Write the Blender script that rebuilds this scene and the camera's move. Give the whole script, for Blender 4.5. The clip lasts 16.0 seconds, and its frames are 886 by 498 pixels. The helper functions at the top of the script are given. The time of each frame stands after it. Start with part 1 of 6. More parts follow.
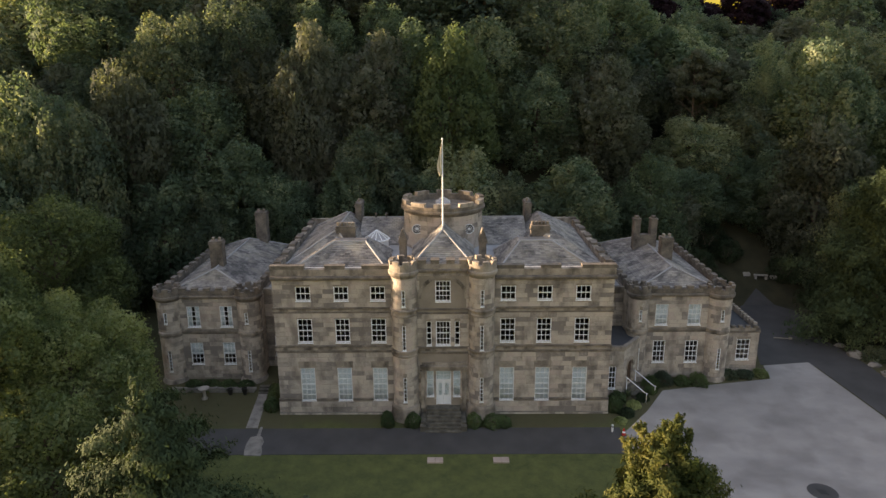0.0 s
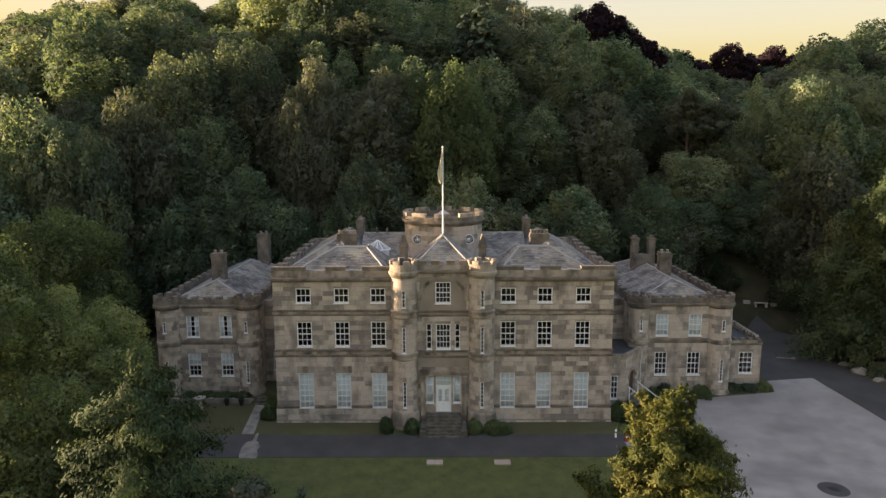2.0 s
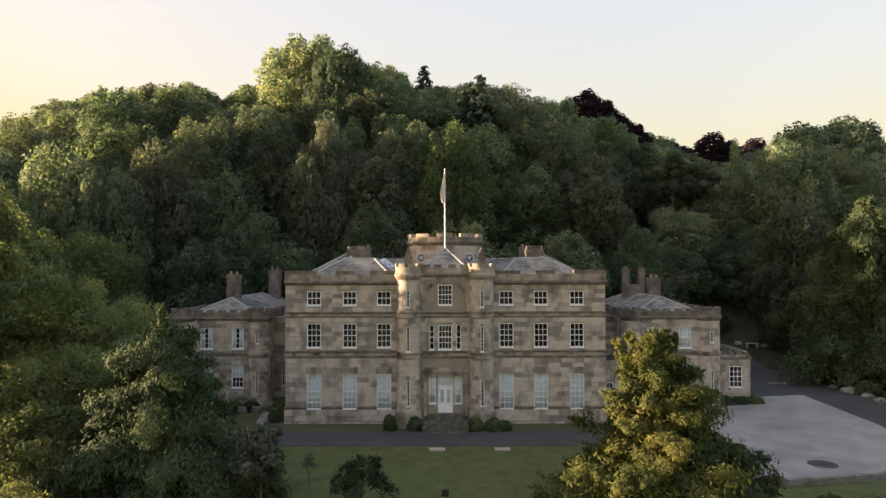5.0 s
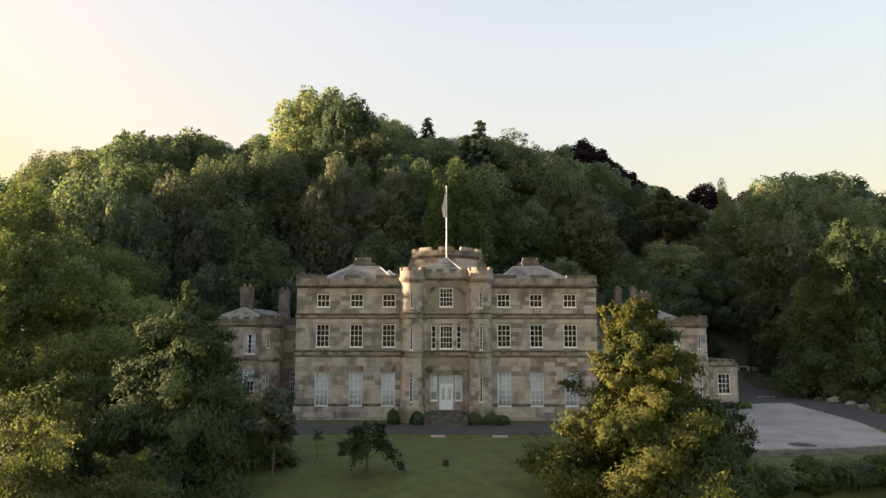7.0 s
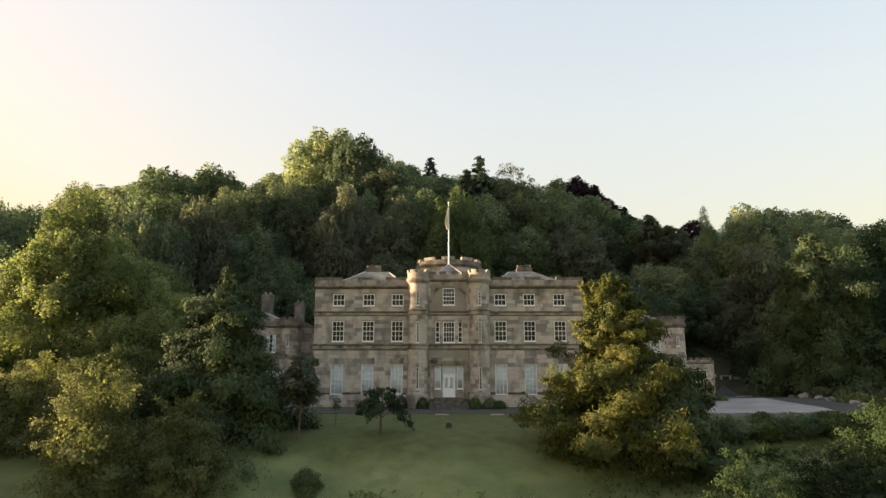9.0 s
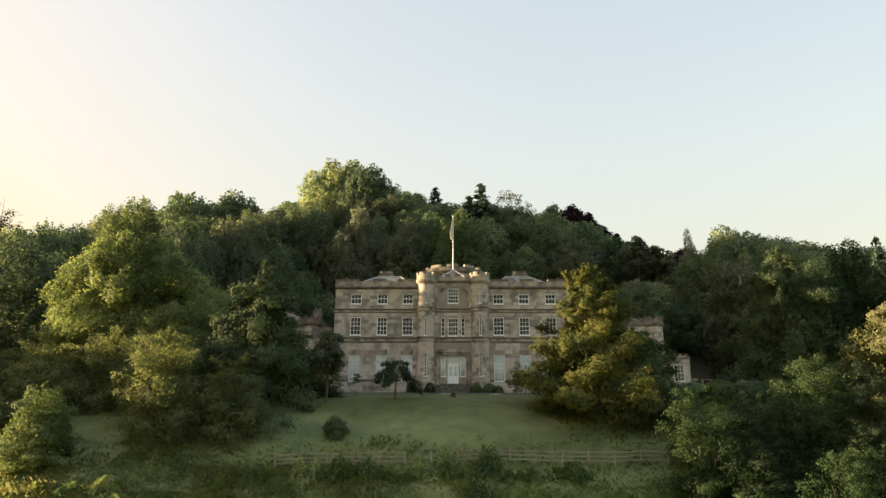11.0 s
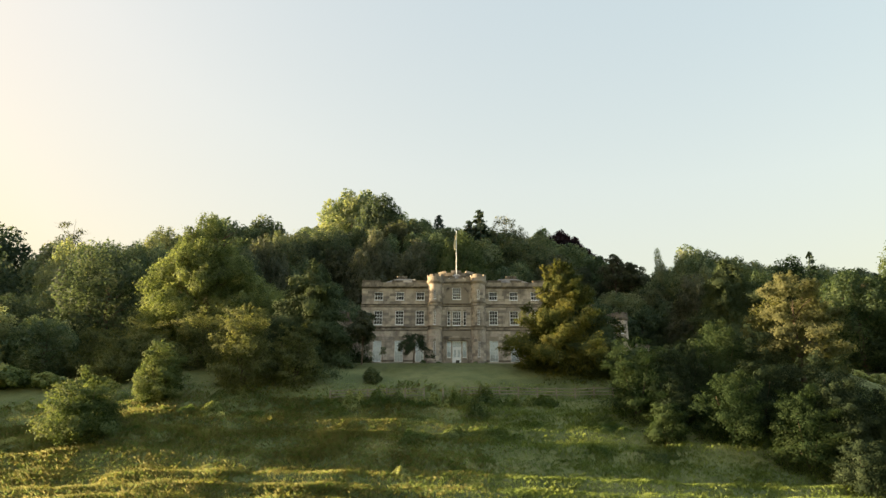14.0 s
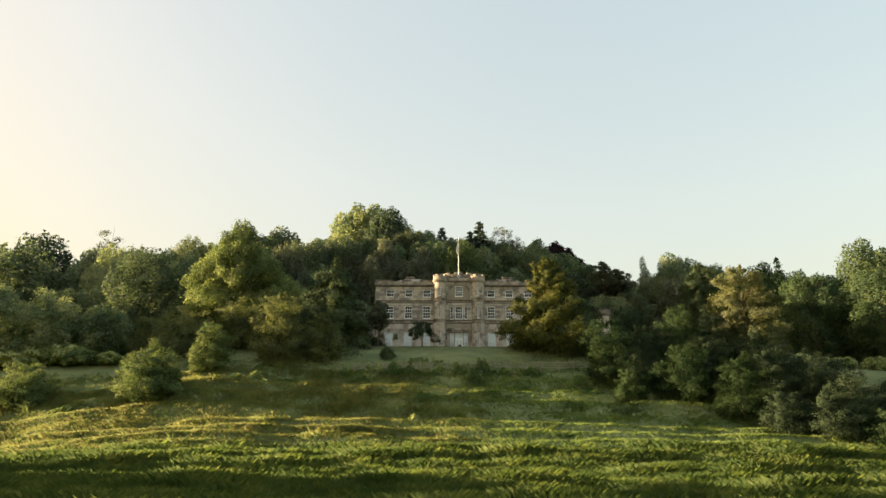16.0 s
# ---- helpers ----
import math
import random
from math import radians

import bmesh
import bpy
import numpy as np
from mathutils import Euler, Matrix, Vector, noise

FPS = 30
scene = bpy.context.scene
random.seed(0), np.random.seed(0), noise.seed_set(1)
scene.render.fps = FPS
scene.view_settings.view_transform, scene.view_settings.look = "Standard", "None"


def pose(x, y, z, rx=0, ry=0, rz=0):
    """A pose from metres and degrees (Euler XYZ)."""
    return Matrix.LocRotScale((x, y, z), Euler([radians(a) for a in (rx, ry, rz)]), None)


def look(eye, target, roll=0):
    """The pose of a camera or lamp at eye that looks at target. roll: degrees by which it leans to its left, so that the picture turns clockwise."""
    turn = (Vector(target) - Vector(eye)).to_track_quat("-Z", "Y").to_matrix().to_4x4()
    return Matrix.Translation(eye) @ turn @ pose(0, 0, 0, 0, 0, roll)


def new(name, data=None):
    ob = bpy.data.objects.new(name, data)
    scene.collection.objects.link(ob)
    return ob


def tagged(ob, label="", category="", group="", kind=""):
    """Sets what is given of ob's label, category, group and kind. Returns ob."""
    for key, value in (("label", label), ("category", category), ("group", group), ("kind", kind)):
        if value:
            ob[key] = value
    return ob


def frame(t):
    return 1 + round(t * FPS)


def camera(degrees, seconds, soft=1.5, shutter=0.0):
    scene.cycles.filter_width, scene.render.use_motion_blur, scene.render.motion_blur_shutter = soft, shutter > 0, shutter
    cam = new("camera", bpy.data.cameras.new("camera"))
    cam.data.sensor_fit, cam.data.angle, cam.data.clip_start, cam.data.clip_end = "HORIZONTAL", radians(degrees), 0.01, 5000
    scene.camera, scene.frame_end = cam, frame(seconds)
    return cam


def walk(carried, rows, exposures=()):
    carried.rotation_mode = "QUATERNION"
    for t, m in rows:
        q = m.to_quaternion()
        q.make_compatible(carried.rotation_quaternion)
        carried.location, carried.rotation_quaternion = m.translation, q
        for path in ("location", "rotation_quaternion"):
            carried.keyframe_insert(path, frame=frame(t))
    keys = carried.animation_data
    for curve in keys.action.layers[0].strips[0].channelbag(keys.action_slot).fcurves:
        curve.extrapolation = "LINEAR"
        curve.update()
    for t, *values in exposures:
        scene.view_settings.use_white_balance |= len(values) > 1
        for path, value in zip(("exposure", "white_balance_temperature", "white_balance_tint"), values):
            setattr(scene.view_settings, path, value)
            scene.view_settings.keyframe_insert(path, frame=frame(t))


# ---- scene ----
cam = camera(66.5, 16.0, soft=1.45)
# seconds, x, y, z, yaw, pitch, roll: metres and degrees
ROWS = [
    (0, 0.356, -52.365, 29.597, 0.356, -15.392, -0.403),
    (0.5, 0.327, -52.569, 28.185, 0.312, -13.891, -0.356),
    (1, 0.312, -52.944, 26.748, 0.294, -12.306, -0.323),
    (1.5, 0.307, -53.488, 25.283, 0.298, -10.640, -0.302),
    (2, 0.302, -54.177, 23.769, 0.306, -8.910, -0.276),
    (2.5, 0.284, -54.979, 22.199, 0.299, -7.141, -0.233),
    (3, 0.239, -55.830, 20.610, 0.268, -5.375, -0.193),
    (3.5, 0.162, -56.673, 19.047, 0.214, -3.654, -0.173),
    (4, 0.098, -57.517, 17.513, 0.180, -1.990, -0.172),
    (4.5, 0.085, -58.378, 16.001, 0.206, -0.383, -0.181),
    (5, 0.113, -59.264, 14.493, 0.274, 1.187, -0.180),
    (5.5, 0.158, -60.184, 12.968, 0.352, 2.739, -0.145),
    (6, 0.197, -61.146, 11.414, 0.412, 4.288, -0.066),
    (6.5, 0.214, -62.175, 9.849, 0.448, 5.791, 0.023),
    (7, 0.192, -63.296, 8.297, 0.459, 7.200, 0.079),
    (7.5, 0.130, -64.567, 6.773, 0.451, 8.480, 0.071),
    (8, 0.075, -66.144, 5.255, 0.454, 9.654, 0.030),
    (8.5, 0.076, -68.126, 3.717, 0.499, 10.757, -0.003),
    (9, 0.121, -70.240, 2.184, 0.594, 11.794, -0.009),
    (9.5, 0.181, -72.222, 0.677, 0.727, 12.767, 0.020),
    (10, 0.206, -74.199, -0.839, 0.850, 13.680, 0.074),
    (10.5, 0.142, -76.396, -2.412, 0.905, 14.529, 0.141),
    (11, -0.041, -78.969, -4.066, 0.853, 15.315, 0.204),
    (11.5, -0.269, -81.805, -5.745, 0.752, 16.022, 0.250),
    (12, -0.447, -84.724, -7.370, 0.680, 16.633, 0.264),
    (12.5, -0.509, -87.595, -8.891, 0.691, 17.143, 0.241),
    (13, -0.523, -90.505, -10.368, 0.747, 17.585, 0.215),
    (13.5, -0.583, -93.581, -11.891, 0.788, 18.003, 0.231),
    (14, -0.708, -96.810, -13.494, 0.797, 18.420, 0.292),
    (14.5, -0.840, -100.035, -15.158, 0.800, 18.835, 0.362),
    (15, -0.927, -103.119, -16.867, 0.822, 19.249, 0.409),
    (15.5, -0.957, -106.036, -18.618, 0.868, 19.662, 0.428),
    (16, -0.930, -108.785, -20.408, 0.937, 20.073, 0.418),
]
walk(cam, [(t, look((x, y, z), (x - math.sin(radians(yaw)) * math.cos(radians(pitch)), y + math.cos(radians(yaw)) * math.cos(radians(pitch)), z + math.sin(radians(pitch))), roll)) for t, x, y, z, yaw, pitch, roll in ROWS],
     exposures=[(0.0, 2.22, 6900, 20), (4.0, 2.3, 6850, 20), (8.0, 2.34, 7000, 16), (16.0, 2.29, 7350, 7)])

# ---- light ----
SUN_AZ, SUN_EL = radians(85), radians(6.4)      # azimuth to the left of +y
TO_SUN = Vector((-math.sin(SUN_AZ) * math.cos(SUN_EL), math.cos(SUN_AZ) * math.cos(SUN_EL), math.sin(SUN_EL)))
world = bpy.data.worlds.new("evening_sky")
scene.world = world
world.use_nodes = True
wn = world.node_tree.nodes
sky = wn.new("ShaderNodeTexSky")
sky.sky_type = "NISHITA"
sky.sun_disc = False
sky.sun_elevation, sky.sun_rotation = SUN_EL, -SUN_AZ
sky.air_density, sky.dust_density, sky.ozone_density = 1.3, 5.0, 0.6
gam, hsv = wn.new("ShaderNodeGamma"), wn.new("ShaderNodeHueSaturation")
gam.inputs["Gamma"].default_value = 0.24
hsv.inputs["Saturation"].default_value = 3.4
world.node_tree.links.new(sky.outputs["Color"], gam.inputs["Color"])
world.node_tree.links.new(gam.outputs["Color"], hsv.inputs["Color"])
cast = wn.new("ShaderNodeMix")
cast.data_type, cast.blend_type = "RGBA", "MULTIPLY"
cast.inputs[0].default_value, cast.inputs[7].default_value = 1.0, (1.0, 0.966, 1.035, 1)
world.node_tree.links.new(hsv.outputs["Color"], cast.inputs[6])
world.node_tree.links.new(cast.outputs[2], wn["Background"].inputs["Color"])
wn["Background"].inputs["Strength"].default_value = 0.167
sun = new("sun", bpy.data.lights.new("sun", "SUN"))
sun.data.energy, sun.data.angle, sun.data.color = 3.9, radians(0.6), (1.0, 0.76, 0.47)
sun.rotation_mode = "QUATERNION"
sun.rotation_quaternion = TO_SUN.to_track_quat("Z", "Y")
sun.location = TO_SUN * 300


# ---- materials ----
def material(name, colours, rough=0.8, scale=1.0, detail=6.0, fine=18.0, bump=0.3, depth=0.02, island=0.0, each=0.0, metal=0.0, stretch=(1, 1, 1), stains=None, leaf=0.0):
    """A surface from two to four colours mixed by coarse and fine noise; island and each vary the value by piece and by object."""
    m = bpy.data.materials.new(name)
    m.use_nodes = True
    nt = m.node_tree
    n, link = nt.nodes, nt.links.new
    bsdf = n["Principled BSDF"]
    bsdf.inputs["Roughness"].default_value, bsdf.inputs["Metallic"].default_value = rough, metal
    geo = n.new("ShaderNodeNewGeometry")
    info = n.new("ShaderNodeObjectInfo")
    mapping = n.new("ShaderNodeMapping")
    mapping.inputs["Scale"].default_value = stretch
    link(geo.outputs["Position"], mapping.inputs["Vector"])
    big, small = n.new("ShaderNodeTexNoise"), n.new("ShaderNodeTexNoise")
    big.inputs["Scale"].default_value, big.inputs["Detail"].default_value = scale, detail
    small.inputs["Scale"].default_value, small.inputs["Detail"].default_value = fine, 4.0
    for t in (big, small):
        link(mapping.outputs["Vector"], t.inputs["Vector"])
    mixed = n.new("ShaderNodeMath")
    mixed.operation = "MULTIPLY_ADD"
    mixed.inputs[1].default_value, mixed.inputs[2].default_value = 0.35, -0.17
    link(small.outputs["Fac"], mixed.inputs[0])
    value = n.new("ShaderNodeMath")
    value.operation = "ADD"
    link(big.outputs["Fac"], value.inputs[0])
    link(mixed.outputs[0], value.inputs[1])
    last = value.outputs[0]
    for amount, source in ((island, geo.outputs["Random Per Island"]), (each, info.outputs["Random"])):
        if amount:
            a = n.new("ShaderNodeMath")
            a.operation = "MULTIPLY_ADD"
            a.inputs[1].default_value = amount
            link(source, a.inputs[0])
            b = n.new("ShaderNodeMath")
            b.operation = "ADD"
            b.inputs[1].default_value = -amount / 2
            link(last, b.inputs[0])
            link(b.outputs[0], a.inputs[2])
            last = a.outputs[0]
    ramp = n.new("ShaderNodeValToRGB")
    lo, hi = 0.28, 0.72
    while len(ramp.color_ramp.elements) < len(colours):
        ramp.color_ramp.elements.new(0.5)
    for i, c in enumerate(colours):
        ramp.color_ramp.elements[i].position = lo + (hi - lo) * i / max(1, len(colours) - 1)
        ramp.color_ramp.elements[i].color = (*c, 1)
    link(last, ramp.inputs["Fac"])
    colour = ramp.outputs["Color"]
    if stains:
        tint, size, amount = stains
        sm = n.new("ShaderNodeMapping")
        sm.inputs["Scale"].default_value = (1, 1, 0.45)
        link(geo.outputs["Position"], sm.inputs["Vector"])
        sn = n.new("ShaderNodeTexNoise")
        sn.inputs["Scale"].default_value, sn.inputs["Detail"].default_value = size, 8.0
        link(sm.outputs["Vector"], sn.inputs["Vector"])
        sr = n.new("ShaderNodeMapRange")
        sr.inputs["From Min"].default_value, sr.inputs["From Max"].default_value, sr.inputs["To Max"].default_value = 0.48, 0.68, amount
        link(sn.outputs["Fac"], sr.inputs["Value"])
        sx = n.new("ShaderNodeMix")
        sx.data_type = "RGBA"
        link(sr.outputs["Result"], sx.inputs[0])
        link(colour, sx.inputs[6])
        sx.inputs[7].default_value = (*tint, 1)
        colour = sx.outputs[2]
    link(colour, bsdf.inputs["Base Color"])
    if bump:
        bp = n.new("ShaderNodeBump")
        bp.inputs["Strength"].default_value, bp.inputs["Distance"].default_value = bump, depth
        link(small.outputs["Fac"], bp.inputs["Height"])
        link(bp.outputs["Normal"], bsdf.inputs["Normal"])
    if leaf:
        bsdf.inputs["Specular IOR Level"].default_value = 0.12
        tr = n.new("ShaderNodeBsdfTranslucent")
        warm = n.new("ShaderNodeMix")
        warm.data_type, warm.blend_type = "RGBA", "MULTIPLY"
        warm.inputs[0].default_value = 1.0
        link(colour, warm.inputs[6])
        warm.inputs[7].default_value = (1.4, 1.4, 0.75, 1)
        link(warm.outputs[2], tr.inputs["Color"])
        mx = n.new("ShaderNodeMixShader")
        mx.inputs[0].default_value = leaf
        link(bsdf.outputs[0], mx.inputs[1])
        link(tr.outputs[0], mx.inputs[2])
        link(mx.outputs[0], n["Material Output"].inputs["Surface"])
    return m


def glass_material():
    m = bpy.data.materials.new("window_glass")
    m.use_nodes = True
    n, link = m.node_tree.nodes, m.node_tree.links.new
    n.remove(n["Principled BSDF"])
    clear, gloss, fr, mix = (n.new("ShaderNode" + k) for k in ("BsdfTransparent", "BsdfGlossy", "Fresnel", "MixShader"))
    clear.inputs["Color"].default_value = (0.96, 0.98, 0.98, 1)
    gloss.inputs["Roughness"].default_value = 0.03
    fr.inputs["IOR"].default_value = 1.33
    link(fr.outputs[0], mix.inputs[0])
    link(clear.outputs[0], mix.inputs[1])
    link(gloss.outputs[0], mix.inputs[2])
    link(mix.outputs[0], n["Material Output"].inputs["Surface"])
    return m


STONE = [(0.225, 0.205, 0.191), (0.348, 0.315, 0.282), (0.444, 0.399, 0.353), (0.526, 0.477, 0.414), (0.471, 0.405, 0.364)]
M_ASHLAR = material("ashlar_sandstone", STONE, 0.9, 0.5, 6, 7, 0.5, 0.03, island=0.46, stains=((0.085, 0.074, 0.066), 1.0, 0.6))
M_BLOCK = material("ashlar_sandstone_block", STONE, 0.9, 0.5, 6, 7, 0.5, 0.03, each=0.46, stains=((0.085, 0.074, 0.066), 1.0, 0.6))
M_STONEWALL = material("coursed_sandstone", STONE, 0.9, 0.9, 7, 5, 0.5, 0.03, stretch=(1, 1, 2.2), stains=((0.09, 0.081, 0.074), 0.6, 0.6))
M_MORTAR = material("lime_mortar", [(0.22, 0.195, 0.165), (0.33, 0.29, 0.245)], 0.95, 0.8)
M_DRESSED = material("dressed_sandstone", [(0.17, 0.152, 0.135), (0.31, 0.275, 0.235), (0.43, 0.38, 0.32)], 0.88, 0.9, 8, 10, 0.5, stains=((0.05, 0.044, 0.038), 1.1, 0.85))
M_SOOT = material("sooty_sandstone", [(0.085, 0.076, 0.067), (0.16, 0.142, 0.122), (0.28, 0.24, 0.195)], 0.9, 1.3, 8, 9, 0.5)
M_STACK = material("weathered_stack_stone", [(0.06, 0.055, 0.05), (0.14, 0.125, 0.11), (0.24, 0.21, 0.175)], 0.9, 1.1, 8, 9, 0.5)
M_STEP = material("mossy_step_stone", [(0.05, 0.05, 0.042), (0.1, 0.095, 0.08), (0.16, 0.15, 0.125)], 0.92, 2.0, 7, 12, 0.5)
M_SLATE = material("roof_slate", [(0.13, 0.128, 0.132), (0.21, 0.203, 0.205), (0.3, 0.288, 0.28)], 0.7, 0.8, 7, 7, 0.5, 0.03, stains=((0.24, 0.2, 0.13), 0.6, 0.5))
M_LEAD = material("lead_sheet", [(0.3, 0.31, 0.34), (0.42, 0.43, 0.45)], 0.55, 0.9, 5, 8, 0.2)
M_PALELEAD = material("pale_lead_apron", [(0.5, 0.5, 0.52), (0.66, 0.65, 0.65)], 0.5, 0.9, 5, 8, 0.2)
M_DARKROOF = material("dark_felt", [(0.035, 0.04, 0.05), (0.07, 0.075, 0.085)], 0.7, 0.8)
# white paint and blinds tinted blue to stand for sky light on them
M_WHITE = material("skylit_white_paint", [(0.8, 0.84, 0.89), (0.85, 0.89, 0.94)], 0.45, 1.5, 4, 20, 0.05)
M_CURTAIN = material("skylit_white_blind", [(0.62, 0.69, 0.77), (0.8, 0.86, 0.93)], 0.8, 2.0, 3, 6, 0.1, stretch=(9, 1, 0.15))
# near-black room surfaces: the gloom behind the windows is in the colour
M_ROOM = material("unlit_room", [(0.03, 0.027, 0.024), (0.05, 0.045, 0.04)], 0.9)
M_GLASS = glass_material()
M_TARMAC = material("worn_tarmac", [(0.045, 0.045, 0.047), (0.07, 0.07, 0.072)], 0.85, 0.5, 6, 30, 0.3)
M_GRAVEL = material("pale_gravel", [(0.2, 0.192, 0.192), (0.285, 0.274, 0.272), (0.36, 0.346, 0.342)], 0.9, 0.24, 10, 30, 0.4, stains=((0.19, 0.182, 0.18), 0.4, 0.6), stretch=(0.7, 1.3, 1))
M_CONCRETE = material("pale_concrete", [(0.26, 0.25, 0.23), (0.4, 0.38, 0.35)], 0.9, 1.2)
M_MEADOW = material("rough_pasture", [(0.080, 0.114, 0.044), (0.135, 0.168, 0.066), (0.200, 0.216, 0.094)], 0.95, 0.22, 9, 12, 0.9, 0.08, stains=((0.060, 0.090, 0.030), 0.7, 0.5), stretch=(0.500, 1.400, 1.000))


def grassland():
    """Mown lawn that passes into rough pasture along the foot of the lawn."""
    m = M_MEADOW.copy()
    m.name = "lawn_and_pasture"
    n, link = m.node_tree.nodes, m.node_tree.links.new
    bsdf = n["Principled BSDF"]
    rough = bsdf.inputs["Base Color"].links[0].from_socket
    geo = n.new("ShaderNodeNewGeometry")
    xyz = n.new("ShaderNodeSeparateXYZ")
    link(geo.outputs["Position"], xyz.inputs[0])
    wob, fine = n.new("ShaderNodeTexNoise"), n.new("ShaderNodeTexNoise")
    wob.inputs["Scale"].default_value, wob.inputs["Detail"].default_value = 0.16, 8.0
    fine.inputs["Scale"].default_value, fine.inputs["Detail"].default_value = 0.9, 12.0
    fine.inputs["Roughness"].default_value = 0.72
    ramp = n.new("ShaderNodeValToRGB")
    for i, c in enumerate(((0.05, 0.066, 0.02), (0.115, 0.135, 0.04))):
        ramp.color_ramp.elements[i].position = 0.3 + 0.4 * i
        ramp.color_ramp.elements[i].color = (*c, 1)
    for t in (wob, fine):
        link(geo.outputs["Position"], t.inputs["Vector"])
    link(fine.outputs["Fac"], ramp.inputs["Fac"])
    shift = n.new("ShaderNodeMath")
    shift.operation, shift.inputs[1].default_value = "MULTIPLY_ADD", 9.0
    link(wob.outputs["Fac"], shift.inputs[0])
    link(xyz.outputs["Y"], shift.inputs[2])
    edge = n.new("ShaderNodeMapRange")
    edge.inputs["From Min"].default_value, edge.inputs["From Max"].default_value = -18.0, -15.0
    link(shift.outputs[0], edge.inputs["Value"])
    mix = n.new("ShaderNodeMix")
    mix.data_type = "RGBA"
    link(edge.outputs["Result"], mix.inputs[0])
    link(rough, mix.inputs[6])
    link(ramp.outputs["Color"], mix.inputs[7])
    worn = n.new("ShaderNodeMapRange")
    worn.inputs["From Min"].default_value, worn.inputs["From Max"].default_value, worn.inputs["To Max"].default_value = 1.2, 3.2, 0.85
    link(shift.outputs[0], worn.inputs["Value"])
    verge = n.new("ShaderNodeMix")
    verge.data_type = "RGBA"
    verge.inputs[7].default_value = (0.075, 0.07, 0.036, 1)
    link(worn.outputs["Result"], verge.inputs[0])
    link(mix.outputs[2], verge.inputs[6])
    link(verge.outputs[2], bsdf.inputs["Base Color"])
    return m


M_PATH = material("worn_path_concrete", [(0.13, 0.125, 0.115), (0.22, 0.21, 0.195), (0.28, 0.265, 0.245)], 0.92, 1.6, 7, 14, 0.3)
M_LAWN = grassland()
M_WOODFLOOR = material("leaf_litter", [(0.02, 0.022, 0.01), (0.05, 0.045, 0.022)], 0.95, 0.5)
M_BARK = material("tree_bark", [(0.06, 0.045, 0.032), (0.13, 0.1, 0.075)], 0.9, 3, 6, 20, 0.6, stretch=(1, 1, 0.3))
M_PALEBARK = material("pale_birch_bark", [(0.25, 0.23, 0.19), (0.45, 0.42, 0.37)], 0.8, 3)
M_ROCK = material("grey_rock", [(0.14, 0.13, 0.12), (0.28, 0.27, 0.25)], 0.9, 1.5, 8, 9, 0.6)
M_TIMBER = material("weathered_timber", [(0.2, 0.18, 0.15), (0.34, 0.31, 0.27)], 0.85, 3, 6, 20, 0.4, stretch=(0.3, 1, 1))
M_DARKTIMBER = material("dark_timber_door", [(0.05, 0.03, 0.02), (0.09, 0.055, 0.035)], 0.6, 3)
M_BLACK = material("black_plastic", [(0.012, 0.012, 0.013), (0.025, 0.025, 0.026)], 0.5, 4)
M_FLAG = material("flag_cloth", [(0.72, 0.62, 0.4), (0.8, 0.76, 0.66)], 0.8, 0.8)
M_PINKSLAB = material("pinkish_slab_stone", [(0.36, 0.29, 0.25), (0.48, 0.4, 0.35)], 0.9, 1.5)
M_RED = material("red_paint", [(0.45, 0.03, 0.025), (0.55, 0.05, 0.04)], 0.5, 4)


def leaves(name, dark, mid, light, each=0.35, through_light=0.45, island=0.2):
    return material(name, [dark, mid, light], 0.75, 0.35, 4, 3, 0, island=island, each=each, leaf=through_light)


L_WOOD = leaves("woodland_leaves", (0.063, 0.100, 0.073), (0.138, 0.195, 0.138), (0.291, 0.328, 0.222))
# woodland leaf colour darkened to stand for shade that no object casts
L_SHADE = leaves("shade_toned_woodland_leaves", (0.027, 0.050, 0.031), (0.058, 0.095, 0.056), (0.118, 0.160, 0.087))
L_OLIVE = leaves("olive_leaves", (0.046, 0.072, 0.057), (0.094, 0.132, 0.101), (0.188, 0.215, 0.146))
L_GREY = leaves("grey_green_leaves", (0.053, 0.068, 0.053), (0.102, 0.122, 0.098), (0.167, 0.186, 0.157))
L_OAK = leaves("sycamore_leaves", (0.060, 0.086, 0.048), (0.140, 0.185, 0.091), (0.270, 0.310, 0.166), 0.2, 0.5)
L_BANK = leaves("bank_shrub_leaves", (0.049, 0.066, 0.036), (0.114, 0.137, 0.067), (0.213, 0.232, 0.118), 0.2, 0.45)
L_HAW = leaves("hawthorn_leaves", (0.047, 0.078, 0.039), (0.106, 0.154, 0.070), (0.204, 0.243, 0.116), 0.2, 0.4)
L_YEW = leaves("yew_needles", (0.031, 0.051, 0.028), (0.062, 0.092, 0.048), (0.107, 0.141, 0.073), 0.1, 0.2)
L_GOLD = leaves("golden_conifer_sprays", (0.036, 0.057, 0.021), (0.083, 0.102, 0.035), (0.196, 0.193, 0.066), 0.1, 0.35)
L_COPPER = leaves("copper_beech_leaves", (0.012, 0.006, 0.013), (0.022, 0.012, 0.020), (0.040, 0.021, 0.031), 0.1, 0.25)
L_FIR = leaves("fir_needles", (0.018, 0.035, 0.035), (0.041, 0.069, 0.059), (0.079, 0.111, 0.087), 0.1, 0.15)
L_BLUE = leaves("blue_spruce_needles", (0.033, 0.048, 0.077), (0.059, 0.082, 0.132), (0.092, 0.116, 0.183), 0.1, 0.15)
L_HEDGE = leaves("clipped_box_leaves", (0.041, 0.067, 0.032), (0.078, 0.122, 0.058), (0.135, 0.181, 0.086), 0.2, 0.25)
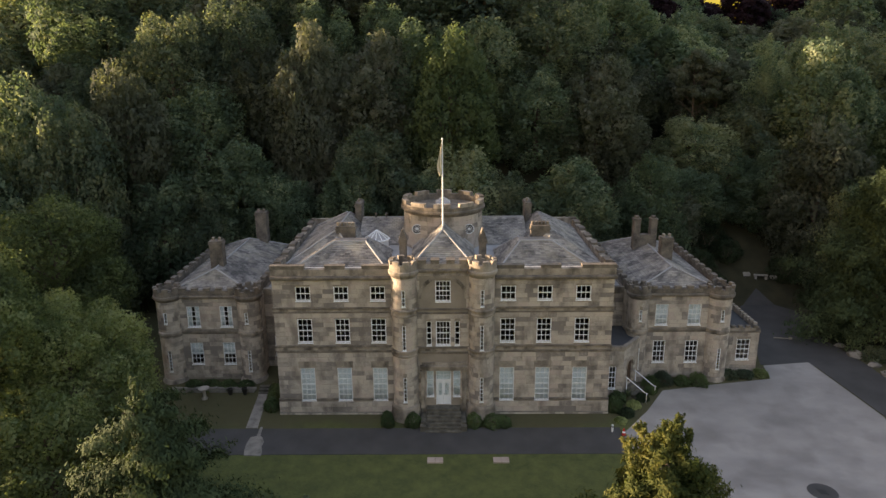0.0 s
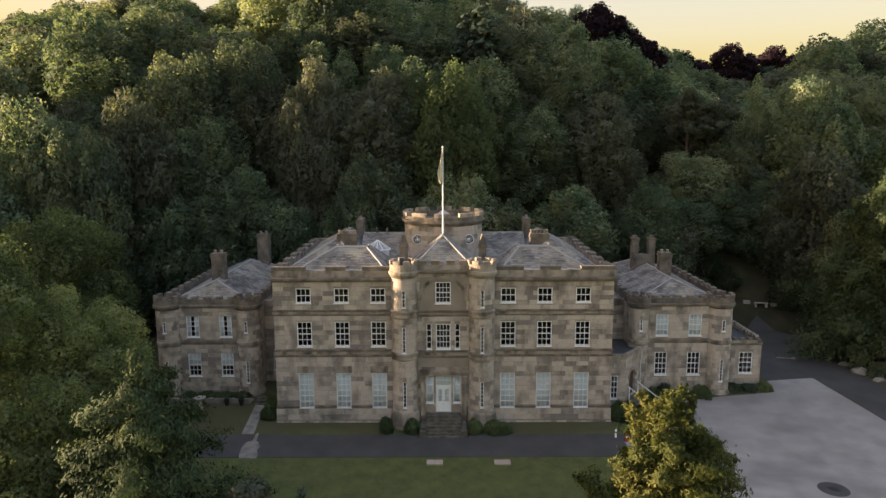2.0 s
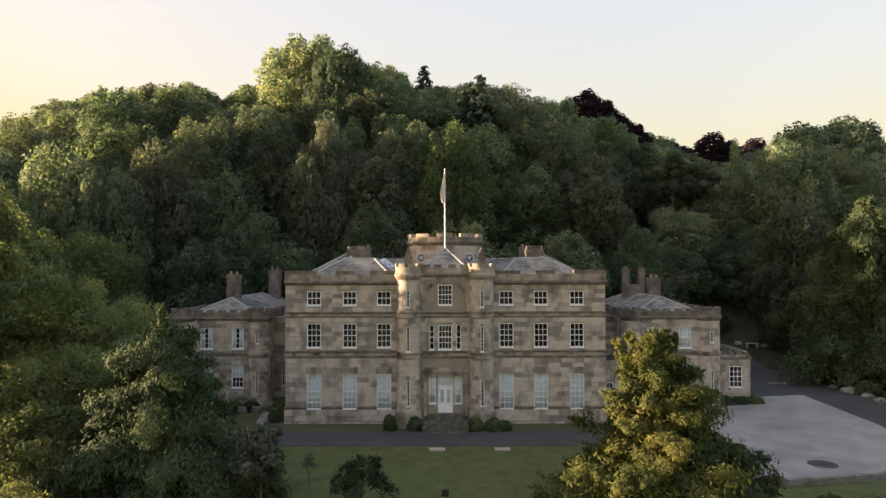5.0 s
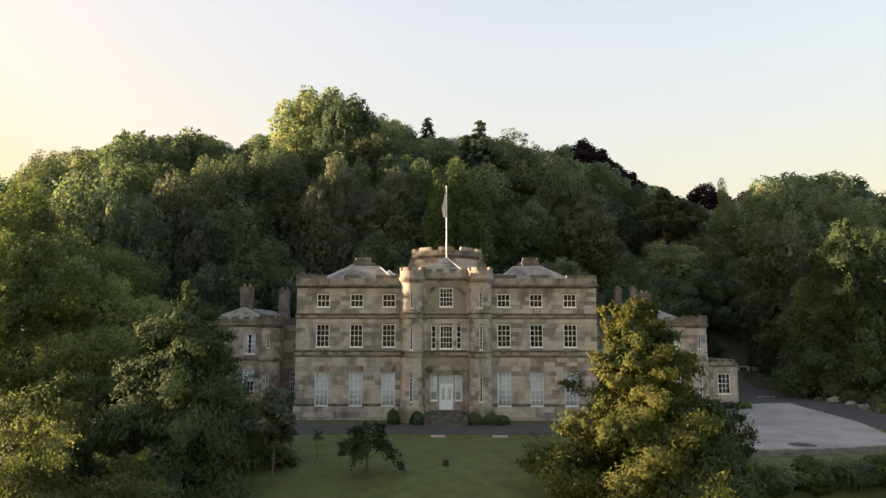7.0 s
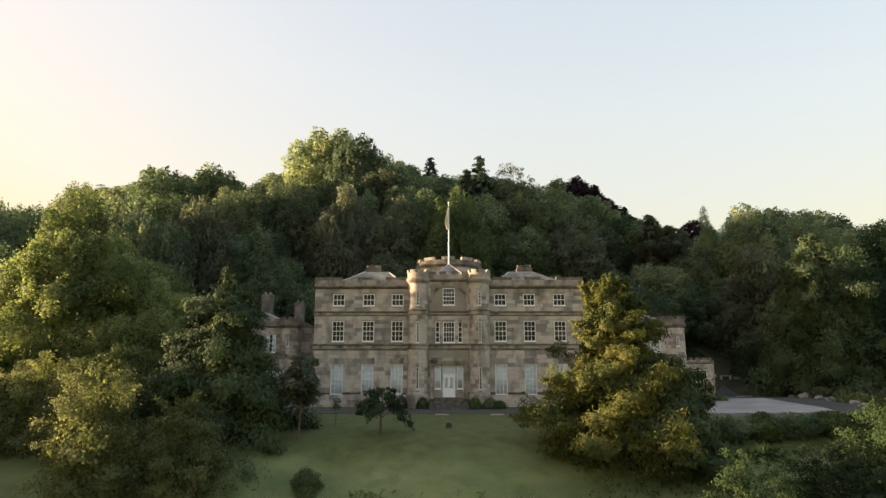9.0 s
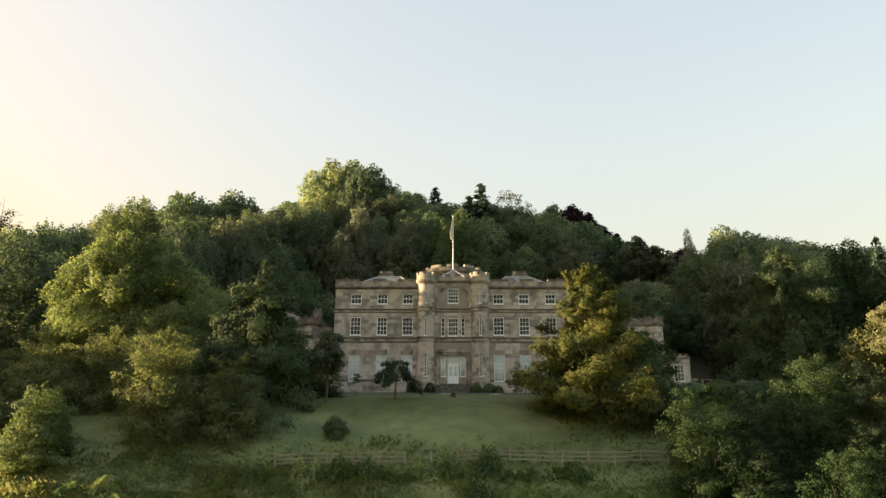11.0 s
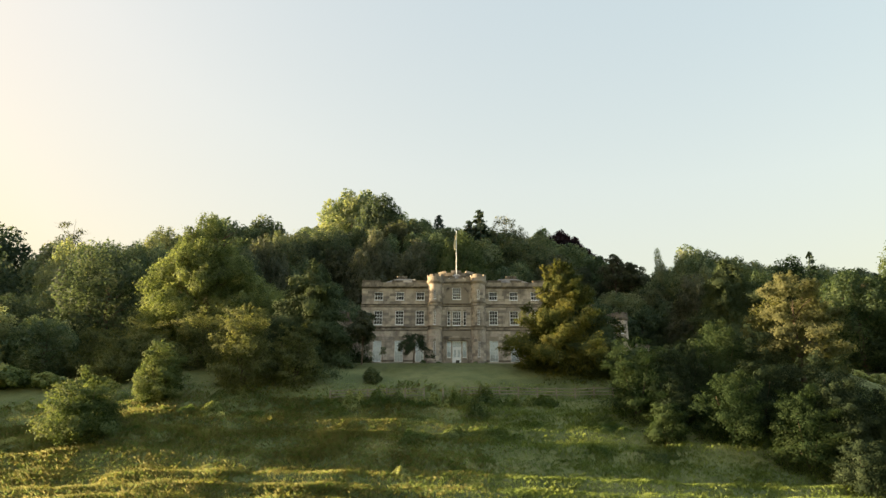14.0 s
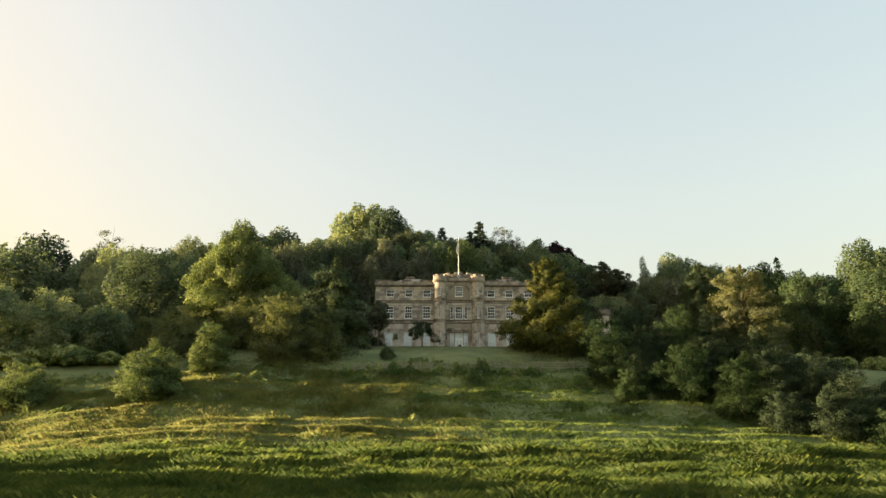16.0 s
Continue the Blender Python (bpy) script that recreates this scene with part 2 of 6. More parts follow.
L_SCRUB = leaves("bramble_leaves", (0.097, 0.147, 0.077), (0.236, 0.298, 0.138), (0.510, 0.532, 0.286), 0.4, 0.4)
# both leaf tones lowered to stand for shade over the bank thickets
L_LEAFY = leaves("shade_toned_willow_leaves", (0.017, 0.037, 0.017), (0.037, 0.066, 0.027), (0.063, 0.095, 0.043), 0.2, 0.3)
L_THICKET = leaves("shade_toned_thicket_leaves", (0.014, 0.028, 0.016), (0.032, 0.052, 0.029), (0.058, 0.082, 0.046), 0.2, 0.2)
L_YELLOW = leaves("yellowing_leaves", (0.075, 0.086, 0.044), (0.145, 0.158, 0.082), (0.220, 0.228, 0.125), 0.2, 0.4)
L_GRASS = leaves("tall_grass_blades", (0.081, 0.138, 0.056), (0.138, 0.203, 0.086), (0.252, 0.304, 0.140), 0.0, 0.5, 0.22)
# straw tone puts low golden sunlight into the pasture blades' colour
L_SUNTONE = leaves("sun_toned_grass_blades", (0.196, 0.206, 0.099), (0.305, 0.308, 0.152), (0.444, 0.425, 0.221), 0.0, 0.35, 0.15)
L_SHORT = leaves("pasture_grass_blades", (0.142, 0.214, 0.088), (0.225, 0.310, 0.131), (0.362, 0.441, 0.196), 0.0, 0.45, 0.1)


# ---- mesh building ----
class Shape:
    """Vertices and faces gathered for one mesh."""

    def __init__(self):
        self.v, self.f = [], []

    def face(self, *pts):
        k = len(self.v)
        self.v += [tuple(p) for p in pts]
        self.f.append(tuple(range(k, k + len(pts))))
        return self

    def box(self, x0, x1, y0, y1, z0, z1):
        k = len(self.v)
        self.v += [(x, y, z) for z in (z0, z1) for y in (y0, y1) for x in (x0, x1)]
        self.f += [tuple(k + i for i in q) for q in ((0, 2, 3, 1), (4, 5, 7, 6), (0, 1, 5, 4), (2, 6, 7, 3), (0, 4, 6, 2), (1, 3, 7, 5))]
        return self

    def ring(self, cx, cy, profile, n=24, a0=0.0, a1=2 * math.pi, cap=False):
        """A turned surface of (radius, z) rows about an upright axis."""
        closed = abs(a1 - a0 - 2 * math.pi) < 1e-6
        m = n if closed else n + 1
        k = len(self.v)
        for r, z in profile:
            self.v += [(cx + r * math.cos(a0 + (a1 - a0) * i / n), cy + r * math.sin(a0 + (a1 - a0) * i / n), z) for i in range(m)]
        for j in range(len(profile) - 1):
            for i in range(n):
                a, b = k + j * m + i, k + j * m + (i + 1) % m
                self.f.append((a, b, b + m, a + m))
        if cap:
            self.f.append(tuple(k + (len(profile) - 1) * m + i for i in range(m)))
        return self

    def tube(self, pts, radii, n=6, ends=False):
        k = len(self.v)
        for i, p in enumerate(pts):
            d = (Vector(pts[min(i + 1, len(pts) - 1)]) - Vector(pts[max(i - 1, 0)])).normalized()
            u = d.orthogonal().normalized()
            w = d.cross(u)
            self.v += [tuple(Vector(p) + radii[i] * (math.cos(2 * math.pi * j / n) * u + math.sin(2 * math.pi * j / n) * w)) for j in range(n)]
        for i in range(len(pts) - 1):
            for j in range(n):
                a, b = k + i * n + j, k + i * n + (j + 1) % n
                self.f.append((a, b, b + n, a + n))
        if ends:
            self.f += [tuple(k + j for j in reversed(range(n))), tuple(k + (len(pts) - 1) * n + j for j in range(n))]
        return self

    def frustum(self, base, z0, top, z1, bottom=False):
        (x0, x1, y0, y1), (u0, u1, w0, w1) = base, top
        b = [(x0, y0, z0), (x1, y0, z0), (x1, y1, z0), (x0, y1, z0)]
        t = [(u0, w0, z1), (u1, w0, z1), (u1, w1, z1), (u0, w1, z1)]
        for i in range(4):
            j = (i + 1) % 4
            self.face(b[i], b[j], t[j], t[i])
        self.face(*t)
        if bottom:
            self.face(*reversed(b))
        return self

    def mesh(self, name, mat, smooth=False):
        me = bpy.data.meshes.new(name)
        me.from_pydata(self.v, [], self.f)
        for m in mat if isinstance(mat, (list, tuple)) else [mat]:
            me.materials.append(m)
        if smooth:
            me.shade_smooth()
        me.update()
        return me


def part(name, shape, mat, parent, label="", smooth=False):
    ob = new(name, shape if isinstance(shape, bpy.types.Mesh) else shape.mesh(name, mat, smooth))
    ob.parent = parent
    return tagged(ob, label)


def thing(name, label, category, at=(0, 0, 0), group="", kind="", turn=0.0):
    ob = tagged(new(name), label, category, group, kind)
    ob.matrix_basis = pose(*at, 0, 0, turn)
    ob.empty_display_size = 0.2
    return ob


# ---- ground ----
def smooth_step(a, b, v):
    u = min(1.0, max(0.0, (v - a) / (b - a)))
    return u * u * (3 - 2 * u)


PROFILE_Y = [-2600, -130, -100, -80, -64, -50, -40, -37, -31.5, -27.5, -25, -21, -17, -6, 0, 8, 24, 30, 35, 50, 70, 90, 120, 2600]
PROFILE_Z = [-24, -22.6, -21.8, -20.6, -19.2, -16.5, -13.3, -11.3, -8.2, -6.1, -4.4, -2.4, -0.95, 0, 0.54, 1.26, 1.4, 7.5, 13, 25, 37, 46, 52, 60]


def land(x, y):
    """Height of the ground."""
    if y > 24:
        side = 1.0 - 0.42 * smooth_step(0, 60, x) - 0.25 * smooth_step(30, 120, -x)
        return 1.4 + (float(np.interp(y, PROFILE_Y, PROFILE_Z)) - 1.4) * side
    z = float(np.interp(y, PROFILE_Y, PROFILE_Z)) + 0.006 * max(-124.0, min(0.0, y + 6))
    if x > 14 and -24 < y < -6:
        flat = 0.0 if y > -14.5 else z * smooth_step(-14.5, -22, y)
        z += (flat - z) * smooth_step(14, 20, x) * (1 - smooth_step(46, 60, x))
    z -= 2.3 * smooth_step(24, 50, -x) * smooth_step(6, 18, -y)
    z -= 3.2 * smooth_step(40, 50, x) * smooth_step(0, 14, -y) * (1 - smooth_step(34, 54, -y))
    if y < -20:
        rough = smooth_step(-23, -30, y)
        u = (y + 0.05 * x + 1.6 * noise.noise((x * 0.05, y * 0.04, 3.0))) / 2.9
        ledge = (smooth_step(0.25, 0.75, u - math.floor(u)) - (u - math.floor(u))) * 0.6
        fade = rough * smooth_step(-56, -45, y)
        z += ledge * fade + rough * (0.5 * noise.noise((x * 0.11, y * 0.11, 0.0)) + 0.16 * noise.noise((x * 0.5, y * 0.5, 5.0)))
        z += rough * 1.2 * smooth_step(-20, -60, x) * noise.noise((x * 0.05, y * 0.05, 9.0))
    return z


def sheet(xs, ys, lift=0.0):
    s = Shape()
    s.v = [(x, y, land(x, y) + lift) for y in ys for x in xs]
    w = len(xs)
    s.f = [(j * w + i, j * w + i + 1, (j + 1) * w + i + 1, (j + 1) * w + i) for j in range(len(ys) - 1) for i in range(w - 1)]
    return s


gx = [-2600, -1200, -600, -300, -200, -160] + [round(v, 2) for v in np.arange(-130, 130.1, 1.6)] + [160, 200, 300, 600, 1200, 2600]
gy = [-2600, -1200, -600, -300, -200, -160] + [round(v, 2) for v in np.arange(-130, -70, 2.0)] + [round(v, 2) for v in np.arange(-70, -24, 0.42)] + [round(v, 2) for v in np.arange(-24, 130, 1.6)] + [160, 220, 400, 900, 2600]
gs = sheet(gx, gy)
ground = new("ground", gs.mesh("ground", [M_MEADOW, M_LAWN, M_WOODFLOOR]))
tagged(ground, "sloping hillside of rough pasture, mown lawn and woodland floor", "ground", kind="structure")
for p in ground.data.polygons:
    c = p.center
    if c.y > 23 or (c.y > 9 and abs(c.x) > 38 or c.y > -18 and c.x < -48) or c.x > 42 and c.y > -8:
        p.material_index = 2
    elif c.y > -32 and -44 < c.x < 46:
        p.material_index = 1
    p.use_smooth = True


def laid(name, outline, mat, lift, label, category, step=0.4, cols=16):
    """A surface laid over the ground inside an outline that each line of equal y crosses twice."""
    ys = sorted(set([p[1] for p in outline] + list(np.arange(min(p[1] for p in outline), max(p[1] for p in outline), step))))
    s = Shape()

    def span(y):
        hits = []
        for (ax, ay), (bx, by) in zip(outline, outline[1:] + outline[:1]):
            if ay != by and min(ay, by) - 1e-9 <= y <= max(ay, by) + 1e-9:
                hits.append(ax + (bx - ax) * (y - ay) / (by - ay))
            elif ay == by == y:
                hits += [ax, bx]
        return min(hits), max(hits)

    for y in ys:
        a, b = span(y)
        s.v += [(a + (b - a) * i / cols, y, land(a + (b - a) * i / cols, y) + lift) for i in range(cols + 1)]
    w = cols + 1
    s.f = [(j * w + i, j * w + i + 1, (j + 1) * w + i + 1, (j + 1) * w + i) for j in range(len(ys) - 1) for i in range(cols)]
    k, n = len(s.v), len(ys)
    rim = [i for i in range(w)] + [j * w + cols for j in range(1, n)] + [(n - 1) * w + i for i in reversed(range(cols))] + [j * w for j in reversed(range(1, n - 1))]
    s.v += [(s.v[i][0], s.v[i][1], s.v[i][2] - lift - 0.15) for i in rim]
    s.f += [(rim[i], k + i, k + (i + 1) % len(rim), rim[(i + 1) % len(rim)]) for i in range(len(rim))]
    ob = new(name, s.mesh(name, mat, False))
    return tagged(ob, label, category, kind="structure")


laid("road", [(-60, -5.6), (-60, -2.2), (14.6, -2.2), (14.2, -5.6)], M_TARMAC, 0.03, "narrow worn tarmac drive along the house front", "drive", cols=60)
laid("car_park", [(14.4, -3.4), (16.0, -1.6), (17.6, 0.2), (19.8, 3.3), (25.0, 4.3), (30.4, 5.2), (30.8, 7.6), (35.4, 8.2), (37.2, -0.9), (36.6, -6.5), (33.5, -12.0), (22.4, -14.4), (17.5, -11.5), (14.6, -6.4)], M_GRAVEL, 0.04, "pale grey gravel car park beside the house", "car park")
laid("access_road", [(30.6, 7.8), (32.5, 14.0), (33.5, 22.0), (38.0, 26.0), (41.0, 22.0), (39.8, 14.0), (41.5, 3.0), (41.0, -6.0), (37.8, -6.0), (37.4, -0.9), (35.6, 8.0)], M_TARMAC, 0.03, "dark tarmac road curving behind the house", "road")
laid("garden_path", [(-16.5, -2.1), (-15.5, -2.1), (-15.95, 3.0), (-16.75, 3.0)], M_PATH, 0.035, "pale concrete garden path", "path", cols=3)
laid("path_apron", [(-15.65, -5.7), (-14.3, -5.75), (-14.35, -5.2), (-14.55, -4.6), (-14.5, -4.0), (-14.78, -3.4), (-15.0, -3.2), (-15.1, -2.0), (-15.3, -2.0), (-15.3, -3.2), (-15.75, -3.4), (-15.85, -4.2), (-15.8, -5.0)], M_PATH, 0.05, "pale worn concrete patch on the drive", "path", cols=3)


# ---- house parts ----
def pierced(s, x0, x1, z0, z1, y0, y1, holes):
    """A wall in the xz plane from y0 (front) to y1 (back) with rectangular holes (x0, x1, z0, z1) through it."""
    xs = sorted({x0, x1, *(h[0] for h in holes), *(h[1] for h in holes)})
    zs = sorted({z0, z1, *(h[2] for h in holes), *(h[3] for h in holes)})
    for a, b in zip(xs, xs[1:]):
        for c, d in zip(zs, zs[1:]):
            mx, mz = (a + b) / 2, (c + d) / 2
            if not any(h[0] < mx < h[1] and h[2] < mz < h[3] for h in holes):
                s.face((a, y0, c), (b, y0, c), (b, y0, d), (a, y0, d))
                s.face((b, y1, c), (a, y1, c), (a, y1, d), (b, y1, d))
    for a, b, c, d in holes:
        s.face((a, y0, c), (a, y0, d), (a, y1, d), (a, y1, c))
        s.face((b, y0, d), (b, y0, c), (b, y1, c), (b, y1, d))
        s.face((a, y0, c), (a, y1, c), (b, y1, c), (b, y0, c))
        s.face((a, y0, d), (b, y0, d), (b, y1, d), (a, y1, d))
    s.face((x0, y0, z0), (x0, y0, z1), (x0, y1, z1), (x0, y1, z0))
    s.face((x1, y0, z1), (x1, y0, z0), (x1, y1, z0), (x1, y1, z1))
    s.face((x0, y0, z1), (x1, y0, z1), (x1, y1, z1), (x0, y1, z1))
    return s


PANES = {}


def pane_mesh(w, h):
    key = (round(w, 3), round(h, 3))
    if key not in PANES:
        PANES[key] = Shape().box(-w / 2, w / 2, -0.003, 0.003, -h / 2, h / 2).mesh("pane", M_GLASS)
    return PANES[key]


def sash_window(parent, x0, x1, z0, z1, y, cols, rows, curtain=None, bars=0.042, sill=True, label=""):
    """White painted sash window whose frame stands in a hole of the wall, 0.1 m behind the wall's face at y."""
    f = 0.075 if x1 - x0 > 0.6 else 0.05
    yf = y + 0.04
    a, b, c, d = x0 + f, x1 - f, z0 + f, z1 - f
    cells = []
    for i in range(cols):
        for j in range(rows):
            t = bars * (1.7 if 2 * j == rows else 1.0)
            u = bars * (1.7 if 2 * (j + 1) == rows else 1.0)
            cells.append((a + (b - a) * i / cols + (bars / 2 if i else 0), a + (b - a) * (i + 1) / cols - (bars / 2 if i < cols - 1 else 0), c + (d - c) * j / rows + (t / 2 if j else 0), c + (d - c) * (j + 1) / rows - (u / 2 if j < rows - 1 else 0)))
    s = pierced(Shape(), x0, x1, z0, z1, yf, yf + 0.07, cells)
    w = part("window", s, M_WHITE, parent, label)
    pm = pane_mesh((b - a) / cols - 0.004, (d - c) / rows - 0.004)
    for i in range(cols):
        for j in range(rows):
            p = new("pane", pm)
            p.parent = w
            p.visible_shadow = False
            p.matrix_basis = pose(a + (b - a) * (i + 0.5) / cols, yf + 0.045, c + (d - c) * (j + 0.5) / rows, random.uniform(-0.9, 0.9), 0, random.uniform(-0.9, 0.9))
    if sill:
        part("window_sill", Shape().box(x0 - 0.03, x1 + 0.03, y - 0.08, yf + 0.06, z0 - 0.1, z0 - 0.004), M_WHITE, w)
    if curtain:
        lo = {"full": c, "half": c + (d - c) * 0.42}.get(curtain, c)
        n = 26
        cs = Shape()
        k = 0
        for i in range(n + 1):
            x = a + (b - a) * i / n
            yy = yf + 0.1 + 0.02 * math.sin(i * 1.9) + 0.012 * math.sin(i * 4.1 + x)
            if curtain == "drawn" and abs(i / n - 0.5) < 0.2:
                yy += 0.02
            cs.v += [(x, yy, lo), (x, yy, d), (x, yy + 0.012, lo), (x, yy + 0.012, d)]
        for i in range(n):
            if curtain == "drawn" and 0.34 < (i + 0.5) / n < 0.66:
                continue
            q = 4 * i
            cs.f += [(q, q + 4, q + 5, q + 1), (q + 2, q + 3, q + 7, q + 6), (q, q + 2, q + 6, q + 4), (q + 1, q + 5, q + 7, q + 3)]
        part("curtain", cs, M_CURTAIN, w, "white curtain behind the glass", smooth=True)
    return w


STONE_LIMIT = 300


def ashlar(parent, spans, z0, z1, y, holes, course=0.41, seed=1, as_parts=False, rng=(0.55, 1.25)):
    """Courses of stone blocks over a wall's face at y; spans: the x ranges. Blocks stop at the holes."""
    r = random.Random(seed)
    n = max(1, round((z1 - z0) / course))
    joined, blocks = Shape(), []
    for j in range(n):
        a, b = z0 + (z1 - z0) * j / n, z0 + (z1 - z0) * (j + 1) / n
        for s0, s1 in spans:
            cuts = [(s0, s1)]
            for h in holes:
                if h[2] < b - 0.02 and h[3] > a + 0.02:
                    cuts = [q for c in cuts for q in ((c[0], min(c[1], h[0])), (max(c[0], h[1]), c[1])) if q[1] - q[0] > 0.03]
            for c0, c1 in cuts:
                x = c0
                while x < c1 - 0.01:
                    w = r.uniform(*rng)
                    if c1 - x - w < rng[0] * 0.6:
                        w = c1 - x
                    blocks.append((x, min(x + w, c1), a, b, r.uniform(0.008, 0.022)))
                    x += w
    g = 0.007
    single = []
    if as_parts:
        blocks.sort(key=lambda q: (q[2], abs(q[0])))
        single, blocks = blocks[:STONE_LIMIT], blocks[STONE_LIMIT:]
    for x0, x1, a, b, d in single:
        s = Shape()
        w, h = (x1 - x0) / 2 - g, (b - a) / 2 - g
        s.frustum((-w, w, -h, h), 0, (-w + 0.008, w - 0.008, -h + 0.008, h - 0.008), d)
        ob = part("stone_block", s, M_BLOCK, parent)
        ob.matrix_basis = pose((x0 + x1) / 2, y, (a + b) / 2, 90, 0, 0)
    for x0, x1, a, b, d in blocks:
        k = len(joined.v)
        joined.v += [(x0 + g, y, a + g), (x1 - g, y, a + g), (x1 - g, y, b - g), (x0 + g, y, b - g)]
        e = g + 0.008
        joined.v += [(x0 + e, y - d, a + e), (x1 - e, y - d, a + e), (x1 - e, y - d, b - e), (x0 + e, y - d, b - e)]
        joined.f += [(k + 4, k + 5, k + 6, k + 7), (k, k + 1, k + 5, k + 4), (k + 1, k + 2, k + 6, k + 5), (k + 2, k + 3, k + 7, k + 6), (k + 3, k, k + 4, k + 7)]
    if joined.v:
        tagged(part("stonework", joined, M_ASHLAR, parent), "coursed ashlar sandstone blocks", kind="stuff")


def drum(parent, cx, cy, r, z0, z1, slits, n=44, seed=3, course=0.41, half=False, inner=0.35):
    """A round stone wall with slit holes (z0, z1) over the two segments that face -y, and its curved blocks."""
    s = Shape()
    ang = [2 * math.pi * i / n - math.pi / 2 for i in range(n + 1)]
    zs = sorted({z0, z1, *(q for h in slits for q in h)})
    face = {n - 1, 0}

    def at(rad, i, z):
        return (cx + rad * math.cos(ang[i]), cy + rad * math.sin(ang[i]), z)

    for i in range(n):
        for a, b in zip(zs, zs[1:]):
            if i in face and any(h[0] - 1e-6 <= a and b <= h[1] + 1e-6 for h in slits):
                continue
            s.face(at(r, i, a), at(r, i + 1, a), at(r, i + 1, b), at(r, i, b))
            s.face(at(r - inner, i + 1, a), at(r - inner, i, a), at(r - inner, i, b), at(r - inner, i + 1, b))
    for a, b in slits:
        for i in (n - 1, 1):
            s.face(at(r, i, a), at(r, i, b), at(r - inner, i, b), at(r - inner, i, a))
        for z in (a, b):
            s.face(at(r, n - 1, z), at(r, 0, z), at(r - inner, 0, z), at(r - inner, n - 1, z))
            s.face(at(r, 0, z), at(r, 1, z), at(r - inner, 1, z), at(r - inner, 0, z))
    s.v += [(cx, cy, z1 - 0.02)]
    top = len(s.v) - 1
    for i in range(n):
        s.v += [at(r - inner, i, z1 - 0.02), at(r - inner, i + 1, z1 - 0.02)]
        s.f.append((top, len(s.v) - 2, len(s.v) - 1))
    part("turret_wall", s, M_MORTAR, parent)
    rr = random.Random(seed)
    blocks = Shape()
    m = max(1, round((z1 - z0) / course))
    for j in range(m):
        a, b = z0 + (z1 - z0) * j / m, z0 + (z1 - z0) * (j + 1) / m
        i = -(n // 4) - 4
        while i < n // 4 + 4:
            w = rr.choice((3, 4, 4, 5)) if r < 2.5 else rr.choice((1, 2, 2))
            e = min(i + w, n // 4 + 4)
            for stop in (-1, 1):
                if i < stop < e and any(h[0] < b - 0.02 and h[1] > a + 0.02 for h in slits):
                    e = stop
            if not (i >= -1 and e <= 1 and any(h[0] < b - 0.02 and h[1] > a + 0.02 for h in slits)):
                d = rr.uniform(0.008, 0.02)
                steps = e - i
                k = len(blocks.v)
                for q in range(steps + 1):
                    t = -math.pi / 2 + 2 * math.pi * (i + q) / n
                    t += 0.007 / r if q == 0 else (-0.007 / r if q == steps else 0)
                    for rad, z in ((r, a + 0.006), (r + d, a + 0.014), (r + d, b - 0.014), (r, b - 0.006)):
                        blocks.v.append((cx + rad * math.cos(t), cy + rad * math.sin(t), z))
                for q in range(steps):
                    for c in range(3):
                        p = k + 4 * q + c
                        blocks.f.append((p, p + 4, p + 5, p + 1))
                blocks.f += [(k, k + 1, k + 2, k + 3), tuple(k + 4 * steps + c for c in (3, 2, 1, 0))]
            i = e
    tagged(part("stonework", blocks, M_ASHLAR, parent), "curved sandstone blocks", kind="stuff")
    for a, b in slits:
        h = r * math.sin(2 * math.pi / n)
        sash_window(parent, cx - h + 0.004, cx + h - 0.004, a + 0.004, b - 0.004, cy - r - 0.02, 1, max(3, round((b - a) / 0.36)), sill=False, bars=0.03)
        part("window_sill", Shape().box(cx - h - 0.03, cx + h + 0.03, cy - r - 0.05, cy - r + 0.15, a - 0.08, a - 0.002), M_WHITE, parent)


def band(parent, x0, x1, y, z0, z1, out, name="string_course"):
    """A moulded stone band along a wall: a lower fillet, the face and a weathered top."""
    s = Shape()
    h = z1 - z0
    prof = [(0.0, z0), (-out * 0.6, z0 + h * 0.12), (-out * 0.6, z0 + h * 0.3), (-out, z0 + h * 0.4), (-out, z0 + h * 0.82), (-out * 0.2, z1), (0.05, z1)]
    for (ya, za), (yb, zb) in zip(prof, prof[1:]):
        s.face((x0, y + ya, za), (x1, y + ya, za), (x1, y + yb, zb), (x0, y + yb, zb))
    for x in (x0, x1):
        s.face(*[(x, y + a, b) for a, b in prof])
    return part(name, s, M_SOOT, parent)


def merlons(parent, segments, z0, z1, y0, y1, name="parapet_block"):
    for a, b in segments:
        s = Shape().box(a, b, y0, y1, z0, z1 - 0.06).box(a - 0.03, b + 0.03, y0 - 0.04, y1 + 0.04, z1 - 0.06, z1)
        part(name, s, M_SOOT, parent)


def chimney(parent, x0, x1, y0, y1, z0, z1, pots=3, name="chimney"):
    s = Shape().box(x0, x1, y0, y1, z0, z1 - 0.35)
    s.box(x0 - 0.07, x1 + 0.07, y0 - 0.07, y1 + 0.07, z1 - 0.35, z1 - 0.2).box(x0 - 0.02, x1 + 0.02, y0 - 0.02, y1 + 0.02, z1 - 0.2, z1)
    c = part(name, s, M_STACK, parent)
    for i in range(pots):
        x = x0 + (x1 - x0) * (i + 0.5) / pots
        part("chimney_pot", Shape().ring(x, (y0 + y1) / 2, [(0.15, z1), (0.13, z1 + 0.2), (0.16, z1 + 0.24), (0.15, z1 + 0.3), (0.1, z1 + 0.29)], 10, cap=True), M_DRESSED, c, smooth=True)
    return c


